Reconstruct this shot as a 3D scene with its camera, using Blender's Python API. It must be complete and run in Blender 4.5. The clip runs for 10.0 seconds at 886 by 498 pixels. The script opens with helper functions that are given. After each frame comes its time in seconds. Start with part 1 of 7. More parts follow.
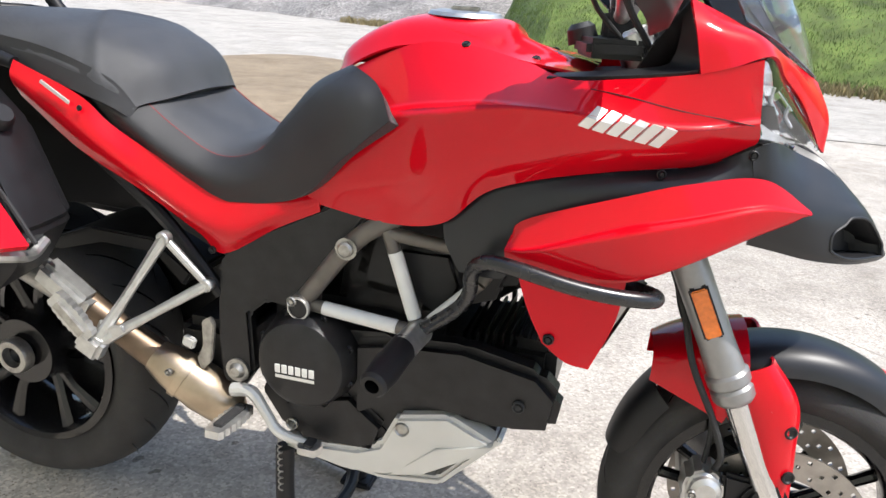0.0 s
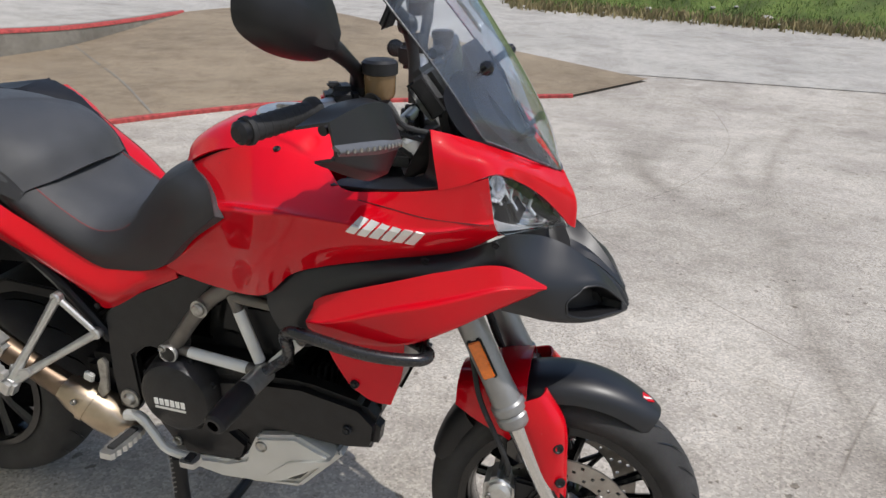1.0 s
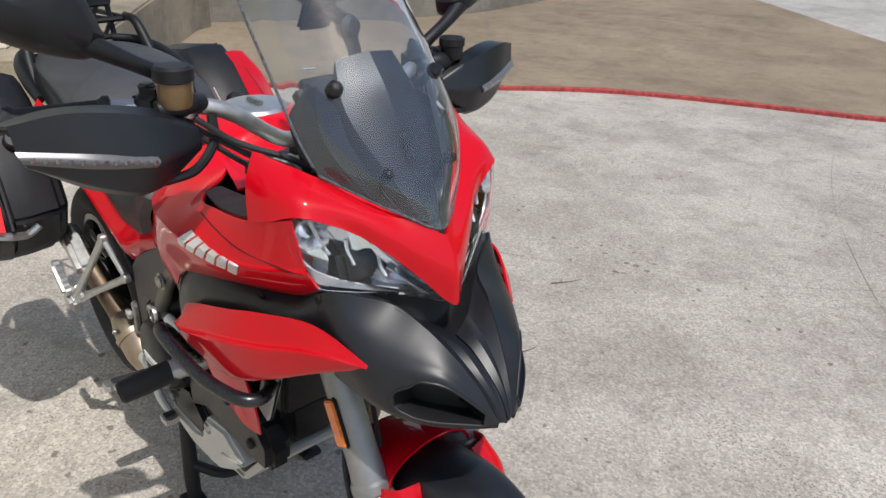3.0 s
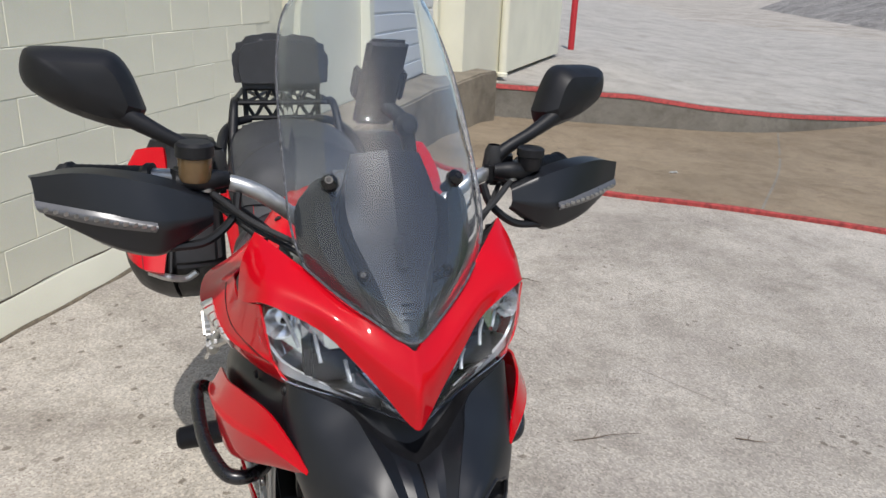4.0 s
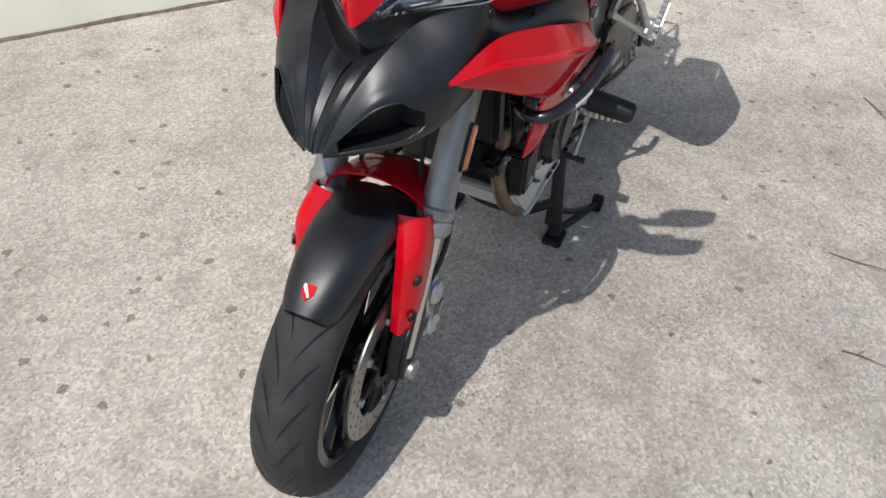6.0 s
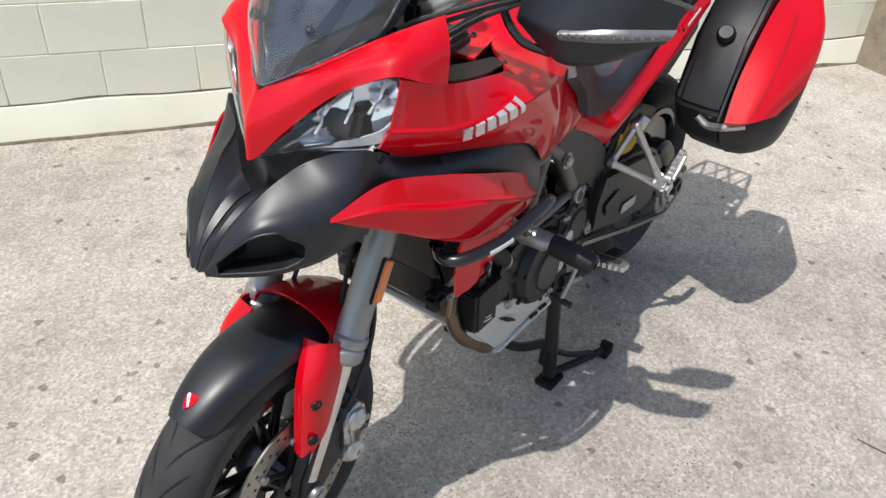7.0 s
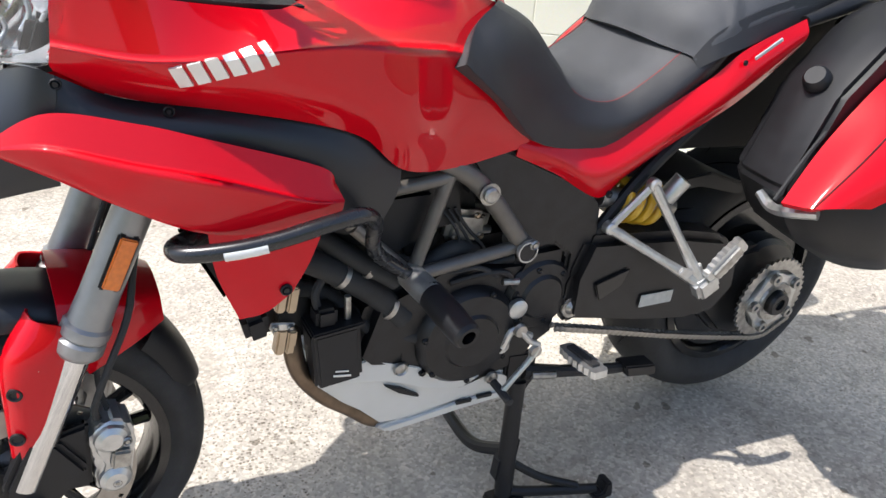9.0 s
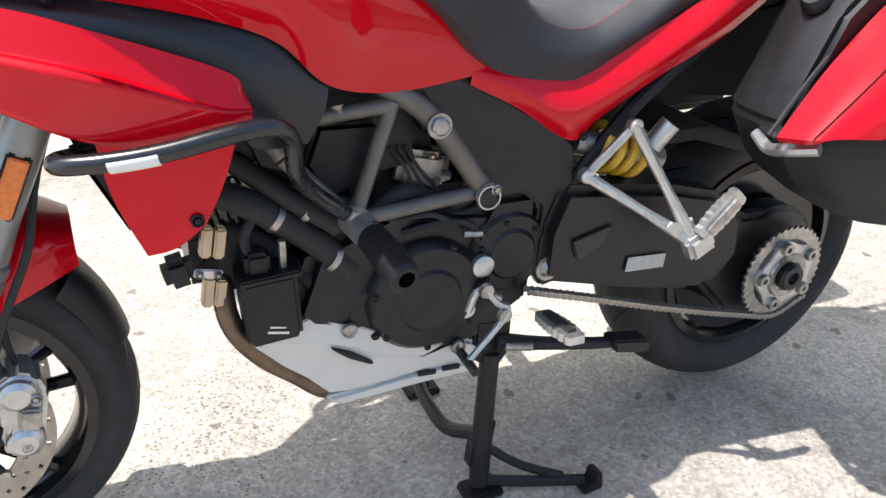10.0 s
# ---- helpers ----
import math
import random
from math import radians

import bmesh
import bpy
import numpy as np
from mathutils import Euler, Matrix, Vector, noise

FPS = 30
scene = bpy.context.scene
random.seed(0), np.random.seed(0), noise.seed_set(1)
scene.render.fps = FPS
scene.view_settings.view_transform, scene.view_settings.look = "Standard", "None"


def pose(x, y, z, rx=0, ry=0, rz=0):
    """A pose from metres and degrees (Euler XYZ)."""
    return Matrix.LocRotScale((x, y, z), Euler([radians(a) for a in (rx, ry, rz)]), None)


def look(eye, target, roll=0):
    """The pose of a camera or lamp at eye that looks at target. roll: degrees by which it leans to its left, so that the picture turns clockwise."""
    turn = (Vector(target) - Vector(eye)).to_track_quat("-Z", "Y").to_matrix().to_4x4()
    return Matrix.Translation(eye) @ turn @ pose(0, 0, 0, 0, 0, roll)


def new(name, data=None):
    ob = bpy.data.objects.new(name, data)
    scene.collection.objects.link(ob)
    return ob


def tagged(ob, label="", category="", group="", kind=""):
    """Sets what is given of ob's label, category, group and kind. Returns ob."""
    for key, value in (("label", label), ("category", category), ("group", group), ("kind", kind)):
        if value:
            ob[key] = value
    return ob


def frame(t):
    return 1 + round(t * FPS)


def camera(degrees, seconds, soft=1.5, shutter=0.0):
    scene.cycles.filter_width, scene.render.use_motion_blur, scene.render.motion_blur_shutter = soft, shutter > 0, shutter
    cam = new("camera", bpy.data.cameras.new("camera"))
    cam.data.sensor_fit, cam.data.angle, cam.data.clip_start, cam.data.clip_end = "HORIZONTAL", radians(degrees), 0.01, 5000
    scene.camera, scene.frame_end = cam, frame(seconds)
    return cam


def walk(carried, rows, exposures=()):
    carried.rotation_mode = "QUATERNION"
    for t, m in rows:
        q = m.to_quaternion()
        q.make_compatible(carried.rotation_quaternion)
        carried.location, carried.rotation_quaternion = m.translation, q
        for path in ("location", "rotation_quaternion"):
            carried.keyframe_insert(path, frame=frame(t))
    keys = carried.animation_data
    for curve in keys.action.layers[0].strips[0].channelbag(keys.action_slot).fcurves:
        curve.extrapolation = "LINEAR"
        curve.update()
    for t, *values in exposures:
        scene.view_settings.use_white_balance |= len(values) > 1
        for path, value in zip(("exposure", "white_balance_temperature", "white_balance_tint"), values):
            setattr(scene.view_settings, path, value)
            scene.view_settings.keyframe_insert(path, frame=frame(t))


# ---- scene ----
cam = camera(60.7, 10.0)
PATH = [
    (0, (1.26, -1.25, 1.153), (0.754, 0.565, 0.481), 2.9),
    (0.5, (1.362, -1.253, 1.313), (0.944, 0.617, 0.74), 1.7),
    (1, (1.622, -1.31, 1.473), (1.122, 0.44, 0.642), 1.1),
    (1.5, (1.797, -1.226, 1.445), (1.311, 0.337, 0.294), 1.7),
    (2, (1.887, -1.001, 1.42), (1.294, 0.517, 0.26), 1.6),
    (2.5, (2.065, -0.812, 1.432), (1.071, 0.55, 0.355), 0.1),
    (3, (2.202, -0.638, 1.496), (0.853, 0.536, 0.601), 0.8),
    (3.2, (2.207, -0.555, 1.489), (0.738, 0.511, 0.649), 0.7),
    (4.3, (2.376, -0.141, 1.498), (0.564, 0.256, 0.75), 4.3),
    (4.5, (2.396, -0.073, 1.478), (0.63, 0.185, 0.575), 5.1),
    (5, (2.365, 0.095, 1.4), (0.724, 0.07, 0.257), 5.1),
    (5.2, (2.363, 0.159, 1.386), (0.807, 0.031, 0.136), 6.5),
    (6.3, (2.355, 0.619, 1.413), (0.956, -0.056, 0.153), 3.8),
    (6.5, (2.278, 0.671, 1.42), (0.859, -0.067, 0.219), 3.4),
    (7, (2.149, 0.827, 1.464), (0.79, -0.137, 0.357), 3.7),
    (7.5, (2.04, 1.062, 1.487), (0.799, -0.12, 0.456), 3.9),
    (8, (1.845, 1.119, 1.445), (0.649, -0.172, 0.494), 3.7),
    (8.5, (1.587, 1.078, 1.355), (0.535, -0.335, 0.408), 4.2),
    (9, (1.393, 1.108, 1.225), (0.537, -0.427, 0.27), 4.5),
    (9.5, (1.312, 1.117, 1.097), (0.586, -0.503, 0.176), 3.2),
    (10, (1.233, 1.122, 1.053), (0.462, -0.496, 0.165), 2.8),
]
EXPOSURES = [(0.0, 0.76), (0.5, 0.38), (1.0, -0.02), (1.5, -0.28), (2.0, -0.27), (2.5, 0.01), (3.0, -0.07), (4.5, -0.17), (5.0, -0.17), (6.5, 0.13), (7.5, 0.37), (8.0, 0.48), (9.0, 0.80), (10.0, 1.0)]
walk(cam, [(t, look(eye, target, roll)) for t, eye, target, roll in PATH], EXPOSURES)


# ---- light ----
SUN_TO = Vector((0.52, -0.085, 1.0)).normalized()      # the way towards the sun
world = bpy.data.worlds.new("sky")
scene.world = world
world.use_nodes = True
wn = world.node_tree
sky = wn.nodes.new("ShaderNodeTexSky")
sky.sky_type = "NISHITA"
sky.sun_disc = False
sky.sun_elevation = math.asin(SUN_TO.z)
sky.sun_rotation = math.atan2(SUN_TO.x, SUN_TO.y)
sky.air_density, sky.dust_density, sky.ozone_density = 1.0, 1.5, 1.0
wn.nodes["Background"].inputs["Strength"].default_value = 0.15
wn.links.new(sky.outputs["Color"], wn.nodes["Background"].inputs["Color"])
sun_data = bpy.data.lights.new("sun", "SUN")
sun_data.energy, sun_data.angle, sun_data.color = 3.5, radians(0.6), (1.0, 0.965, 0.925)
sun = new("sun", sun_data)
sun.matrix_world = look(SUN_TO * 30, (0, 0, 0))


# ---- materials ----
def bsdf_of(m):
    return m.node_tree.nodes["Principled BSDF"]


def material(name, colour, rough=0.5, metal=0.0, coat=0.0, vary=0.12, scale=30.0, fine=0.0, fine_scale=900.0, bump=0.0, bump_scale=400.0, rough_vary=0.08, spec=0.5):
    """A base colour that varies at two scales, with a fine relief."""
    m = bpy.data.materials.new(name)
    m.use_nodes = True
    nt, b = m.node_tree, bsdf_of(m)
    tc = nt.nodes.new("ShaderNodeTexCoord")
    big = nt.nodes.new("ShaderNodeTexNoise")
    big.inputs["Scale"].default_value, big.inputs["Detail"].default_value = scale, 5.0
    nt.links.new(tc.outputs["Object"], big.inputs["Vector"])
    ramp = nt.nodes.new("ShaderNodeValToRGB")
    lo, hi = 1.0 - vary, 1.0 + vary
    ramp.color_ramp.elements[0].position, ramp.color_ramp.elements[1].position = 0.3, 0.7
    ramp.color_ramp.elements[0].color = (*[c * lo for c in colour], 1)
    ramp.color_ramp.elements[1].color = (*[min(1, c * hi) for c in colour], 1)
    nt.links.new(big.outputs["Fac"], ramp.inputs["Fac"])
    out = ramp.outputs["Color"]
    if fine:
        small = nt.nodes.new("ShaderNodeTexNoise")
        small.inputs["Scale"].default_value, small.inputs["Detail"].default_value = fine_scale, 2.0
        nt.links.new(tc.outputs["Object"], small.inputs["Vector"])
        mix = nt.nodes.new("ShaderNodeMix")
        mix.data_type, mix.blend_type = "RGBA", "OVERLAY"
        mix.inputs[0].default_value = fine
        nt.links.new(out, mix.inputs[6])
        nt.links.new(small.outputs["Color"], mix.inputs[7])
        out = mix.outputs[2]
    nt.links.new(out, b.inputs["Base Color"])
    rr = nt.nodes.new("ShaderNodeMapRange")
    rr.inputs["To Min"].default_value, rr.inputs["To Max"].default_value = max(0.02, rough - rough_vary), min(1.0, rough + rough_vary)
    nt.links.new(big.outputs["Fac"], rr.inputs["Value"])
    nt.links.new(rr.outputs["Result"], b.inputs["Roughness"])
    b.inputs["Metallic"].default_value = metal
    b.inputs["Coat Weight"].default_value = coat
    b.inputs["Coat Roughness"].default_value = 0.03
    b.inputs["Specular IOR Level"].default_value = spec
    if bump:
        bn = nt.nodes.new("ShaderNodeTexNoise")
        bn.inputs["Scale"].default_value, bn.inputs["Detail"].default_value = bump_scale, 3.0
        nt.links.new(tc.outputs["Object"], bn.inputs["Vector"])
        bp = nt.nodes.new("ShaderNodeBump")
        bp.inputs["Strength"].default_value, bp.inputs["Distance"].default_value = bump, 0.002
        nt.links.new(bn.outputs["Fac"], bp.inputs["Height"])
        nt.links.new(bp.outputs["Normal"], b.inputs["Normal"])
    return m


def glass_material(name, colour, rough=0.02, ior=1.45, alpha=None):
    m = bpy.data.materials.new(name)
    m.use_nodes = True
    nt, b = m.node_tree, bsdf_of(m)
    b.inputs["Base Color"].default_value = (*colour, 1)
    b.inputs["Roughness"].default_value = rough
    b.inputs["IOR"].default_value = ior
    if alpha is None:
        b.inputs["Transmission Weight"].default_value = 1.0
    else:
        b.inputs["Alpha"].default_value = alpha
    return m


RED = material("red_lacquer", (0.54, 0.0012, 0.009), 0.42, 0.0, 0.70, vary=0.04, scale=6, rough_vary=0.04, spec=0.03)
RED_DULL = material("red_plastic", (0.55, 0.0015, 0.011), 0.42, 0.0, 0.45, vary=0.06, scale=8, spec=0.05)
SATIN = material("dark_satin_plastic", (0.009, 0.010, 0.013), 0.40, vary=0.10, scale=25, spec=0.52)
SMOKED = material("smoked_panel_plastic", (0.008, 0.009, 0.013), 0.32, vary=0.05, scale=10, rough_vary=0.02, spec=0.27)
BLACK = material("black_plastic", (0.008, 0.008, 0.0095), 0.5, vary=0.2, scale=40, bump=0.08, bump_scale=900, spec=0.38)
GLOSSBLACK = material("gloss_black", (0.008, 0.008, 0.009), 0.15, vary=0.2, scale=30)
BARBLACK = material("black_bar_paint", (0.011, 0.011, 0.013), 0.27, vary=0.15, scale=40, spec=0.6)
ENGINE = material("engine_black", (0.012, 0.012, 0.0135), 0.36, 0.3, vary=0.35, scale=35, bump=0.25, bump_scale=500)
RUBBER = material("rubber", (0.020, 0.020, 0.021), 0.75, vary=0.25, scale=60, bump=0.2, bump_scale=700)
TYRE = material("tyre_rubber", (0.028, 0.027, 0.027), 0.85, vary=0.35, scale=18, fine=0.3, fine_scale=300, bump=0.3, bump_scale=350)
VINYL = material("seat_vinyl", (0.046, 0.047, 0.051), 0.5, vary=0.15, scale=20, bump=0.35, bump_scale=1400)
VINYL_SIDE = material("seat_side_vinyl", (0.018, 0.018, 0.020), 0.5, vary=0.15, scale=20, bump=0.3, bump_scale=1400)
STITCH = material("red_stitching", (0.25, 0.02, 0.02), 0.7)
FRAME = material("frame_paint", (0.135, 0.122, 0.108), 0.42, 0.35, vary=0.15, scale=30, bump=0.08)
FORKGREY = material("fork_grey", (0.28, 0.28, 0.28), 0.38, 0.55, vary=0.08, scale=40)
CHROME = material("polished_metal", (0.62, 0.62, 0.62), 0.16, 1.0, vary=0.06, scale=60)
ALU = material("cast_aluminium", (0.52, 0.52, 0.51), 0.36, 0.85, vary=0.12, scale=60, bump=0.1)
PANSILVER = material("silver_paint", (0.57, 0.57, 0.55), 0.4, 0.3, vary=0.05, scale=12)
CHAINSTEEL = material("oiled_chain_steel", (0.30, 0.285, 0.26), 0.42, 0.85, vary=0.4, scale=90, bump=0.15)
STEEL = material("worn_steel", (0.36, 0.35, 0.33), 0.4, 0.9, vary=0.3, scale=70, bump=0.15)
BRONZE = material("heat_tinted_steel", (0.42, 0.34, 0.25), 0.34, 0.9, vary=0.25, scale=14)
PIPE = material("brown_exhaust_pipe", (0.16, 0.115, 0.08), 0.42, 0.8, vary=0.35, scale=25)
DISC = material("disc_steel", (0.34, 0.32, 0.295), 0.36, 0.9, vary=0.15, scale=50)
YELLOW = material("yellow_spring_paint", (0.62, 0.36, 0.02), 0.35, 0.0, 0.4, vary=0.1)
AMBER = material("amber_lens", (0.72, 0.17, 0.012), 0.18, 0.0, 0.6, vary=0.12, scale=150)
CLEARPLASTIC = material("clear_lens_plastic", (0.085, 0.085, 0.092), 0.25, 0.1, 0.25, vary=0.5, scale=160)
WHITE = material("white_sticker", (0.72, 0.72, 0.70), 0.5, vary=0.05)
STICKER = material("worn_sticker", (0.42, 0.42, 0.40), 0.5, vary=0.15, scale=80)
LETTER = material("silver_letter", (0.70, 0.70, 0.68), 0.32, 0.5, vary=0.05)
GREASE = material("amber_fluid", (0.16, 0.10, 0.045), 0.25, vary=0.2)
REFLECTOR = material("silvered_reflector", (0.84, 0.85, 0.87), 0.13, 0.78, vary=0.08, scale=40)
LAMPWHITE = material("milky_lamp_plastic", (0.46, 0.47, 0.48), 0.22, 0.4, 0.4, vary=0.12, scale=60)
GUARDLENS = material("clear_strip_plastic", (0.11, 0.11, 0.115), 0.30, 0.1, 0.2, vary=0.06, scale=90)
LENS = glass_material("headlight_glass", (0.93, 0.96, 1.0), 0.01, 1.3)
SCREEN = glass_material("screen_plastic", (0.80, 0.85, 0.90), 0.0, 1.48)
# a trace of diffuse white stands in for sky reflected in the screen
bsdf_of(SCREEN).inputs["Transmission Weight"].default_value = 0.985
MIRROR = material("mirror_glass", (0.85, 0.87, 0.88), 0.02, 1.0, vary=0.01, rough_vary=0.01)


def colour_ramp(nt, source, stops):
    r = nt.nodes.new("ShaderNodeValToRGB")
    e = r.color_ramp.elements
    while len(e) < len(stops):
        e.new(0.5)
    for k, (pos, c) in enumerate(stops):
        e[k].position, e[k].color = pos, (*c, 1)
    nt.links.new(source, r.inputs["Fac"])
    return r.outputs["Color"]


def concrete(name, light, dark, speck=0.5, stain=(0.5, 0.48, 0.44), grain=260.0, spot_tone=(0.34, 0.31, 0.27), marks=(), fleck=0.0):
    """Exposed aggregate: pale and dark grit in a grey paste, with worn patches and stains."""
    m = bpy.data.materials.new(name)
    m.use_nodes = True
    nt, b = m.node_tree, bsdf_of(m)
    tc = nt.nodes.new("ShaderNodeTexCoord")

    def noise_fac(scale, detail=4.0, rough=0.6):
        n = nt.nodes.new("ShaderNodeTexNoise")
        n.inputs["Scale"].default_value, n.inputs["Detail"].default_value, n.inputs["Roughness"].default_value = scale, detail, rough
        nt.links.new(tc.outputs["Object"], n.inputs["Vector"])
        return n.outputs["Fac"]

    def mixed(kind, fac, a, c):
        x = nt.nodes.new("ShaderNodeMix")
        x.data_type, x.blend_type = "RGBA", kind
        if isinstance(fac, float):
            x.inputs[0].default_value = fac
        else:
            nt.links.new(fac, x.inputs[0])
        nt.links.new(a, x.inputs[6])
        nt.links.new(c, x.inputs[7])
        return x.outputs[2]

    base = colour_ramp(nt, noise_fac(0.55, 6.0), [(0.3, dark), (0.7, light)])
    blot = colour_ramp(nt, noise_fac(2.6, 8.0, 0.7), [(0.30, stain), (0.52, (1, 1, 1))])
    out = mixed("MULTIPLY", 0.5, base, blot)
    vor = nt.nodes.new("ShaderNodeTexVoronoi")
    vor.inputs["Scale"].default_value = grain
    nt.links.new(tc.outputs["Object"], vor.inputs["Vector"])
    sep = nt.nodes.new("ShaderNodeSeparateColor")
    nt.links.new(vor.outputs["Color"], sep.inputs["Color"])
    grit = colour_ramp(nt, sep.outputs["Red"], [(0.0, (0.22, 0.21, 0.20)), (0.25, (0.42, 0.41, 0.40)), (0.6, (0.52, 0.51, 0.50)), (1.0, (0.86, 0.84, 0.80))])
    out = mixed("OVERLAY", speck, out, grit)
    dots = colour_ramp(nt, noise_fac(34.0, 3.0), [(0.28, (0.35, 0.33, 0.30)), (0.36, (1, 1, 1))])
    out = mixed("MULTIPLY", 0.5, out, dots)
    # loose dark specks that gather in patches
    pits = nt.nodes.new("ShaderNodeTexVoronoi")
    pits.inputs["Scale"].default_value = 120.0
    nt.links.new(tc.outputs["Object"], pits.inputs["Vector"])
    crowd = nt.nodes.new("ShaderNodeMapRange")
    crowd.inputs["From Min"].default_value, crowd.inputs["From Max"].default_value = 0.42, 0.70
    crowd.inputs["To Min"].default_value, crowd.inputs["To Max"].default_value = 0.05, 0.46
    nt.links.new(noise_fac(1.3, 6.0, 0.65), crowd.inputs["Value"])
    less = nt.nodes.new("ShaderNodeMath")
    less.operation = "LESS_THAN"
    nt.links.new(pits.outputs["Distance"], less.inputs[0])
    nt.links.new(crowd.outputs["Result"], less.inputs[1])
    tone = nt.nodes.new("ShaderNodeSeparateColor")
    nt.links.new(pits.outputs["Color"], tone.inputs["Color"])
    amount = nt.nodes.new("ShaderNodeMath")
    amount.operation = "MULTIPLY"
    nt.links.new(less.outputs[0], amount.inputs[0])
    nt.links.new(tone.outputs["Green"], amount.inputs[1])
    shade = nt.nodes.new("ShaderNodeRGB")
    shade.outputs[0].default_value = (*spot_tone, 1)
    out = mixed("MULTIPLY", amount.outputs[0], out, shade.outputs[0])
    mott = colour_ramp(nt, noise_fac(9.0, 5.0, 0.7), [(0.30, (0.55, 0.52, 0.48)), (0.50, (0.96, 0.95, 0.93)), (0.70, (1.0, 1.0, 1.0))])
    out = mixed("MULTIPLY", 0.45, out, mott)
    worn_patch = colour_ramp(nt, noise_fac(1.7, 7.0, 0.62), [(0.36, (0.66, 0.64, 0.645)), (0.54, (1.0, 1.0, 1.0))])
    out = mixed("MULTIPLY", 0.5, out, worn_patch)
    # leaf bits and grit, each a few centimetres from the next
    warp = nt.nodes.new("ShaderNodeTexNoise")
    warp.inputs["Scale"].default_value = 45.0
    nt.links.new(tc.outputs["Object"], warp.inputs["Vector"])
    bent = nt.nodes.new("ShaderNodeVectorMath")
    bent.operation = "MULTIPLY_ADD"
    bent.inputs[1].default_value = (0.03, 0.03, 0.0)
    nt.links.new(warp.outputs["Color"], bent.inputs[0])
    nt.links.new(tc.outputs["Object"], bent.inputs[2])
    bits = nt.nodes.new("ShaderNodeTexVoronoi")
    bits.inputs["Scale"].default_value = 13.0
    nt.links.new(bent.outputs["Vector"], bits.inputs["Vector"])
    pick = nt.nodes.new("ShaderNodeSeparateColor")
    nt.links.new(bits.outputs["Color"], pick.inputs["Color"])
    size_of = nt.nodes.new("ShaderNodeMapRange")
    size_of.inputs["From Min"].default_value, size_of.inputs["From Max"].default_value = 0.45, 1.0
    size_of.inputs["To Min"].default_value, size_of.inputs["To Max"].default_value = 0.0, 0.17
    nt.links.new(pick.outputs["Blue"], size_of.inputs["Value"])
    inside = nt.nodes.new("ShaderNodeMath")
    inside.operation = "LESS_THAN"
    nt.links.new(bits.outputs["Distance"], inside.inputs[0])
    nt.links.new(size_of.outputs["Result"], inside.inputs[1])
    soil = nt.nodes.new("ShaderNodeMath")
    soil.operation = "MULTIPLY"
    soil.inputs[1].default_value = fleck
    nt.links.new(inside.outputs[0], soil.inputs[0])
    out = mixed("MULTIPLY", soil.outputs[0], out, shade.outputs[0])
    # hairline cracks, rubber arcs (up to x = lim) and broad worn stains (r = 0)
    for cx, cy, r, w, amt, lim in marks:
        flat = nt.nodes.new("ShaderNodeVectorMath")
        flat.operation = "MULTIPLY"
        flat.inputs[1].default_value = (1, 1, 0)
        nt.links.new(tc.outputs["Object"], flat.inputs[0])
        dist = nt.nodes.new("ShaderNodeVectorMath")
        dist.operation = "DISTANCE"
        dist.inputs[1].default_value = (cx, cy, 0)
        nt.links.new(flat.outputs["Vector"], dist.inputs[0])
        off = nt.nodes.new("ShaderNodeMath")
        off.operation = "SUBTRACT"
        off.inputs[1].default_value = r
        nt.links.new(dist.outputs["Value"], off.inputs[0])
        size = nt.nodes.new("ShaderNodeMath")
        size.operation = "ABSOLUTE"
        nt.links.new(off.outputs[0], size.inputs[0])
        fade = nt.nodes.new("ShaderNodeMapRange")
        fade.inputs["From Min"].default_value, fade.inputs["From Max"].default_value = 0.0, w
        fade.inputs["To Min"].default_value, fade.inputs["To Max"].default_value = amt, 0.0
        nt.links.new(size.outputs[0], fade.inputs["Value"])
        worn = nt.nodes.new("ShaderNodeMath")
        worn.operation = "MULTIPLY"
        nt.links.new(fade.outputs["Result"], worn.inputs[0])
        part_seen = nt.nodes.new("ShaderNodeMapRange")
        part_seen.inputs["From Min"].default_value, part_seen.inputs["From Max"].default_value = (0.40, 0.60) if r and lim > 50 else (0.25, 0.65)
        nt.links.new(noise_fac(1.1 if r else 9.0, 3.0), part_seen.inputs["Value"])
        nt.links.new(part_seen.outputs["Result"], worn.inputs[1])
        if lim < 50:
            axes = nt.nodes.new("ShaderNodeSeparateXYZ")
            nt.links.new(tc.outputs["Object"], axes.inputs["Vector"])
            end = nt.nodes.new("ShaderNodeMapRange")
            end.inputs["From Min"].default_value, end.inputs["From Max"].default_value = lim - 0.25, lim
            end.inputs["To Min"].default_value, end.inputs["To Max"].default_value = 1.0, 0.0
            nt.links.new(axes.outputs["X"], end.inputs["Value"])
            cut = nt.nodes.new("ShaderNodeMath")
            cut.operation = "MULTIPLY"
            nt.links.new(worn.outputs[0], cut.inputs[0])
            nt.links.new(end.outputs["Result"], cut.inputs[1])
            worn = cut
        out = mixed("MULTIPLY", worn.outputs[0], out, shade.outputs[0])
    nt.links.new(out, b.inputs["Base Color"])
    b.inputs["Roughness"].default_value = 0.88
    bp = nt.nodes.new("ShaderNodeBump")
    bp.inputs["Strength"].default_value, bp.inputs["Distance"].default_value = 0.6, 0.005
    nt.links.new(sep.outputs["Green"], bp.inputs["Height"])
    nt.links.new(bp.outputs["Normal"], b.inputs["Normal"])
    return m


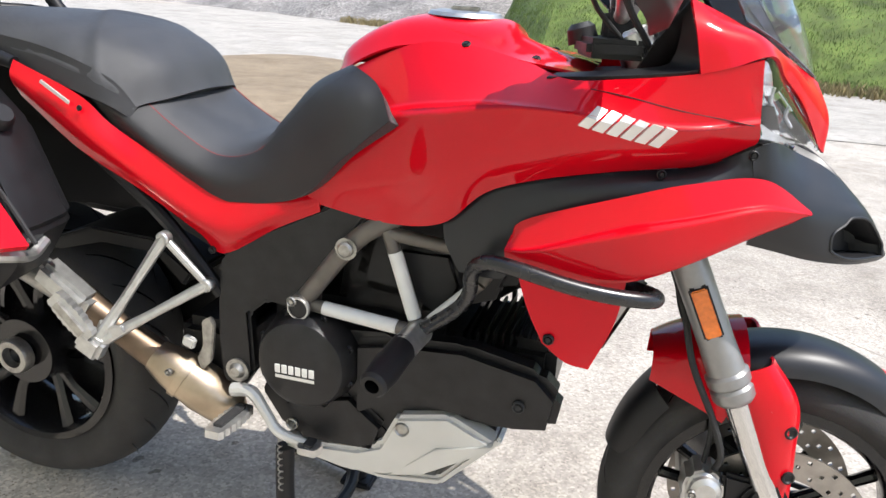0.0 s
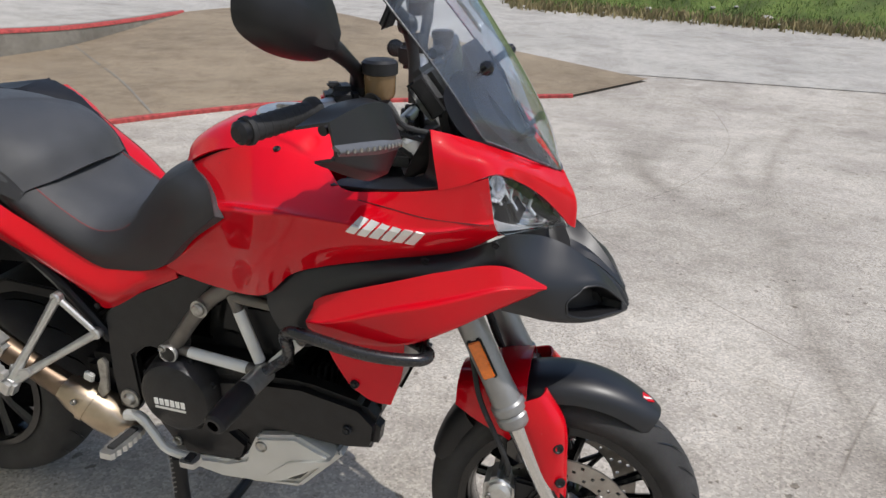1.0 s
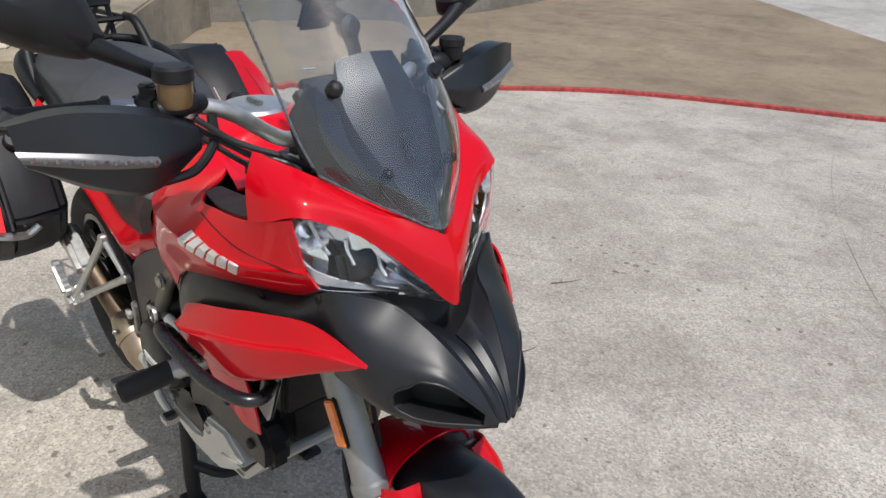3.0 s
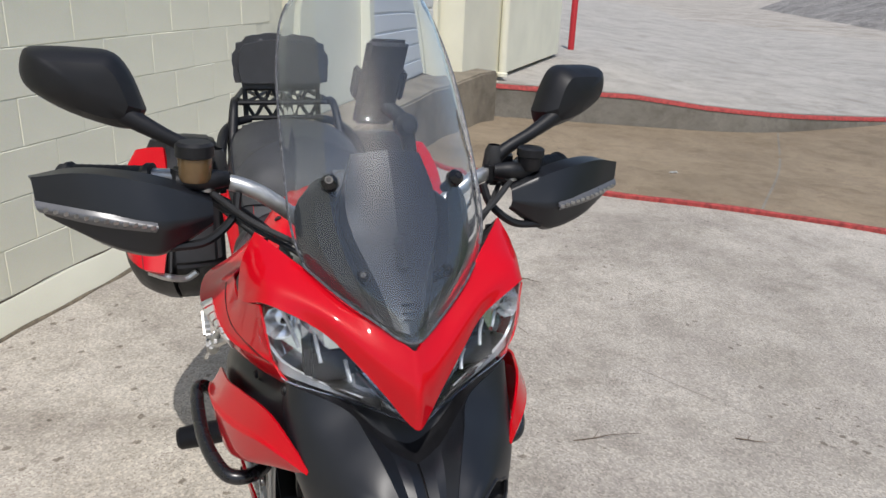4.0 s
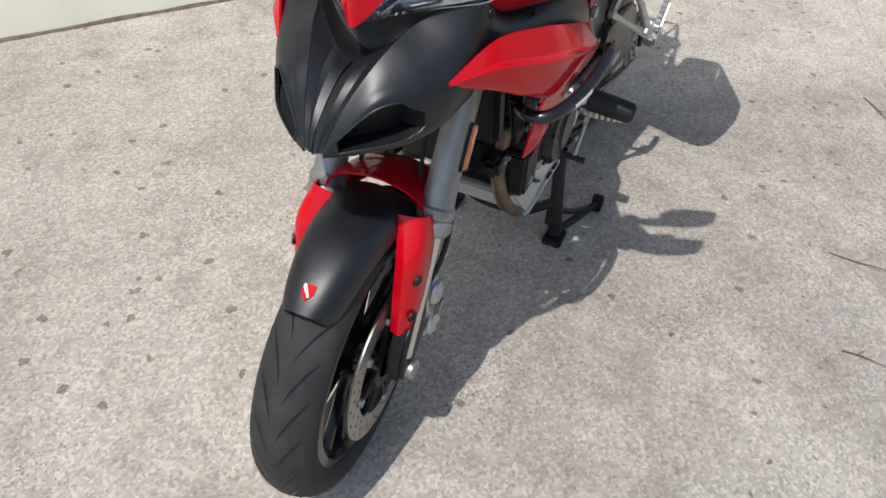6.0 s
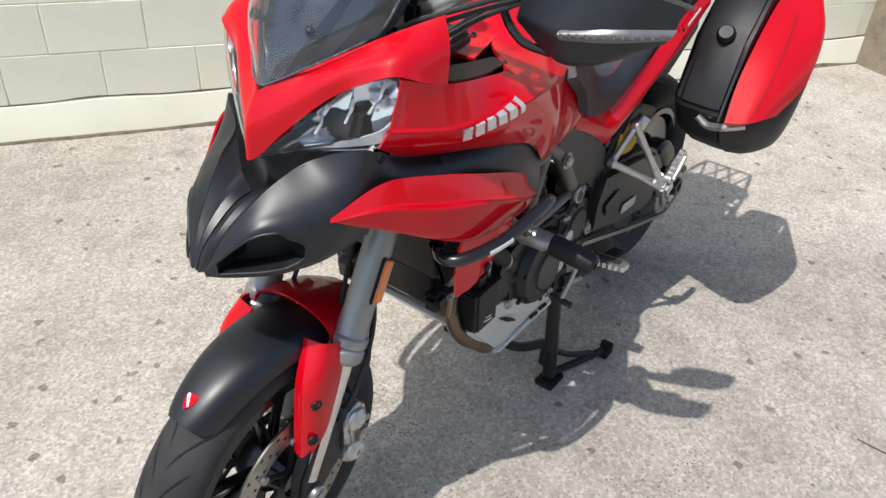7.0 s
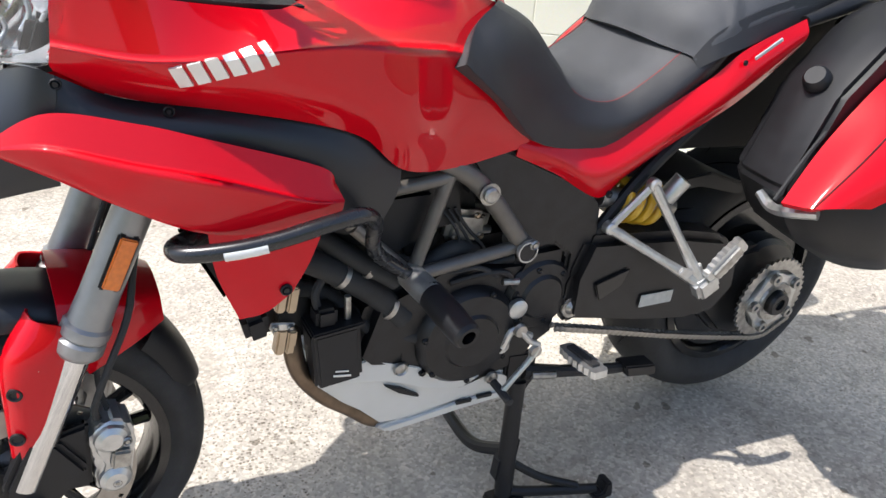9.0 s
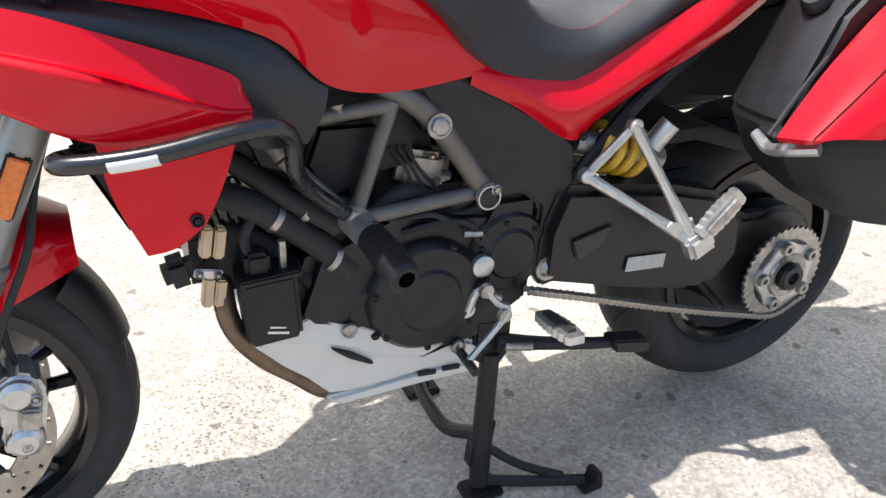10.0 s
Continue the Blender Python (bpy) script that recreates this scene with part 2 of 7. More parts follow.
ANY = 99.0
GROUND_MARKS = (
    (14.455, 2.422, 12.161, 0.10, 0.55, 3.0), (2.93, 4.224, 1.40, 0.16, 0.6, 1.95), (4.118, 4.355, 1.933, 0.12, 0.4, 2.75),
    (7.0, -1.0, 5.02, 0.007, 1.0, ANY), (-2.4, 5.5, 4.62, 0.005, 0.9, ANY), (9.0, 8.0, 9.4, 0.005, 0.9, ANY), (4.6, 0.35, 2.52, 0.006, 0.9, 2.3),
    (0.72, -0.88, 0, 0.75, 0.34, ANY), (2.30, 0.68, 0, 0.42, 0.55, ANY), (0.70, 1.52, 0, 0.75, 0.30, ANY), (1.52, -1.0, 0, 0.50, 0.32, ANY), (1.10, -1.75, 0, 0.5, 0.35, ANY), (0.1, 2.3, 0, 0.9, 0.25, ANY),
)
CONCRETE = concrete("aggregate_concrete", (0.565, 0.526, 0.470), (0.335, 0.306, 0.268), 0.47, grain=135.0, marks=GROUND_MARKS, fleck=0.75)
ROADPALE = concrete("pale_concrete", (0.505, 0.480, 0.440), (0.42, 0.40, 0.365), 0.35)
BROWNSLAB = concrete("brown_stained_concrete", (0.345, 0.275, 0.19), (0.23, 0.18, 0.12), 0.4, (0.5, 0.44, 0.36), fleck=0.4)
KERBSTONE = concrete("kerb_concrete", (0.33, 0.31, 0.27), (0.20, 0.185, 0.155), 0.35, (0.35, 0.31, 0.26))
DOCKSTONE = concrete("stained_dock_concrete", (0.42, 0.36, 0.27), (0.16, 0.14, 0.11), 0.3, (0.2, 0.17, 0.13))
GRAVEL = concrete("gravel", (0.36, 0.345, 0.33), (0.17, 0.165, 0.16), 1.0, (0.4, 0.38, 0.35), 22.0)
KERBRED = material("red_kerb_paint", (0.34, 0.05, 0.045), 0.8, vary=0.45, scale=25, bump=0.3, bump_scale=200)
BLOCKPAINT = material("block_wall_paint", (0.80, 0.775, 0.625), 0.75, vary=0.07, scale=1.6, fine=0.15, fine_scale=120, bump=0.5, bump_scale=160)
MORTAR = material("painted_mortar", (0.70, 0.68, 0.55), 0.85, vary=0.1, scale=8, bump=0.5, bump_scale=120)
DOORWHITE = material("white_door_paint", (0.66, 0.68, 0.70), 0.5, vary=0.06, scale=4)
GRASSMAT = material("grass_blades", (0.112, 0.165, 0.030), 0.7, vary=0.5, scale=3, fine=0.3, fine_scale=40)
TURF = material("turf", (0.10, 0.14, 0.03), 0.9, vary=0.5, scale=2.0, fine=0.5, fine_scale=60, bump=1.0, bump_scale=60)
DRYGRASS = material("dry_weeds", (0.26, 0.21, 0.10), 0.8, vary=0.4, scale=5)
POSTRED = material("red_post_paint", (0.45, 0.02, 0.025), 0.5, vary=0.1)
DIRT_SHADE = material("dark_earth_shade", (0.135, 0.110, 0.078), 0.95, vary=0.4, scale=40, bump=0.5, bump_scale=200)
TWIG = material("dry_twig", (0.12, 0.085, 0.06), 0.85, vary=0.3, scale=60)
PALESTONE = material("pale_stone", (0.36, 0.34, 0.29), 0.85, vary=0.15, scale=20, bump=0.6, bump_scale=60)


# ---- mesh helpers ----
def part(name, bm, mat, parent=None, label="", sharp=32.0):
    """Links a bmesh as one mesh object, smooth but for edges sharper than that."""
    bmesh.ops.recalc_face_normals(bm, faces=bm.faces)
    for f in bm.faces:
        f.smooth = True
    limit = radians(sharp)
    for e in bm.edges:
        if len(e.link_faces) == 2 and e.calc_face_angle(0) > limit:
            e.smooth = False
    me = bpy.data.meshes.new(name)
    bm.to_mesh(me)
    bm.free()
    me.materials.append(mat)
    ob = new(name, me)
    if parent is not None:
        ob.parent = parent
    if label:
        tagged(ob, label)
    return ob


def thing(name, label, category, at=(0, 0, 0), group="", kind=""):
    ob = new(name)
    ob.empty_display_size = 0.1
    ob.location = at
    return tagged(ob, label, category, group, kind)


def spline(points, n):
    """n points on a smooth curve through the given ones."""
    p = np.array(points, float)
    k = len(p)
    if k == 2:
        return np.array([p[0] + (p[1] - p[0]) * s for s in np.linspace(0, 1, n)])
    ext = np.vstack([2 * p[0] - p[1], p, 2 * p[-1] - p[-2]])
    out = []
    for s in np.linspace(0, k - 1, n):
        i = min(int(s), k - 2)
        t = s - i
        a, b, c, d = ext[i], ext[i + 1], ext[i + 2], ext[i + 3]
        out.append(0.5 * (2 * b + (c - a) * t + (2 * a - 5 * b + 4 * c - d) * t * t + (3 * b - a - 3 * c + d) * t ** 3))
    return np.array(out)


def surface(rails, nu=32, nv=12, straight=False):
    """A smooth grid of points through rails: rows of control points side by side."""
    along = np.array([spline(r, nu) for r in rails])
    if straight:
        return np.stack([np.array([[np.interp(s, np.linspace(0, 1, len(rails)), along[:, u, c]) for c in range(3)] for s in np.linspace(0, 1, nv)]) for u in range(nu)])
    return np.stack([spline(along[:, u], nv) for u in range(nu)])


def mirrored(rails):
    """Rails from the middle plane outwards, made whole across it."""
    left = [[(x, -y, z) for x, y, z in r] for r in rails[:0:-1]]
    return left + [list(r) for r in rails]


def shell(grid, thick=0.004, inward=None, hole=None, bm=None):
    """A sheet of some thickness from a grid of points; inward: a point that lies on its inner side."""
    bm = bm or bmesh.new()
    nu, nv, _ = grid.shape
    du, dv = np.gradient(grid, axis=0), np.gradient(grid, axis=1)
    n = np.cross(du, dv)
    n /= np.linalg.norm(n, axis=2, keepdims=True) + 1e-12
    if inward is not None:
        mid = grid.reshape(-1, 3).mean(0)
        if (n.reshape(-1, 3).mean(0) @ (mid - np.array(inward))) < 0:
            n = -n
    inner = grid - n * thick
    top = [[bm.verts.new(grid[u, v]) for v in range(nv)] for u in range(nu)]
    low = [[bm.verts.new(inner[u, v]) for v in range(nv)] for u in range(nu)]
    keep = [[not (hole and hole((u + 0.5) / (nu - 1), (v + 0.5) / (nv - 1))) for v in range(nv - 1)] for u in range(nu - 1)]
    for u in range(nu - 1):
        for v in range(nv - 1):
            if not keep[u][v]:
                continue
            bm.faces.new((top[u][v], top[u + 1][v], top[u + 1][v + 1], top[u][v + 1]))
            bm.faces.new((low[u][v], low[u][v + 1], low[u + 1][v + 1], low[u + 1][v]))
            for (a, b), (i, j) in ((((u, v), (u, v + 1)), (u - 1, v)), (((u + 1, v), (u + 1, v + 1)), (u + 1, v)), (((u, v), (u + 1, v)), (u, v - 1)), (((u, v + 1), (u + 1, v + 1)), (u, v + 1))):
                if not (0 <= i < nu - 1 and 0 <= j < nv - 1) or not keep[i][j]:
                    bm.faces.new((top[a[0]][a[1]], top[b[0]][b[1]], low[b[0]][b[1]], low[a[0]][a[1]]))
    loose = [v for v in bm.verts if not v.link_faces]
    bmesh.ops.delete(bm, geom=loose, context="VERTS")
    return bm


def tube(points, radius, segs=10, n=None, bm=None, caps=True):
    """A round rod along a smooth path; radius may be a list, one for each given point."""
    bm = bm or bmesh.new()
    n = n or max(2, 5 * (len(points) - 1) if len(points) > 2 else 2)
    path = spline(points, n)
    r = np.interp(np.linspace(0, 1, n), np.linspace(0, 1, len(radius)), radius) if isinstance(radius, (list, tuple)) else np.full(n, radius)
    side, rings = None, []
    for i in range(n):
        t = path[min(i + 1, n - 1)] - path[max(i - 1, 0)]
        t = t / (np.linalg.norm(t) + 1e-12)
        if side is None:
            side = np.cross(t, (0, 0, 1) if abs(t[2]) < 0.9 else (1, 0, 0))
        side = side - t * (side @ t)
        side /= np.linalg.norm(side)
        up = np.cross(t, side)
        rings.append([bm.verts.new(path[i] + r[i] * (math.cos(a) * side + math.sin(a) * up)) for a in np.linspace(0, 2 * math.pi, segs, endpoint=False)])
    for a, b in zip(rings, rings[1:]):
        for k in range(segs):
            bm.faces.new((a[k], a[(k + 1) % segs], b[(k + 1) % segs], b[k]))
    if caps:
        bm.faces.new(rings[0])
        bm.faces.new(rings[-1][::-1])
    return bm


def rbox(centre, size, bevel=0.004, turn=(0, 0, 0), bm=None, segs=2):
    """A box with rounded edges."""
    own = bmesh.new()
    bmesh.ops.create_cube(own, size=1.0)
    bmesh.ops.scale(own, vec=size, verts=own.verts)
    if bevel:
        bmesh.ops.bevel(own, geom=list(own.edges), offset=bevel, segments=segs, affect="EDGES")
    bmesh.ops.transform(own, matrix=pose(*centre, *turn), verts=own.verts)
    return joined(bm, own)


def joined(bm, own):
    if bm is None:
        return own
    me = bpy.data.meshes.new("t")
    own.to_mesh(me)
    own.free()
    bm.from_mesh(me)
    bpy.data.meshes.remove(me)
    return bm


def prism(outline, a, b, bevel=0.003, axis="y", bm=None, segs=2):
    """An outline in x and z (or x and y, y and z) drawn out along the third axis from a to b."""
    own = bmesh.new()

    def spot(p, q, d):
        return {"y": (p, d, q), "z": (p, q, d), "x": (d, p, q)}[axis]

    lo = [own.verts.new(spot(*p, a)) for p in outline]
    hi = [own.verts.new(spot(*p, b)) for p in outline]
    k = len(outline)
    own.faces.new(lo)
    own.faces.new(hi[::-1])
    for i in range(k):
        own.faces.new((lo[i], lo[(i + 1) % k], hi[(i + 1) % k], hi[i]))
    bmesh.ops.recalc_face_normals(own, faces=own.faces)
    if bevel:
        bmesh.ops.bevel(own, geom=list(own.edges), offset=bevel, segments=segs, affect="EDGES", clamp_overlap=True)
    return joined(bm, own)


def lathe(profile, centre, axis=(0, 1, 0), segs=32, bm=None, closed=False):
    """A turned body: profile of (radius, way along the axis)."""
    bm = bm or bmesh.new()
    m = Matrix.Translation(centre) @ Vector((0, 0, 1)).rotation_difference(Vector(axis)).to_matrix().to_4x4()
    rings = []
    for r, h in profile:
        if r < 1e-6:
            rings.append([bm.verts.new(m @ Vector((0, 0, h)))])
        else:
            rings.append([bm.verts.new(m @ Vector((r * math.cos(a), r * math.sin(a), h))) for a in np.linspace(0, 2 * math.pi, segs, endpoint=False)])
    pairs = list(zip(rings, rings[1:])) + ([(rings[-1], rings[0])] if closed else [])
    for a, b in pairs:
        for k in range(segs):
            q = [a[k % len(a)], a[(k + 1) % len(a)], b[(k + 1) % len(b)], b[k % len(b)]]
            q = [v for i, v in enumerate(q) if v not in q[:i]]
            if len(q) > 2:
                bm.faces.new(q)
    return bm


def bolt(centre, axis, r=0.007, h=0.004, bm=None):
    return lathe([(0, h), (r * 0.45, h), (r * 0.5, h * 0.4), (r * 0.8, h), (r, h * 0.7), (r, 0)], centre, axis, 12, bm)


def sides(fn):
    """Calls a builder for the left (1) and the right (-1) side."""
    return [fn(1), fn(-1)]


def flip(rails, s):
    return [[(x, y * s, z) for x, y, z in r] for r in rails]


# ---- the place ----
def lie(x, y):
    """The height of the lot: it falls away gently on the bike's left."""
    return -0.06 * min(max(0.0, y - 0.6), 5.4)


def sheet(xs, ys, height):
    bm = bmesh.new()
    v = [[bm.verts.new((x, y, height(x, y))) for y in ys] for x in xs]
    for i in range(len(xs) - 1):
        for j in range(len(ys) - 1):
            bm.faces.new((v[i][j], v[i + 1][j], v[i + 1][j + 1], v[i][j + 1]))
    return bm


def strip(line, width, lift, bm=None):
    """A band of some width along a line on the ground."""
    bm = bm or bmesh.new()
    p = spline([(x, y, 0) for x, y in line], 8 * len(line))
    prev = None
    for i in range(len(p)):
        t = p[min(i + 1, len(p) - 1)] - p[max(i - 1, 0)]
        t /= np.linalg.norm(t)
        n = np.array((-t[1], t[0], 0))
        w = width(i / (len(p) - 1)) if callable(width) else width
        row = [bm.verts.new((*(p[i] + n * d)[:2], lie(*(p[i] + n * d)[:2]) + lift)) for d in (-w / 2, w / 2)]
        if prev:
            bm.faces.new((prev[0], row[0], row[1], prev[1]))
        prev = row
    return bm


reach = [0.6 * k for k in range(-14, 15)] + [10, 12, 15, 20, 30, 50, 90, 160, 300, 600]
xs = sorted({round(-v, 3) for v in reach if v > 8} | {round(v, 3) for v in reach})
ys = sorted({round(-v, 3) for v in reach if v > 8} | {round(v, 3) for v in reach} | {0.6, 6.0})
ground = part("ground", sheet(xs, ys, lie), CONCRETE)
tagged(ground, "grey exposed-aggregate concrete lot with worn patches", "ground", kind="structure")

# the brown-stained apron, a thin raised slab with a red-painted lip
APRON_EDGE = [(-5.2, 0.3), (-4.1, 1.45), (-3.05, 2.6), (-2.55, 3.65), (-1.95, 4.65), (-1.25, 5.3), (0.0, 6.12), (0.75, 6.5)]


def build_apron():
    edge = spline([(x, y, 0) for x, y in APRON_EDGE], 40)
    far = spline([(-6.6, 2.4, 0), (-6.35, 4.0, 0), (-6.1, 5.8, 0), (-5.85, 7.0, 0), (-6.1, 8.8, 0), (-6.4, 10.4, 0), (-5.0, 11.8, 0), (-1.5, 9.6, 0), (1.45, 7.6, 0)], 40)
    bm = bmesh.new()
    rows = []
    for a, b in zip(edge, far):
        row = []
        for s in np.linspace(0, 1, 12):
            p = a + (b - a) * s
            row.append(bm.verts.new((p[0], p[1], lie(p[0], p[1]) + 0.03)))
        rows.append([bm.verts.new((a[0], a[1], lie(a[0], a[1]) - 0.02))] + row)
    for r, q in zip(rows, rows[1:]):
        for k in range(len(r) - 1):
            bm.faces.new((r[k], r[k + 1], q[k + 1], q[k]))
    ob = part("apron", bm, BROWNSLAB)
    tagged(ob, "brown-stained concrete apron beside the lot", "pavement", kind="structure")
    lip = bmesh.new()
    rows = []
    for i, a in enumerate(edge):
        t = edge[min(i + 1, 39)] - edge[max(i - 1, 0)]
        t /= np.linalg.norm(t)
        n = np.array((-t[1], t[0], 0))
        z = lie(a[0], a[1])
        w = 0.038 + 0.018 * math.sin(i * 1.7) * math.sin(i * 0.6)
        ring = [(-0.006, -0.02), (-0.006, 0.03), (0.004, 0.037), (w, 0.037), (w, 0.02)]
        rows.append([lip.verts.new((a[0] + n[0] * d, a[1] + n[1] * d, z + h)) for d, h in ring])
    for r, q in zip(rows, rows[1:]):
        for k in range(4):
            lip.faces.new((r[k], q[k], q[k + 1], r[k + 1]))
    tagged(part("apron_lip", lip, KERBRED), "faded red-painted edge of the apron", "kerb paint", kind="structure")
    joint = strip([(-2.45, 4.0), (-4.0, 5.5), (-5.8, 7.0)], 0.02, 0.034)
    tagged(part("apron_joint", joint, KERBSTONE), "dark saw-cut joint across the brown apron", "joint", kind="structure")


build_apron()


def build_kerb():
    """The far kerb, that sinks into the apron at its end, and the pale upper lot behind it."""
    line = [(-6.75, 2.2), (-6.4, 4.0), (-6.15, 5.6), (-5.88, 7.0), (-6.05, 8.6), (-6.4, 10.4)]
    p = spline([(x, y, 0) for x, y in line], 40)
    stone, paint = bmesh.new(), bmesh.new()
    rows, reds = [], []
    for i, a in enumerate(p):
        t = p[min(i + 1, 39)] - p[max(i - 1, 0)]
        t /= np.linalg.norm(t)
        n = np.array((-t[1], t[0], 0))
        h = 0.05 + 0.36 * min(1.0, max(0.0, (39 - i) / 26.0))
        z = lie(a[0], a[1])
        ring = [(0.0, -0.05), (0.012, h - 0.03), (0.035, h), (0.20, h + 0.004), (0.20, -0.05)]
        rows.append([stone.verts.new((a[0] + n[0] * d, a[1] + n[1] * d, z + q)) for d, q in ring])
        w = 0.062 + 0.02 * math.sin(i * 2.1)
        ring = [(0.004, h - 0.045), (0.007, h - 0.028), (0.033, h + 0.005), (w, h + 0.008)]
        reds.append([paint.verts.new((a[0] + n[0] * d, a[1] + n[1] * d, z + q)) for d, q in ring])
    for bm, rs in ((stone, rows), (paint, reds)):
        for r, q in zip(rs, rs[1:]):
            for k in range(len(r) - 1):
                bm.faces.new((r[k], q[k], q[k + 1], r[k + 1]))
    stone.faces.new(rows[-1])
    tagged(part("kerb", stone, KERBSTONE), "weathered grey concrete kerb with water stains", "kerb", kind="structure")
    tagged(part("kerb_paint", paint, KERBRED), "worn red paint along the kerb's top", "kerb paint", kind="structure")
    bm = bmesh.new()
    rows = []
    for i, a in enumerate(p):
        h = 0.05 + 0.36 * min(1.0, max(0.0, (39 - i) / 26.0))
        z = lie(a[0], a[1]) + h
        rows.append([bm.verts.new((a[0] - 0.18 - s * 34, a[1] + s * 16, z + (0.5 if s else 0) * s)) for s in (0, 0.1, 0.3, 1)])
    for r, q in zip(rows, rows[1:]):
        for k in range(3):
            bm.faces.new((r[k], r[k + 1], q[k + 1], q[k]))
    tagged(part("upper_lot", bm, ROADPALE), "pale sunlit concrete of the upper lot", "pavement", kind="structure")


build_kerb()
tagged(part("road", sheet([-60, -30, -14, -6, -2, 2, 6, 12, 30, 80], [7.9, 9, 10.5, 12, 13.5, 16, 21, 26], lambda x, y: lie(x, y) + 0.008 + 0.004 * (y > 8)), ROADPALE), "pale concrete road behind the lot", "road", kind="structure")


# the grass bank and the gravel slope
def bank_height(d):
    return 0.34 * d + 0.5 * (1 - math.exp(-d * 0.5))


def build_bank():
    bm = bmesh.new()
    cols = []
    for x in np.linspace(-4.5, 60, 100):
        y0 = (13.35 - 0.22 * x if x < 14 else 10.3) + 2.2 * max(0.0, -1.2 - x) ** 1.3
        col = []
        for d in (0, 0.15, 0.4, 0.8, 1.4, 2.2, 3.5, 5, 7, 10, 15, 25):
            wob = 0.12 * noise.noise((x * 0.7, d * 0.7, 1.0)) + 0.05 * noise.noise((x * 3, d * 3, 2.0))
            col.append(bm.verts.new((x, y0 + d + 0.3 * noise.noise((x * 0.9, 0, 3)), lie(x, y0) + bank_height(d) + (wob if d > 0 else 0))))
        cols.append(col)
    for a, b in zip(cols, cols[1:]):
        for k in range(len(a) - 1):
            bm.faces.new((a[k], b[k], b[k + 1], a[k + 1]))
    tagged(part("grass_bank", bm, TURF), "green grass bank rising behind the road", "grass", kind="structure")
    bm = bmesh.new()
    cols = []
    for x in np.linspace(-60, 1.0, 80):
        y0 = 20.6 - 0.55 * min(0, x + 6)
        col = []
        for d in (0, 0.3, 1, 2, 4, 8, 16, 30):
            wob = 0.25 * noise.noise((x * 0.5, d * 0.5, 5.0)) + 0.1 * noise.noise((x * 2, d * 2, 6.0))
            col.append(bm.verts.new((x, y0 + d, lie(x, y0) + 0.30 * d + (wob if d > 0 else 0))))
        cols.append(col)
    for a, b in zip(cols, cols[1:]):
        for k in range(len(a) - 1):
            bm.faces.new((a[k], b[k], b[k + 1], a[k + 1]))
    tagged(part("gravel_slope", bm, GRAVEL), "grey gravel slope behind the road", "gravel", kind="structure")


build_bank()


def blades(name, mat, count, spot, size, label, category):
    """Many small curved blades, as one mesh."""
    rng = random.Random(7)
    verts, faces = [], []
    for _ in range(count):
        x, y, z = spot(rng)
        h, w, a = size * rng.uniform(0.5, 1.4), size * rng.uniform(0.06, 0.13), rng.uniform(0, 6.28)
        lean, b = rng.uniform(0.1, 0.7) * h, rng.uniform(0, 6.28)
        dx, dy, k = math.cos(a) * w, math.sin(a) * w, len(verts)
        verts += [(x - dx, y - dy, z - 0.02), (x + dx, y + dy, z - 0.02), (x + lean * 0.4 * math.cos(b) + dx * 0.7, y + lean * 0.4 * math.sin(b) + dy * 0.7, z + h * 0.6), (x + lean * math.cos(b), y + lean * math.sin(b), z + h)]
        faces += [(k, k + 1, k + 2), (k, k + 2, k + 3)]
    me = bpy.data.meshes.new(name)
    me.from_pydata(verts, [], faces)
    me.materials.append(mat)
    tagged(new(name, me), label, category, kind="stuff")


def on_bank(rng):
    x = rng.uniform(-3.5, 14)
    d = rng.uniform(0, 1) ** 1.6 * 7
    y0 = 13.35 - 0.22 * x + 2.2 * max(0.0, -1.2 - x) ** 1.3 + 0.3 * noise.noise((x * 0.9, 0, 3))
    return x, y0 + d, lie(x, y0) + bank_height(d) + 0.02


def at_road_edge(rng):
    x = rng.uniform(-9, 6)
    y0 = (13.35 - 0.22 * x + 2.2 * max(0.0, -1.2 - x) ** 1.3 if x > -3.6 else 20.6 - 0.55 * min(0, x + 6)) + rng.gauss(0.1, 0.22)
    return x, y0, lie(x, y0) + 0.03


blades("grass", GRASSMAT, 60000, on_bank, 0.045, "green grass blades on the bank", "grass")
blades("weeds", DRYGRASS, 5200, at_road_edge, 0.15, "dry weeds along the road's edge", "weeds")
for k in range(14):
    rng = random.Random(40 + k)
    x = rng.uniform(-1.4, 6)
    r = rng.uniform(0.03, 0.09)
    y = 13.3 - 0.22 * x + rng.uniform(-0.1, 0.7)
    bm = bmesh.new()
    bmesh.ops.create_icosphere(bm, subdivisions=2, radius=r)
    for v in bm.verts:
        v.co *= 1 + 0.35 * noise.noise(v.co * (1.2 / r) + Vector((k, 0, 0)))
        v.co.z *= 0.45
    ob = tagged(part("stone", bm, PALESTONE), "pale rough stone at the foot of the grass bank", "stone", "stones by the road")
    ob.location = (x, y, lie(x, y) + 0.03 + bank_height(max(0, y - 13.35 + 0.22 * x)))

# the block wall
WALL_AT, WALL_ALONG = Vector((-0.5, -1.385, 0.0)), Vector((-0.846, 0.533, 0.0)).normalized()
WALL_OUT = Vector((-WALL_ALONG.y, WALL_ALONG.x, 0)) * -1.0     # towards the lot
if WALL_OUT.y < 0:
    WALL_OUT = -WALL_OUT
WALL_FRAME = Matrix((( *WALL_ALONG, 0), (*WALL_OUT, 0), (0, 0, 1, 0), (0, 0, 0, 1))).transposed()
WALL_FRAME.translation = WALL_AT


def wall_part(name, bm, mat, parent=None, label=""):
    ob = part(name, bm, mat, parent, label)
    if parent is None:
        ob.matrix_world = WALL_FRAME
    return ob


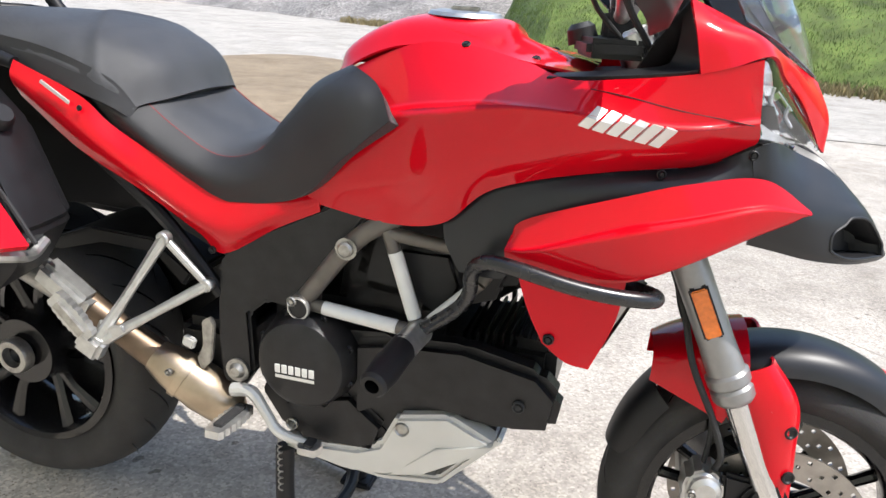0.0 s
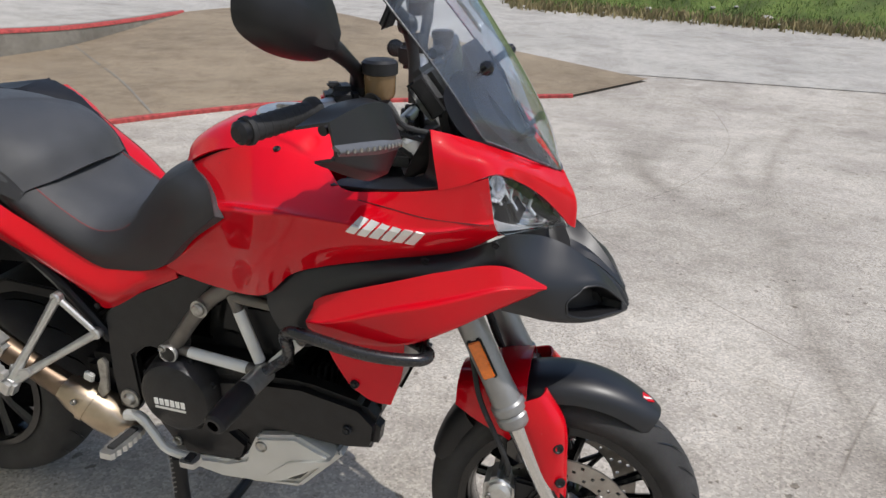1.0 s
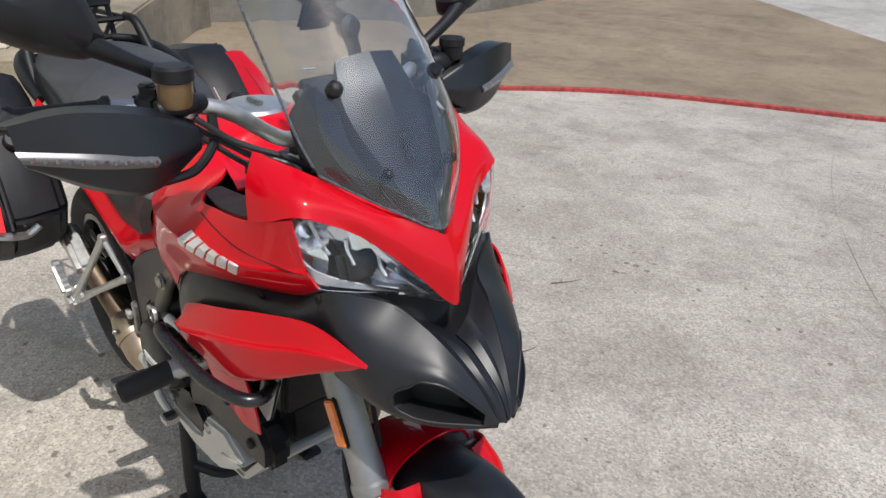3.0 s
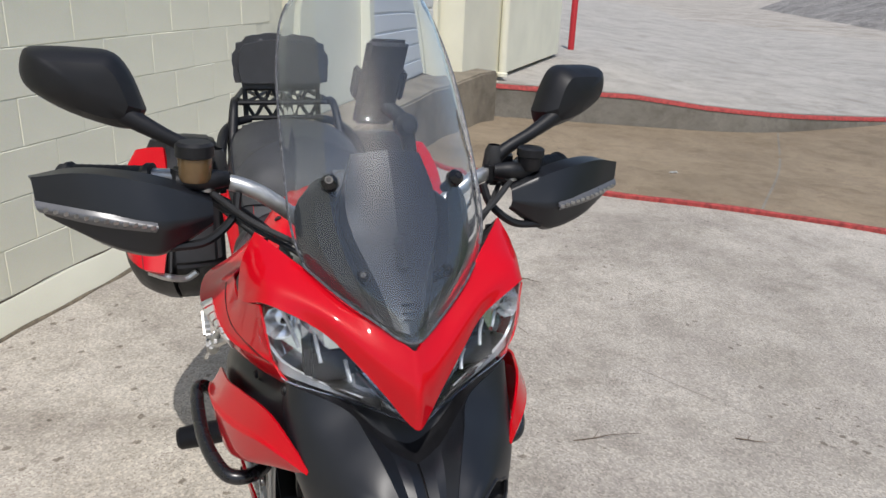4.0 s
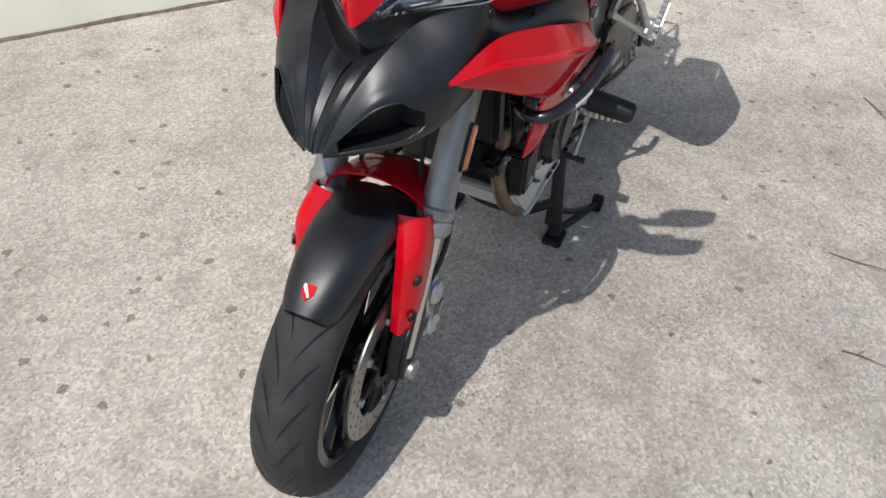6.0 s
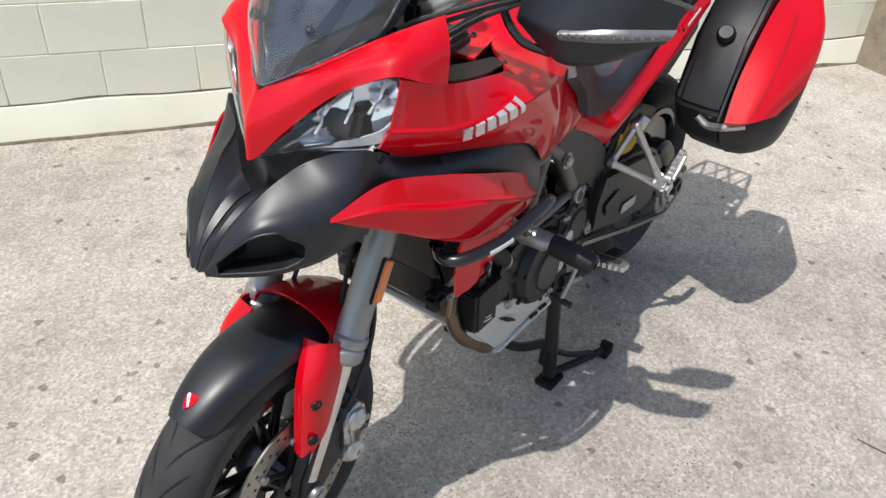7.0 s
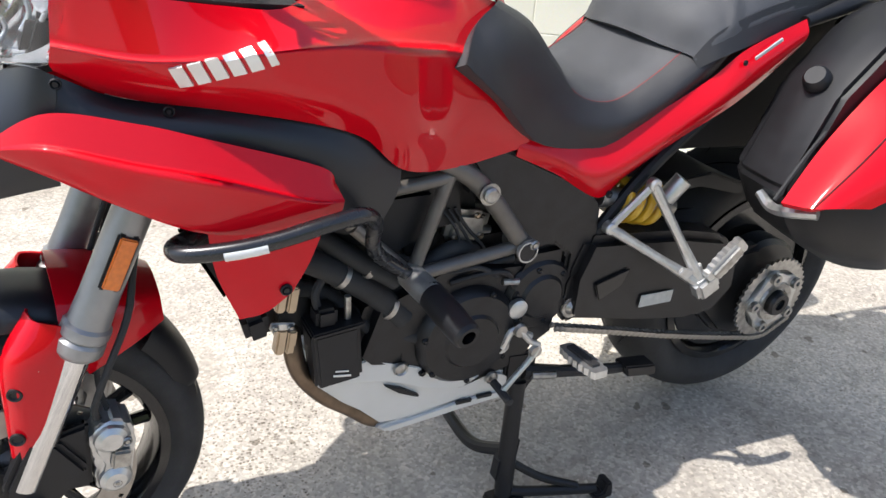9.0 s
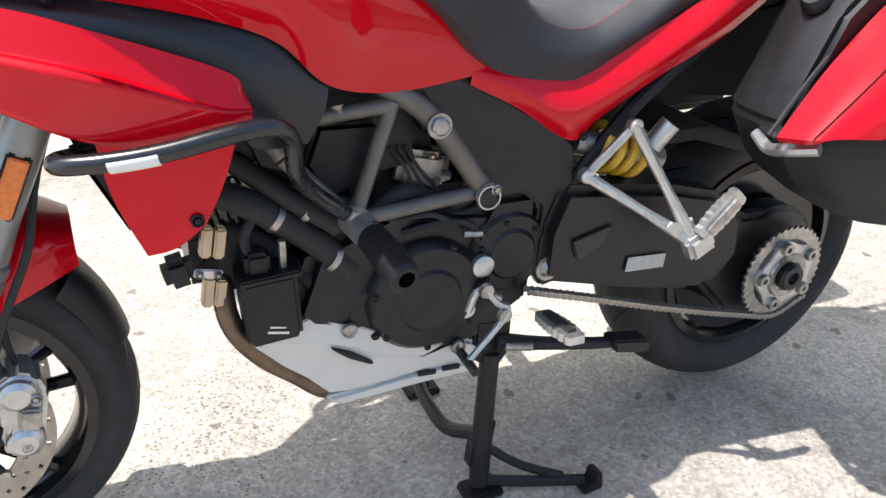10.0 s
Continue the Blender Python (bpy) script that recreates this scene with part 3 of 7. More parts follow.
# local x runs along the wall, y out of it, z up
FOOT, BLOCK = 0.16, 0.372      # height of the footing course, length of a block
wall_1 = wall_part("wall_1", rbox((-3.5, -0.105, 1.5), (13.4, 0.236, 3.6), 0.0), MORTAR)
tagged(wall_1, "pale green-cream painted concrete block wall", "wall", kind="structure")
foot = bmesh.new()
rows = []
for s in np.linspace(-10.0, 3.2, 60):
    top = FOOT + 0.010 * noise.noise((s * 2.5, 0, 0)) + 0.004 * math.sin(s * 9)
    rows.append([foot.verts.new((s, y, z)) for y, z in ((0.0245, -0.35), (0.0225, top - 0.008), (0.0195, top - 0.003), (0.013, top + 0.004))])
for r, q in zip(rows, rows[1:]):
    for k in range(3):
        foot.faces.new((r[k], q[k], q[k + 1], r[k + 1]))
part("footing", foot, BLOCKPAINT, wall_1, "rough painted footing course")

# dirt and painted joint shadow over the footing, and earth along its foot
gap, heel = bmesh.new(), bmesh.new()
gap_rows, heel_rows = [], []
for s in np.linspace(-4.0, 3.0, 260):
    top = FOOT + 0.010 * noise.noise((s * 2.5, 0, 0)) + 0.004 * math.sin(s * 9)
    h = max(0.0008, 0.005 + 0.008 * noise.noise((s * 5.0, 4, 0)))
    gap_rows.append([gap.verts.new((s, y, z)) for y, z in ((0.0150, top + 0.001), (0.0182, top + 0.002), (0.0180, top + 0.002 + h), (0.0150, top + 0.003 + h))])
    w = WALL_AT + WALL_ALONG * s + WALL_OUT * 0.03
    z, h, d = lie(w.x, w.y), max(0.001, 0.008 + 0.012 * noise.noise((s * 4.0, 9, 0))), max(0.002, 0.009 + 0.012 * noise.noise((s * 6.0, 2, 7)))
    heel_rows.append([heel.verts.new((s, y, q)) for y, q in ((0.021, z + h + 0.003), (0.027, z + h), (0.030 + d * 0.5, z + 0.006), (0.032 + d, z - 0.004))])
for bm, rs in ((gap, gap_rows), (heel, heel_rows)):
    for r, q in zip(rs, rs[1:]):
        for k in range(3):
            bm.faces.new((r[k], q[k], q[k + 1], r[k + 1]))
part("joint_dirt_shade", gap, DIRT_SHADE, wall_1, "dirt and painted shadow in the gap over the footing")
part("foot_dirt", heel, DIRT_SHADE, wall_1, "earth along the foot of the wall")


def block_meshes():
    out = []
    for k in range(4):
        bm = rbox((0, -0.01, 0), (BLOCK - 0.0028, 0.06, 0.1965), 0.0025, segs=1)
        for v in bm.verts:
            v.co.y += 0.0015 * noise.noise(v.co * 9 + Vector((k * 5, 0, 0)))
        bmesh.ops.recalc_face_normals(bm, faces=bm.faces)
        me = bpy.data.meshes.new("block")
        bm.to_mesh(me)
        bm.free()
        me.materials.append(BLOCKPAINT)
        out.append(me)
    return out


BLOCKS = block_meshes()


def build_blocks():
    rng = random.Random(3)
    for row in range(9):
        for k in range(-26, 13):
            s = (k + 0.5) * BLOCK + (BLOCK / 2 if row % 2 else 0.0) - 1.64 + 4 * BLOCK
            if s > 2.95:
                continue
            ob = new("block", BLOCKS[rng.randrange(4)])
            ob.parent = wall_1
            ob.location = (s, -0.004 + rng.uniform(-0.0012, 0.0012), FOOT + 0.10 + row * 0.2)


# beyond the wall's end: the loading dock with its shutter door
dock = wall_part("dock", prism([(2.9, -0.12), (2.9, 0.54), (5.2, 0.58), (6.9, 0.68), (7.2, 0.80), (7.6, -0.12)], -0.5, 0.46, 0.02, axis="z"), DOCKSTONE)
tagged(dock, "stained concrete loading dock ledge", "dock", kind="structure")
wall_2 = wall_part("wall_2", rbox((5.05, -0.08, 1.93), (3.6, 0.34, 2.94), 0.01), BLOCKPAINT)
tagged(wall_2, "pale painted wall above the loading dock", "wall", kind="structure")
wall_3 = wall_part("wall_3", prism([(6.86, 0.44), (8.2, 0.66), (11.8, 0.98), (11.8, -0.3), (6.86, -0.3)], 0.30, 3.4, 0.01, axis="z"), BLOCKPAINT)
tagged(wall_3, "pale painted wall beyond the loading dock", "wall", kind="structure")
pipe = wall_part("drain_pipe", lathe([(0, 2.2), (0.055, 2.2), (0.055, -0.15), (0.07, -0.16), (0.07, -0.20), (0, -0.20)], (8.05, 0.70, 0.50), (0, 0, 1), 16), BLOCKPAINT)
tagged(pipe, "pale painted drain pipe on the wall", "pipe")
door = wall_part("door_1", rbox((5.67, 0.10, 1.52), (2.0, 0.04, 2.1), 0.004), DOORWHITE)
tagged(door, "white metal shutter door above the dock", "door", kind="structure")
for k in range(12):
    part("slat", rbox((5.67, 0.125, 0.56 + k * 0.17), (1.96, 0.02, 0.155), 0.008, segs=1), DOORWHITE, door)
for s in (4.60, 6.74):
    part("door_frame", rbox((s, 0.13, 1.52), (0.13, 0.10, 2.1), 0.006), BLOCKPAINT, door, "pale painted door frame")
post = part("post", lathe([(0, 1.1), (0.05, 1.1), (0.06, 1.08), (0.06, -0.6)], (-11.2, 6.6, 0.25), (0, 0, 1), 16), POSTRED)
tagged(post, "red-painted steel bollard on the upper lot", "bollard")

# a dried weed that grows out of the wall's foot
weed = thing("dried_weed", "thin dried weed growing at the foot of the block wall", "weed")
weed.matrix_world = WALL_FRAME @ Matrix.Translation((-0.155, 0.040, 0.0))
for k, line in enumerate(([(0.0, 0.0, -0.01), (-0.030, 0.006, 0.07), (-0.052, 0.004, 0.145), (-0.078, -0.002, 0.205)], [(-0.028, 0.002, -0.01), (-0.040, 0.008, 0.06), (-0.050, 0.004, 0.140), (-0.046, 0.0, 0.180)])):
    stem = part("stem", tube(line, [0.0024, 0.002, 0.0018, 0.0012], 6, 16), TWIG, weed)
    tip = bmesh.new()
    bmesh.ops.create_icosphere(tip, subdivisions=2, radius=0.008 - 0.002 * k)
    for v in tip.verts:
        v.co = Vector(line[-1]) + v.co * (1 + 0.5 * noise.noise(v.co * 150))
    part("seed_head", tip, TWIG, stem)

# twigs and litter on the concrete
for k, (x, y, a, n) in enumerate([(-1.15, 1.40, 0.73, 0.13), (-0.64, 1.05, 0.29, 0.30), (0.325, 1.05, 1.45, 0.26), (0.43, 1.60, 1.27, 0.14), (-0.36, -1.28, 1.9, 0.14), (0.72, 1.04, 1.57, 0.12), (-1.71, 0.03, 1.75, 0.10)]):
    rng = random.Random(90 + k)
    pts = [(n * (q - 0.5), n * rng.uniform(-0.08, 0.08), rng.uniform(0.002, 0.006)) for q in (0, 0.3, 0.6, 1)]
    bm = tube(pts, [0.0022, 0.002, 0.0016, 0.0008], 6)
    tube([pts[1], (pts[1][0] + n * 0.15, pts[1][1] + n * 0.16, 0.012)], [0.0013, 0.0006], 5, bm=bm)
    ob = tagged(part("twig", bm, TWIG), "thin dry twig lying on the concrete", "twig", "twigs on the lot")
    ob.matrix_world = pose(x, y, lie(x, y) + 0.004, 0, 0, math.degrees(a))


for k, (x, y) in enumerate(((-3.686, 2.873), (-3.645, 3.965))):
    bm = bmesh.new()
    n = 6
    v = [[bm.verts.new(((i / (n - 1) - 0.5) * (0.11 - 0.02 * k), (j / 3 - 0.5) * 0.045, 0.004 + 0.006 * abs(math.sin(2.1 * i + j + k)))) for j in range(4)] for i in range(n)]
    for i in range(n - 1):
        for j in range(3):
            bm.faces.new((v[i][j], v[i + 1][j], v[i + 1][j + 1], v[i][j + 1]))
    bmesh.ops.solidify(bm, geom=list(bm.faces), thickness=0.0015)
    ob = tagged(part("paper_scrap", bm, WHITE), "small crumpled white paper scrap on the brown apron", "litter", "paper scraps on the apron")
    ob.matrix_world = pose(x, y, lie(x, y) + 0.031, 0, 0, 70 + 25 * k)


# ---- the motorcycle: x ahead, y to its left, z up; the rear axle stands over the origin ----
bike = thing("motorcycle", "red and black adventure touring motorcycle on its centre stand", "motorcycle")
CORE = (0.9, 0, 0.8)

# side fairing and tank cover
SIDE = [
    [(0.75, 0.10, 1.00), (0.88, 0.125, 1.057), (0.97, 0.125, 1.062), (1.06, 0.13, 1.045), (1.13, 0.205, 1.034), (1.20, 0.214, 1.04), (1.30, 0.213, 1.055), (1.375, 0.19, 1.075)],
    [(0.75, 0.16, 0.93), (0.88, 0.19, 0.965), (0.97, 0.23, 0.985), (1.06, 0.258, 1.0), (1.155, 0.267, 1.0), (1.21, 0.252, 0.99), (1.30, 0.222, 0.985), (1.385, 0.178, 0.995)],
    [(0.74, 0.165, 0.86), (0.88, 0.195, 0.87), (0.97, 0.235, 0.885), (1.06, 0.25, 0.935), (1.15, 0.25, 0.95), (1.21, 0.235, 0.95), (1.30, 0.195, 0.945), (1.389, 0.165, 0.972)],
    [(0.722, 0.163, 0.80), (0.86, 0.178, 0.786), (0.965, 0.211, 0.808), (1.03, 0.22, 0.865), (1.10, 0.222, 0.893), (1.20, 0.205, 0.913), (1.32, 0.165, 0.928), (1.386, 0.158, 0.962)],
]
TANK_TOP = [
    [(0.735, 0, 1.01), (0.75, 0, 1.046), (0.81, 0, 1.082), (0.88, 0, 1.10), (1.0, 0, 1.096), (1.04, 0, 1.068), (1.15, 0, 1.036)],
    [(0.737, 0.06, 1.005), (0.752, 0.065, 1.038), (0.81, 0.07, 1.074), (0.88, 0.075, 1.09), (1.0, 0.075, 1.084), (1.042, 0.074, 1.056), (1.15, 0.08, 1.034)],
    [(0.75, 0.10, 1.00), (0.79, 0.112, 1.027), (0.835, 0.12, 1.047), (0.88, 0.125, 1.057), (0.97, 0.125, 1.062), (1.04, 0.127, 1.048), (1.14, 0.150, 1.038)],
]
TAIL = [
    [(0.745, 0.160, 0.815), (0.68, 0.163, 0.802), (0.595, 0.160, 0.785), (0.54, 0.163, 0.797), (0.38, 0.178, 0.885), (0.32, 0.193, 0.94), (0.205, 0.206, 0.992)],
    [(0.745, 0.166, 0.800), (0.664, 0.178, 0.768), (0.60, 0.186, 0.735), (0.53, 0.187, 0.748), (0.40, 0.20, 0.832), (0.31, 0.212, 0.897), (0.205, 0.218, 0.965)],
    [(0.745, 0.163, 0.784), (0.664, 0.166, 0.744), (0.562, 0.163, 0.684), (0.515, 0.165, 0.716), (0.415, 0.178, 0.783), (0.306, 0.190, 0.846), (0.207, 0.200, 0.930)],
]
NOSE = [
    [(1.474, 0, 1.035), (1.464, 0.013, 1.042), (1.445, 0.036, 1.055), (1.405, 0.073, 1.080), (1.375, 0.103, 1.098), (1.345, 0.130, 1.115), (1.308, 0.160, 1.132), (1.276, 0.185, 1.145)],
    [(1.499, 0, 0.985), (1.488, 0.015, 0.996), (1.472, 0.037, 1.014), (1.437, 0.079, 1.052), (1.407, 0.117, 1.077), (1.368, 0.168, 1.103), (1.328, 0.193, 1.106), (1.288, 0.206, 1.105)],
    [(1.502, 0, 0.932), (1.490, 0.017, 0.944), (1.475, 0.037, 0.970), (1.446, 0.076, 1.014), (1.414, 0.115, 1.048), (1.387, 0.178, 1.080), (1.342, 0.2035, 1.066), (1.300, 0.2145, 1.0545)],
]
WING = [
    [(1.078, 0.245, 0.815), (1.10, 0.243, 0.843), (1.237, 0.235, 0.892), (1.31, 0.218, 0.912), (1.403, 0.183, 0.921), (1.476, 0.142, 0.875)],
    [(1.074, 0.264, 0.80), (1.12, 0.266, 0.808), (1.23, 0.258, 0.848), (1.32, 0.234, 0.868), (1.41, 0.195, 0.886), (1.477, 0.146, 0.871)],
    [(1.076, 0.258, 0.783), (1.11, 0.258, 0.775), (1.235, 0.248, 0.782), (1.33, 0.226, 0.815), (1.41, 0.185, 0.846), (1.475, 0.141, 0.867)],
    [(1.085, 0.245, 0.766), (1.11, 0.250, 0.762), (1.235, 0.243, 0.767), (1.33, 0.216, 0.803), (1.40, 0.17, 0.838), (1.47, 0.13, 0.863)],
]
BAND = [
    [(1.39, 0.156, 0.958), (1.32, 0.158, 0.925), (1.20, 0.197, 0.911), (1.10, 0.214, 0.891), (1.03, 0.212, 0.864), (0.966, 0.204, 0.81)],
    [(1.40, 0.165, 0.92), (1.32, 0.18, 0.908), (1.20, 0.215, 0.89), (1.10, 0.228, 0.86), (1.045, 0.23, 0.82), (0.975, 0.214, 0.778)],
    [(1.42, 0.16, 0.87), (1.32, 0.20, 0.87), (1.20, 0.22, 0.85), (1.10, 0.235, 0.80), (1.07, 0.232, 0.745), (1.0, 0.222, 0.74)],
]
BEAK = [
    [(1.386, 0.160, 0.957), (1.412, 0.150, 0.966), (1.452, 0.086, 0.944), (1.500, 0.064, 0.921), (1.545, 0.045, 0.885), (1.585, 0.028, 0.842), (1.613, 0.014, 0.793)],
    [(1.388, 0.166, 0.93), (1.42, 0.157, 0.925), (1.465, 0.128, 0.906), (1.512, 0.100, 0.888), (1.555, 0.064, 0.872), (1.588, 0.038, 0.835), (1.614, 0.016, 0.792)],
    [(1.40, 0.166, 0.89), (1.435, 0.161, 0.878), (1.475, 0.146, 0.867), (1.515, 0.119, 0.860), (1.560, 0.079, 0.857), (1.592, 0.043, 0.824), (1.614, 0.017, 0.791)],
    [(1.40, 0.160, 0.85), (1.44, 0.153, 0.836), (1.48, 0.143, 0.823), (1.52, 0.123, 0.812), (1.557, 0.094, 0.804), (1.594, 0.050, 0.797), (1.614, 0.017, 0.789)],
    [(1.40, 0.150, 0.818), (1.44, 0.144, 0.811), (1.48, 0.136, 0.803), (1.52, 0.119, 0.797), (1.555, 0.093, 0.792), (1.592, 0.049, 0.787), (1.612, 0.016, 0.784)],
]
GROOVE = [
    [(1.499, 0.0016, 0.879), (1.535, 0.0016, 0.871), (1.575, 0.0016, 0.845), (1.602, 0.0016, 0.818), (1.616, 0.0016, 0.790)],
    [(1.494, 0.018, 0.886), (1.533, 0.016, 0.878), (1.573, 0.013, 0.851), (1.600, 0.009, 0.822), (1.615, 0.006, 0.790)],
    [(1.489, 0.034, 0.896), (1.530, 0.029, 0.879), (1.570, 0.021, 0.849), (1.597, 0.014, 0.820), (1.613, 0.009, 0.790)],
    [(1.452, 0.0855, 0.943), (1.512, 0.058, 0.912), (1.562, 0.037, 0.868), (1.596, 0.022, 0.826), (1.613, 0.0135, 0.792)],
]
RECESS = [
    [(1.499, 0, 0.878), (1.489, 0.034, 0.895), (1.470, 0.060, 0.918), (1.452, 0.086, 0.942), (1.412, 0.150, 0.964)],
    [(1.455, 0, 0.882), (1.450, 0.034, 0.898), (1.440, 0.060, 0.920), (1.425, 0.086, 0.943), (1.395, 0.145, 0.965)],
    [(1.440, 0, 0.930), (1.440, 0.034, 0.935), (1.435, 0.060, 0.942), (1.420, 0.086, 0.955), (1.385, 0.150, 0.975)],
]


def nostril(u, v):
    return 0.47 < u < 0.91 and 0.495 + 0.12 * max(0, (0.58 - u) / 0.11) < v < 0.785 - 0.06 * max(0, (0.60 - u) / 0.12)


def build_body(s):
    side = "left" if s > 0 else "right"
    rails = flip(SIDE, s)
    two = shell(surface(rails[:2], 60, 9), 0.004, CORE)
    shell(surface(rails[1:], 60, 18), 0.004, CORE, bm=two)
    bmesh.ops.remove_doubles(two, verts=two.verts, dist=0.0004)
    fairing = part("side_fairing", two, RED, bike, "glossy red tank side and fairing panel")
    part("tail_panel", shell(surface(flip(TAIL, s), 40, 12), 0.004, CORE), RED, bike, "glossy red tail side panel")
    wing_bm = shell(surface(flip(WING[:2], s), 44, 8), 0.004, CORE)
    shell(surface(flip(WING[1:], s), 44, 12), 0.004, CORE, bm=wing_bm)
    bmesh.ops.remove_doubles(wing_bm, verts=wing_bm.verts, dist=0.0004)
    wing = part("air_scoop", wing_bm, RED, bike, "red lower fairing wing")
    part("side_band", shell(surface(flip(BAND, s), 40, 14), 0.004, CORE), SATIN, bike, "dark satin plastic fairing band")
    beak = part("beak_side", shell(surface(flip(BEAK, s), 96, 64), 0.004, (1.4, 0, 0.85), nostril), SATIN, bike, "dark satin plastic beak with an air intake")
    whole = surface(flip(BEAK, s), 96, 64)
    cut = whole[42:89, 28:53]
    n = np.cross(np.gradient(cut, axis=0), np.gradient(cut, axis=1))
    n /= np.linalg.norm(n, axis=2, keepdims=True) + 1e-12
    if (n[..., 1] * s).mean() < 0:
        n = -n
    ru = np.minimum(np.arange(47), np.arange(47)[::-1])[:, None] / 8.0
    rv = np.minimum(np.arange(25), np.arange(25)[::-1])[None, :] / 5.0
    deep = 0.002 + 0.040 * np.clip(np.minimum(ru, rv), 0, 1)
    part("intake", shell(cut - n * deep[..., None], 0.002, (1.4, 0, 0.85)), BLACK, beak, "dark air intake")
    rim_line = []
    for u, v in [(0.47 + 0.44 * k / 12, None) for k in range(13)] + [(0.91, 0.70), (0.91, 0.62), (0.91, 0.55)] + [(0.91 - 0.44 * k / 12, 0) for k in range(13)]:
        low = 0.495 + 0.12 * max(0, (0.58 - u) / 0.11)
        high = 0.785 - 0.06 * max(0, (0.60 - u) / 0.12)
        v = high if v is None else low if v == 0 else v
        p = whole[int(round(u * 95)), int(round(v * 63))]
        rim_line.append(tuple(p))
    rim_line.append(rim_line[0])
    part("intake_rim", tube(rim_line, 0.0022, 8, 90), SATIN, beak, "smooth rim of the air intake")
    flap = [[(1.085, 0.240 * s, 0.778), (1.16, 0.240 * s, 0.778), (1.246, 0.230 * s, 0.780)], [(1.108, 0.226 * s, 0.70), (1.17, 0.222 * s, 0.695), (1.235, 0.21 * s, 0.69)], [(1.133, 0.213 * s, 0.642), (1.17, 0.205 * s, 0.612), (1.205, 0.192 * s, 0.60)]]
    lower = part("lower_panel", shell(surface(flap, 16, 12), 0.004, CORE), RED_DULL, bike, "flat red radiator side panel")
    part("panel_bolt", bolt((1.143, 0.217 * s, 0.652), (0, s, 0), 0.009, 0.005), BLACK, lower)
    # the black inlay between tank and fairing
    inlay = [
        [(1.10, 0.190, 1.033), (1.20, 0.211, 1.044), (1.282, 0.211, 1.056), (1.302, 0.207, 1.068), (1.293, 0.199, 1.097), (1.276, 0.179, 1.136)],
        [(1.11, 0.165, 1.037), (1.19, 0.166, 1.047), (1.250, 0.164, 1.057), (1.264, 0.164, 1.071), (1.268, 0.166, 1.097), (1.267, 0.170, 1.132)],
    ]
    part("inlay", shell(surface(flip(inlay, s), 40, 5), 0.005, (1.2, 0, 0.9)), BLACK, bike, "matt black L-shaped trim between tank and nose")
    # raised lettering, as plain slanted bars
    grid = np.vstack([surface(rails[:2], 120, 25).reshape(-1, 3), surface(rails[1:], 120, 40).reshape(-1, 3)])
    for k in range(6):
        f = (k + 0.5) / 6.0
        x0, z0 = (1.268 - 0.112 * f, 0.9625 + 0.036 * f) if s > 0 else (1.274 - 0.108 * f, 0.9690 + 0.027 * f)
        wide, tall, lean = (0.0138 if k < 5 or s < 0 else 0.009), 0.025, (0.50 if s > 0 else 0.85)
        patch = np.zeros((5, 4, 3))
        for i, a in enumerate(np.linspace(-0.5, 0.5, 5)):
            for j, b in enumerate(np.linspace(-0.5, 0.5, 4)):
                x, z = x0 + b * wide + a * tall * lean, z0 + a * tall - b * wide * 0.30
                far = (grid[:, 0] - x) ** 2 + (grid[:, 2] - z) ** 2
                near = np.argsort(far)[:3]
                patch[i, j] = (x, grid[near, 1].mean() + 0.0036 * s, z)
        part("letter_bar", shell(patch, 0.004, CORE), LETTER, fairing, "silver letter-sized bar")
    seam = []
    for x, z in ((1.165, 1.026), (1.215, 1.020), (1.28, 1.008), (1.34, 0.998), (1.378, 0.990)):
        near = np.argsort((grid[:, 0] - x) ** 2 + (grid[:, 2] - z) ** 2)[:3]
        seam.append((x, grid[near, 1].mean() + 0.0003 * s, z))
    if s < 0:
        part("panel_seam", tube(seam, 0.0008, 6), BLACK, fairing, "thin dark panel seam")
    for x, y, z in ((1.386, 0.161, 0.948), (1.27, 0.191, 0.915)):
        part("panel_bolt", bolt((x, y * s, z), (0.2, s, 0)), BLACK, fairing)
    part("panel_bolt", bolt((0.542, 0.168 * s, 0.69), (0, s, 0), 0.007, 0.004), BLACK, bike)
    return fairing


sides(build_body)
tank = part("tank_cover", shell(surface(mirrored(TANK_TOP), 40, 24), 0.004, (0.9, 0, 0.8)), RED, bike, "glossy red fuel tank top")
for y in (0.108, -0.108):
    for x, z, k in ((0.855, 1.026, 1.19), (0.966, 1.062, 1.14), (1.068, 1.046, 0.90)):
        part("tank_bolt", bolt((x, y * k, z), (0, y, 0.2), 0.007, 0.004), BLACK, tank)
cap = part("fuel_cap", lathe([(0, 0.008), (0.045, 0.008), (0.052, 0.006), (0.058, 0.006), (0.062, 0)], (0.93, 0, 1.098), (0.02, 0, 1), 32), ALU, bike, "round brushed fuel filler cap")
part("cap_lever", rbox((0.93, 0.0, 1.109), (0.05, 0.014, 0.008), 0.003), STEEL, cap)
part("nose", shell(surface([[(x, -y, z) for x, y, z in r[:0:-1]] + r for r in NOSE], 81, 18), 0.004, (1.3, 0, 0.95)), RED, bike, "red V-shaped nose cowl")
for s in (1, -1):
    part("beak_ridge", shell(surface(flip(GROOVE, s), 30, 25, True), 0.004, (1.4, 0.03 * s, 0.82)), SATIN, bike, "dark satin beak spine", 12)
part("intake_duct", prism([(1.42, 0.815), (1.50, 0.802), (1.580, 0.794), (1.57, 0.825), (1.53, 0.852), (1.48, 0.862), (1.42, 0.868)], -0.036, 0.036, 0.01), BLACK, bike, "black duct inside the beak")
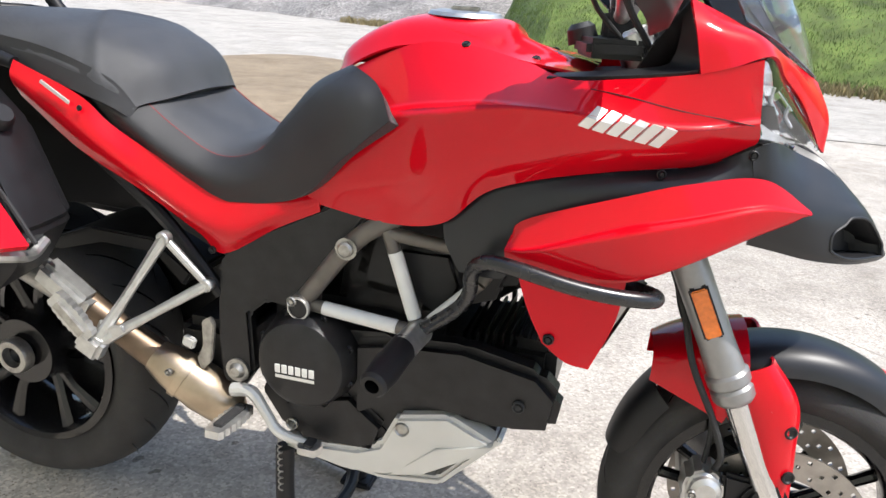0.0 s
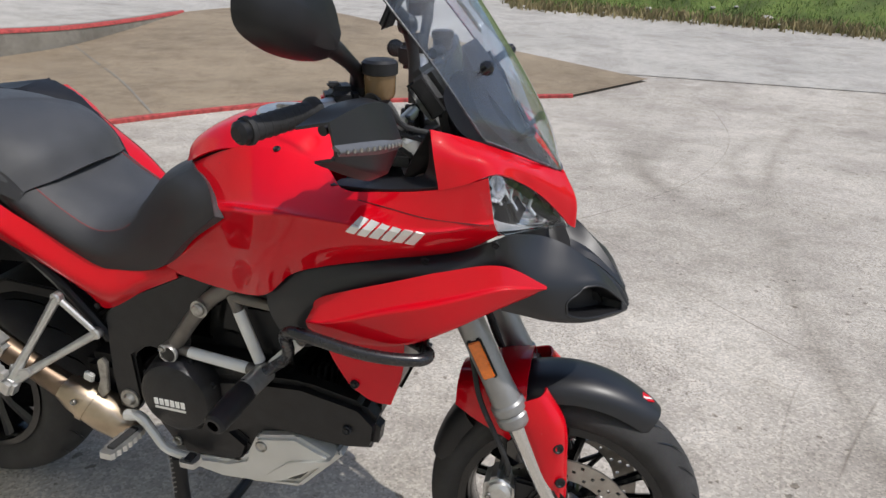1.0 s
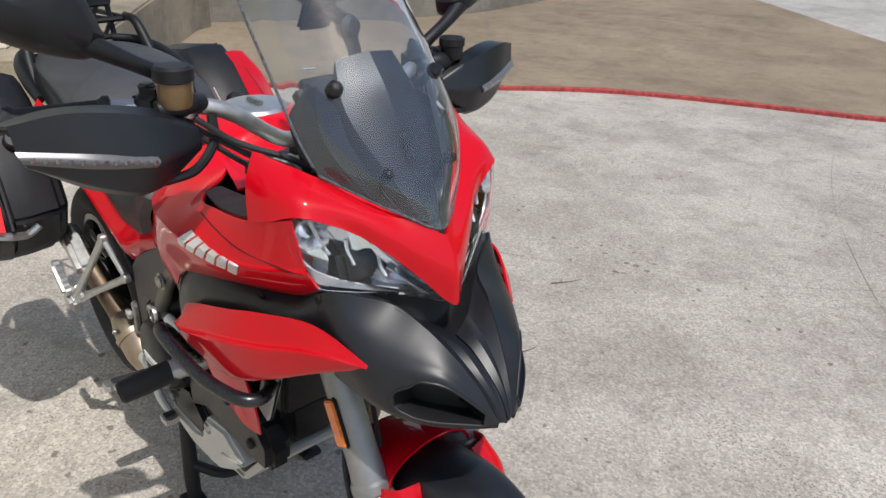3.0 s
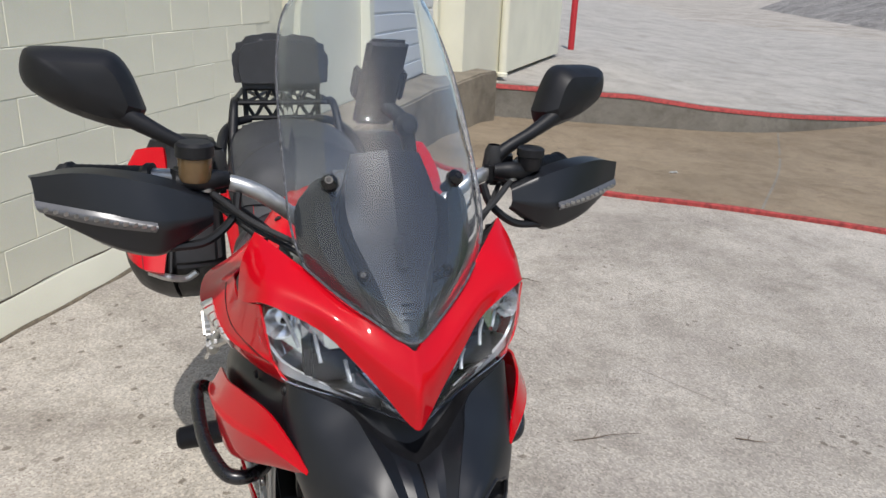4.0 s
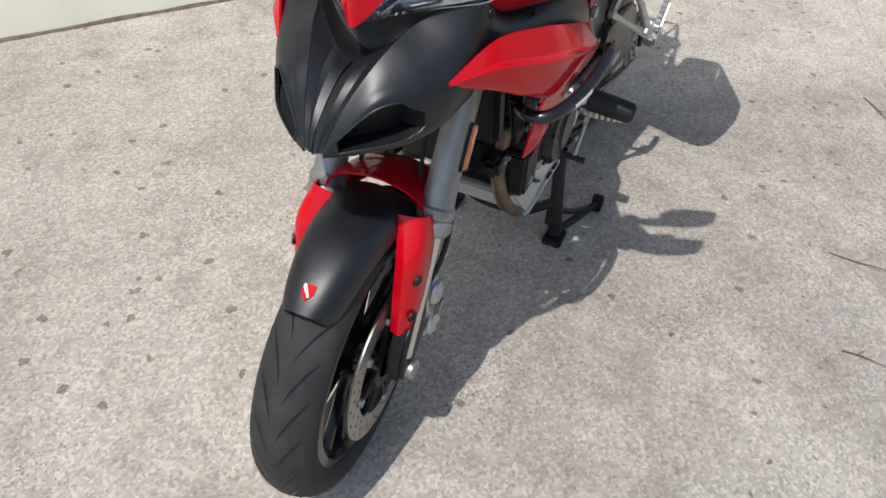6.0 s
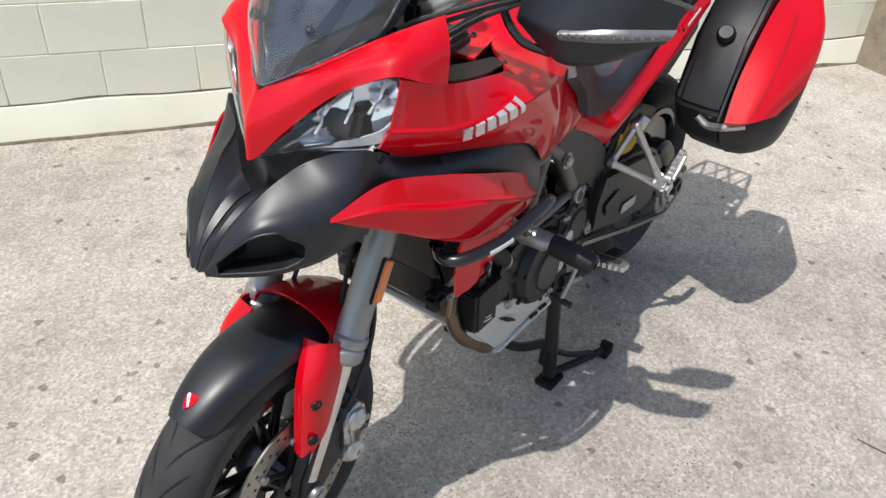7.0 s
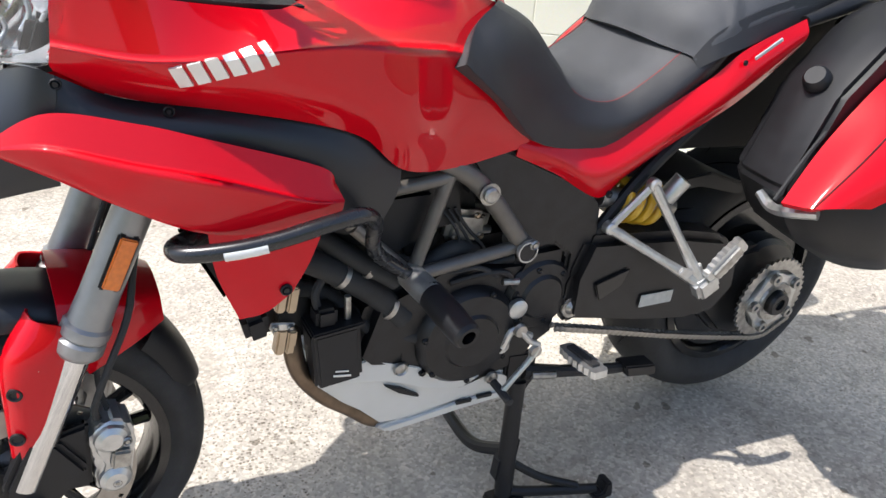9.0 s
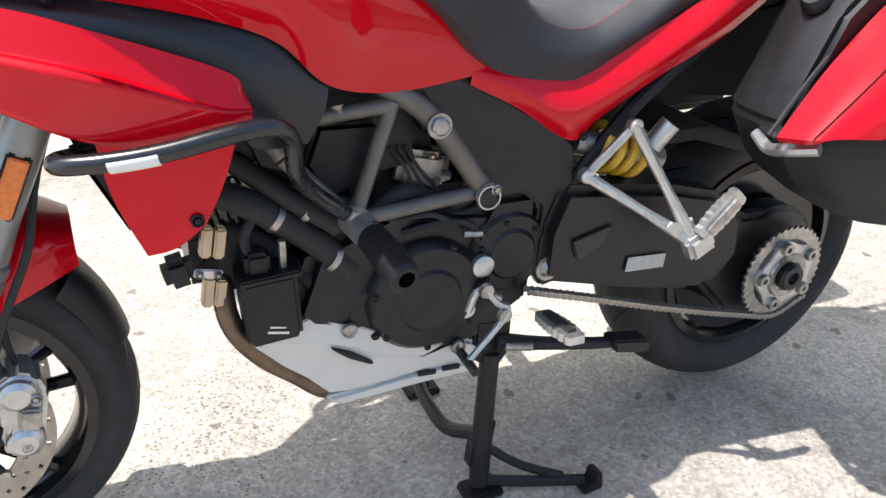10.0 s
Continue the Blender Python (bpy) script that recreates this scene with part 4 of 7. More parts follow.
part("beak_seam", tube([(1.497, 0, 0.872), (1.535, 0, 0.865), (1.575, 0, 0.839), (1.602, 0, 0.812), (1.612, 0, 0.786)], 0.003, 8), BLACK, bike, "dark seam along the beak")
part("beak_recess", shell(surface([[(x, -y, z) for x, y, z in r[:0:-1]] + r for r in RECESS], 41, 9), 0.003, (1.3, 0, 0.85)), BLACK, bike, "black hollow under the nose")

# ---- seats ----
SEAT = [
    [(0.33, 0, 0.972), (0.40, 0, 0.945), (0.455, 0, 0.908), (0.534, 0, 0.868), (0.605, 0, 0.884), (0.65, 0, 0.925), (0.70, 0, 0.98), (0.735, 0, 0.995)],
    [(0.325, 0.11, 0.968), (0.40, 0.11, 0.94), (0.46, 0.112, 0.90), (0.54, 0.115, 0.860), (0.61, 0.115, 0.874), (0.66, 0.115, 0.922), (0.72, 0.125, 0.982), (0.785, 0.125, 1.018)],
    [(0.318, 0.163, 0.95), (0.385, 0.170, 0.912), (0.46, 0.170, 0.862), (0.545, 0.167, 0.825), (0.625, 0.162, 0.832), (0.70, 0.168, 0.885), (0.80, 0.192, 0.968), (0.845, 0.172, 0.998)],
    [(0.315, 0.165, 0.934), (0.379, 0.168, 0.878), (0.46, 0.166, 0.826), (0.55, 0.164, 0.786), (0.60, 0.162, 0.780), (0.715, 0.176, 0.808), (0.80, 0.203, 0.885), (0.880, 0.212, 0.953)],
]
PILLION = [
    [(-0.08, 0, 1.060), (0.0, 0, 1.066), (0.12, 0, 1.070), (0.23, 0, 1.066), (0.33, 0, 1.042), (0.405, 0, 0.995), (0.440, 0, 0.938)],
    [(-0.08, 0.095, 1.050), (0.0, 0.105, 1.058), (0.12, 0.115, 1.060), (0.23, 0.118, 1.053), (0.33, 0.115, 1.029), (0.400, 0.107, 0.990), (0.432, 0.098, 0.932)],
    [(-0.08, 0.125, 1.030), (0.0, 0.150, 1.034), (0.12, 0.168, 1.030), (0.23, 0.173, 1.016), (0.31, 0.174, 0.995), (0.372, 0.165, 0.964), (0.404, 0.155, 0.922)],
    [(-0.08, 0.130, 1.010), (0.0, 0.155, 1.008), (0.12, 0.175, 0.990), (0.23, 0.185, 0.968), (0.32, 0.187, 0.944), (0.370, 0.181, 0.926), (0.398, 0.166, 0.906)],
]


def pillion_grid():
    """The passenger cushion, with a fold that runs out to its front corners."""
    g = surface(mirrored(PILLION), 80, 48)
    x, y = g[..., 0], np.abs(g[..., 1])
    at = 0.235 + 0.60 * y
    g[..., 2] += np.where(y < 0.178, 1.0, 0.3) * (0.006 * np.exp(-((x - at) / 0.012) ** 2) + 0.006 / (1 + np.exp((at - x) / 0.008)) - 0.004)
    return g


seat = part("rider_seat", shell(surface(mirrored(SEAT), 64, 40), 0.02, (0.55, 0, 0.7)), VINYL, bike, "black grained vinyl rider seat with a deep dip")
for s in (1, -1):
    whole = surface(mirrored(SEAT), 64, 40)
    band = whole[:, 28:40] if s > 0 else whole[:, 0:12]
    part("seat_skirt", shell(band + np.array((0, 0.0012 * s, 0.0014)), 0.003, (0.55, 0, 0.7)), VINYL_SIDE, seat, "matt black seat side")
    seam = surface(mirrored(SEAT), 64, 40)[6:42, 28 if s > 0 else 11]
    part("seam", tube([tuple(p + np.array((0, 0, 0.0008))) for p in seam[::3]], 0.0011, 6), STITCH, seat, "red stitched seam")
part("seat_nose", shell(surface(mirrored(SEAT), 64, 40)[42:, 11:29] + np.array((0, 0, 0.0016)), 0.003, (0.55, 0, 0.7)), VINYL_SIDE, seat, "matt black seat nose")
pillion = part("pillion_seat", shell(pillion_grid(), 0.02, (0.2, 0, 0.8)), VINYL, bike, "black vinyl pillion seat")
for s in (1, -1):
    skirt = [[(x, y * s * 1.006 + 0.0015 * s, z) for x, y, z in PILLION[2]], [(x, y * s * 1.01 + 0.002 * s, z) for x, y, z in PILLION[3]]]
    part("seat_skirt", shell(surface(skirt, 50, 5), 0.004, (0.2, 0, 0.8)), VINYL_SIDE, pillion, "matt black seat side")
part("seat_base", prism([(-0.14, 1.03), (0.10, 1.0), (0.30, 0.945), (0.44, 0.86), (0.60, 0.785), (0.72, 0.80), (0.85, 0.95), (0.80, 0.70), (0.55, 0.72), (0.30, 0.88), (-0.12, 0.98)], -0.135, 0.135, 0.01), BLACK, bike)
part("subframe", prism([(-0.22, 1.0), (0.2, 0.955), (0.45, 0.80), (0.62, 0.70), (0.60, 0.62), (0.42, 0.70), (0.16, 0.86), (-0.25, 0.94)], -0.11, 0.11, 0.01), BLACK, bike)
for s in (1, -1):
    part("grab_rail", tube([(0.20, 0.200 * s, 0.985), (0.10, 0.196 * s, 1.008), (0.0, 0.184 * s, 1.030), (-0.08, 0.150 * s, 1.045), (-0.12, 0.10 * s, 1.050)], [0.011, 0.015, 0.015, 0.013, 0.012], 12), BLACK, bike, "black pillion grab rail")
    part("rack_strut", tube([(0.05, 0.165 * s, 0.965), (0.0, 0.160 * s, 1.025), (-0.055, 0.150 * s, 1.098), (-0.12, 0.145 * s, 1.108)], [0.013, 0.016, 0.013, 0.011], 12), BLACK, bike, "black strut of the luggage rack")
    part("tail_bar", rbox((0.290, 0.2145 * s, 0.946), (0.060, 0.003, 0.007), 0.001, (0, 33, -5 * s)), LETTER, bike, "silver lettering bar on the tail")
    part("tail_bolt", bolt((0.330, 0.207 * s, 0.922), (0, s, 0.2), 0.005, 0.003), BLACK, bike)

# ---- backrest and rack ----


def lattice(name, spot, nu, nv, parent, label):
    """A flat grille of slanting bars."""
    bm = bmesh.new()
    for k in range(nu):
        a = (k + 0.5) / nu
        for d in (1, -1):
            b = a + d / nu * (nv / 2.0)
            lo, hi, va, vb = a, b, 0.0, 1.0
            if b > 1:
                vb = (1 - a) / (b - a)
                hi = 1
            if b < 0:
                vb = a / (a - b)
                hi = 0
            tube([spot(lo, va), spot(hi, vb)], 0.006, 6, bm=bm)
    for v in (0.0, 1.0):
        tube([spot(0, v), spot(0.5, v), spot(1, v)], 0.008, 8, bm=bm)
    for u in (0.0, 1.0):
        tube([spot(u, 0), spot(u, 0.5), spot(u, 1)], 0.008, 8, bm=bm)
    return part(name, bm, BLACK, parent, label)


grille = lattice("rack_grille", lambda u, v: (-0.12 - 0.30 * v, (u - 0.5) * (0.30 - 0.10 * v), 1.10), 4, 3, bike, "black lattice luggage rack")
lattice("backrest_grille", lambda u, v: (-0.135 - 0.02 * v, (u - 0.5) * 0.22, 1.050 + 0.090 * v), 4, 2, bike, "black lattice backrest bracket")
pad = prism([(-0.135, 1.140), (0.135, 1.140), (0.146, 1.200), (0.142, 1.262), (0.118, 1.292), (0.060, 1.306), (0.0, 1.310), (-0.060, 1.306), (-0.118, 1.292), (-0.142, 1.262), (-0.146, 1.200)], -0.185, -0.120, 0.020, axis="x", segs=4)
part("backrest", pad, VINYL, bike, "padded black pillion backrest")


# ---- panniers ----
def build_pannier(s):
    front = [(0.315, 0.735), (0.25, 0.64), (0.13, 0.565), (-0.12, 0.575), (-0.20, 0.70), (-0.22, 0.97), (-0.17, 1.0), (0.06, 1.035), (0.14, 1.0), (0.245, 0.90)]
    bm = bmesh.new()
    rows = []
    for y, k in ((0.205, 0.90), (0.225, 0.97), (0.31, 1.0), (0.345, 0.985)):
        cx, cz = 0.02, 0.79
        rows.append([bm.verts.new((cx + (x - cx) * k, y * s, cz + (z - cz) * k)) for x, z in front])
    bm.faces.new(rows[0])
    bm.faces.new(rows[-1][::-1])
    for r, q in zip(rows, rows[1:]):
        for i in range(len(r)):
            bm.faces.new((r[i], r[(i + 1) % len(r)], q[(i + 1) % len(q)], q[i]))
    bmesh.ops.recalc_face_normals(bm, faces=bm.faces)
    bmesh.ops.bevel(bm, geom=list(bm.edges), offset=0.010, segments=2, affect="EDGES", clamp_overlap=True)
    case = part("pannier", bm, BLACK, bike, "hard black pannier with a red cover")
    lid = [
        [(0.02, 0.330, 1.016), (-0.02, 0.375, 1.006), (-0.06, 0.395, 1.004), (-0.20, 0.345, 0.985)],
        [(0.16, 0.340, 0.885), (0.095, 0.435, 0.875), (0.02, 0.462, 0.87), (-0.21, 0.372, 0.87)],
        [(0.305, 0.350, 0.735), (0.255, 0.428, 0.748), (0.12, 0.475, 0.745), (-0.20, 0.385, 0.745)],
        [(0.26, 0.345, 0.645), (0.21, 0.415, 0.64), (0.08, 0.448, 0.63), (-0.18, 0.365, 0.65)],
        [(0.14, 0.335, 0.57), (0.10, 0.38, 0.565), (0.0, 0.40, 0.56), (-0.14, 0.34, 0.575)],
    ]
    part("lid", shell(surface(flip(lid, s), 28, 28), 0.015, (-0.1, 0.25 * s, 0.8)), BLACK, case, "black pannier lid")
    cover = [
        [(0.348, 0.366, 0.733), (0.27, 0.352, 0.815), (0.195, 0.350, 0.893), (0.12, 0.350, 0.955), (0.062, 0.356, 1.006)],
        [(0.335, 0.415, 0.742), (0.255, 0.420, 0.818), (0.165, 0.412, 0.892), (0.09, 0.402, 0.950), (0.042, 0.394, 1.002)],
        [(0.300, 0.440, 0.748), (0.205, 0.462, 0.815), (0.118, 0.468, 0.878), (0.068, 0.458, 0.938), (0.022, 0.432, 0.992)],
        [(0.250, 0.458, 0.748), (0.162, 0.480, 0.797), (0.100, 0.482, 0.862), (0.056, 0.468, 0.930), (0.000, 0.430, 0.985)],
    ]
    part("cover", shell(surface(flip(cover, s), 24, 14), 0.012, (-0.1, 0.25 * s, 0.8)), RED, case, "glossy red pannier cover")
    part("cover_groove", tube([(0.335, 0.417 * s, 0.7435), (0.255, 0.4225 * s, 0.8195), (0.165, 0.4145 * s, 0.8935), (0.09, 0.4025 * s, 0.9585)], 0.0009, 6), BLACK, case)
    part("gasket", tube([(0.345, 0.350 * s, 0.73), (0.27, 0.342 * s, 0.82), (0.19, 0.340 * s, 0.90), (0.11, 0.338 * s, 0.965), (0.045, 0.338 * s, 1.03)], 0.004, 6), RUBBER, case)
    part("lock", lathe([(0, 0.018), (0.017, 0.018), (0.022, 0.012), (0.024, 0)], (0.238, 0.285 * s, 0.908), (0.75, 0.1 * s, 0.62), 16), BLACK, case, "round black pannier lock")
    part("latch", tube([(0.30, 0.285 * s, 0.712), (0.30, 0.315 * s, 0.695), (0.315, 0.36 * s, 0.708), (0.30, 0.405 * s, 0.722)], 0.010, 8), ALU, case, "silver latch lever")


sides(build_pannier)


# ---- wheels ----
def tyre(centre, radius, width, rim):
    half = width / 2
    prof = []
    for a in np.linspace(-1, 1, 25):
        ang = a * math.radians(100)
        prof.append((radius - (radius - rim) * 0.62 * (1 - math.cos(ang * 0.9)) - 0.004 * abs(a), half * math.sin(ang) * 1.0))
    prof = [(rim, -half * 0.72)] + prof + [(rim, half * 0.72), (rim - 0.006, half * 0.6), (rim - 0.006, -half * 0.6)]
    return lathe(prof, centre, (0, 1, 0), 72, closed=True)


def grooves(centre, radius, width, n, parent):
    """Tread cuts as dark slivers sunk round the tyre."""
    for k in range(n):
        a0 = 2 * math.pi * k / n
        for s in (1, -1):
            bm, prev = bmesh.new(), None
            for t in np.linspace(0, 1, 7):
                a = a0 + (0.28 * t if s > 0 else 0.28 * t + math.pi / n)
                y = s * width * (0.06 + 0.32 * t ** 1.3)
                r = radius - (radius - 0.215) * 0.62 * (1 - math.cos(math.asin(min(1, abs(y) / (width / 2))) * 0.9)) + 0.0006
                w = 0.010 * math.sin(math.pi * (0.1 + 0.8 * t))
                row = [bm.verts.new((centre[0] + r * math.cos(a + d), y, centre[2] + r * math.sin(a + d))) for d in (-w, w)]
                if prev:
                    bm.faces.new((prev[0], row[0], row[1], prev[1]))
                prev = row
            part("tread_groove", bm, GLOSSBLACK, parent)


def spokes(centre, hub, rim, y, n, width, mat, parent, split=0.09):
    for k in range(n):
        for d in (-split, split):
            a, b = 2 * math.pi * k / n + d * 0.5 + 0.3, 2 * math.pi * k / n + d * 2.0 + 0.3
            p0 = (centre[0] + hub * math.cos(a), y * 0.4, centre[2] + hub * math.sin(a))
            p1 = (centre[0] + rim * math.cos(b), y, centre[2] + rim * math.sin(b))
            m = (np.array(p0) + np.array(p1)) / 2
            part("spoke", tube([p0, tuple(m), p1], [width, width * 0.8, width], 8, 6), mat, parent)


FRONT, REAR = (1.528, 0.0, 0.290), (0.0, 0.0, 0.347)
wheel = part("front_wheel", lathe([(0.222, -0.048), (0.205, -0.050), (0.196, -0.035), (0.192, 0), (0.196, 0.035), (0.205, 0.050), (0.222, 0.048), (0.212, 0.03), (0.208, 0), (0.212, -0.03)], FRONT, (0, 1, 0), 64, closed=True), GLOSSBLACK, bike, "black cast front wheel")
part("tyre", tyre(FRONT, 0.290, 0.120, 0.216), TYRE, wheel, "worn black road tyre")
grooves(FRONT, 0.2915, 0.120, 26, wheel)
part("hub", lathe([(0, -0.07), (0.03, -0.07), (0.035, -0.05), (0.05, -0.03), (0.05, 0.03), (0.035, 0.05), (0.03, 0.07), (0, 0.07)], FRONT, (0, 1, 0), 32), GLOSSBLACK, wheel)
spokes(FRONT, 0.04, 0.2, 0.02, 5, 0.012, GLOSSBLACK, wheel)
rear = part("rear_wheel", lathe([(0.222, -0.078), (0.205, -0.080), (0.195, -0.06), (0.19, 0), (0.195, 0.06), (0.205, 0.080), (0.222, 0.078), (0.212, 0.05), (0.208, 0), (0.212, -0.05)], REAR, (0, 1, 0), 64, closed=True), GLOSSBLACK, bike, "black cast rear wheel")
part("tyre", tyre(REAR, 0.326, 0.19, 0.218), TYRE, rear, "wide black rear tyre")
part("hub", lathe([(0, -0.10), (0.022, -0.10), (0.026, -0.085), (0.075, -0.085), (0.08, -0.06), (0.06, 0.0), (0.06, 0.10), (0, 0.10)], REAR, (0, 1, 0), 32), GLOSSBLACK, rear)
for k in range(5):
    for d in (-1, 1):
        a, b = 2 * math.pi * k / 5 + 0.3 + 0.10 * d, 2 * math.pi * k / 5 + 0.3 + 0.27 * d
        blade = bmesh.new()
        ends = []
        for r, ang, w, y, t in ((0.062, a, 0.030, -0.030, 0.030), (0.125, (a + b) / 2, 0.026, -0.046, 0.022), (0.202, b, 0.040, -0.056, 0.022)):
            tx, tz = -math.sin(ang), math.cos(ang)
            cx, cz = REAR[0] + r * math.cos(ang), REAR[2] + r * math.sin(ang)
            ends.append([blade.verts.new((cx + tx * w * p, y + t * q, cz + tz * w * p)) for p, q in ((-0.5, 0.5), (-0.5, -0.2), (-0.2, -0.5), (0.2, -0.5), (0.5, -0.2), (0.5, 0.5))])
        for e0, e1 in zip(ends, ends[1:]):
            for i in range(6):
                blade.faces.new((e0[i], e0[(i + 1) % 6], e1[(i + 1) % 6], e1[i]))
        blade.faces.new(ends[0])
        blade.faces.new(ends[-1][::-1])
        part("spoke", blade, GLOSSBLACK, rear)
grooves(REAR, 0.3275, 0.19, 24, rear)
part("axle_nut", lathe([(0.024, -0.118), (0.036, -0.118), (0.04, -0.11), (0.04, -0.095), (0.024, -0.095)], REAR, (0, 1, 0), 24, closed=True), STEEL, rear, "large hollow axle nut")
part("wheel_inner", lathe([(0.19, 0.062), (0.08, 0.05), (0.08, 0.045), (0.19, 0.056)], REAR, (0, 1, 0), 48, closed=True), GLOSSBLACK, rear)


def build_disc(s):
    bm = bmesh.new()
    r0, r1, y = 0.112, 0.160, 0.075 * s
    # a ring pierced by rows of holes
    grid = np.array([[(FRONT[0] + r * math.cos(a), y, FRONT[2] + r * math.sin(a)) for r in np.linspace(r0, r1, 8)] for a in np.linspace(0, 2 * math.pi, 126 + 1)])
    shell(grid, 0.005, (FRONT[0], 0, FRONT[2]), lambda u, v: int(u * 126) % 2 == 0 and int(v * 7) == (1, 5, 3)[int(u * 63) % 3], bm)
    disc = part("brake_disc", bm, DISC, wheel, "drilled steel brake disc")
    carrier = part("disc_carrier", lathe([(0.034, y - 0.004), (0.056, y - 0.004), (0.056, y + 0.004), (0.034, y + 0.004)], FRONT, (0, 1, 0), 40, closed=True), BLACK, disc)
    for k in range(8):
        for d in (0.16, -0.16):
            a, c = k * math.pi / 4 + d * 1.6, k * math.pi / 4
            part("carrier_arm", tube([(FRONT[0] + 0.052 * math.cos(a), y, FRONT[2] + 0.052 * math.sin(a)), (FRONT[0] + 0.110 * math.cos(c), y, FRONT[2] + 0.110 * math.sin(c))], 0.0055, 6), BLACK, carrier)
    for k in range(8):
        a = k * math.pi / 4
        part("bobbin", lathe([(0, 0.006), (0.008, 0.006), (0.010, 0)], (FRONT[0] + 0.110 * math.cos(a), y, FRONT[2] + 0.110 * math.sin(a)), (0, s, 0), 12), STEEL, disc)
    caliper = part("brake_caliper", prism([(1.375, 0.405), (1.405, 0.418), (1.432, 0.40), (1.436, 0.362), (1.428, 0.335), (1.440, 0.30), (1.432, 0.272), (1.405, 0.262), (1.384, 0.285), (1.376, 0.33), (1.366, 0.37)], 0.055 * s, 0.124 * s, 0.010, segs=3), ALU, bike, "silver radial brake caliper")
    for x, z in ((1.404, 0.382), (1.408, 0.300)):
        part("piston_housing", lathe([(0, 0.012), (0.016, 0.012), (0.024, 0.006), (0.026, 0)], (x, 0.120 * s, z), (0, s, 0), 20), ALU, caliper)
    part("caliper_bridge", rbox((1.395, 0.128 * s, 0.341), (0.030, 0.010, 0.035), 0.004, (0, -12, 0)), STEEL, caliper)
    part("caliper_bracket", prism([(1.43, 0.41), (1.50, 0.40), (1.53, 0.33), (1.50, 0.29), (1.44, 0.28)], 0.090 * s, 0.108 * s, 0.006), BLACK, caliper, "black caliper bracket")
    for dz in (0.03, -0.05):
        part("caliper_bolt", bolt((1.392 + dz * -0.3, 0.127 * s, 0.345 + dz), (0, s, 0), 0.008, 0.006), STEEL, caliper)
    part("brake_hose", tube([(1.415, 0.098 * s, 0.405), (1.418, 0.120 * s, 0.45), (1.392, 0.128 * s, 0.52), (1.352, 0.115 * s, 0.60), (1.322, 0.085 * s, 0.70), (1.25, 0.06 * s, 0.86)], 0.0055, 8), RUBBER, bike)
    part("brake_hose", tube([(1.40, 0.085 * s, 0.41), (1.405, 0.075 * s, 0.46), (1.395, 0.066 * s, 0.55), (1.365, 0.055 * s, 0.64), (1.325, 0.048 * s, 0.74), (1.26, 0.04 * s, 0.88)], 0.0045, 8), RUBBER, bike)


sides(build_disc)

# ---- fork, mudguard ----
DOWN = Vector((0.43, 0, -0.90)).normalized()


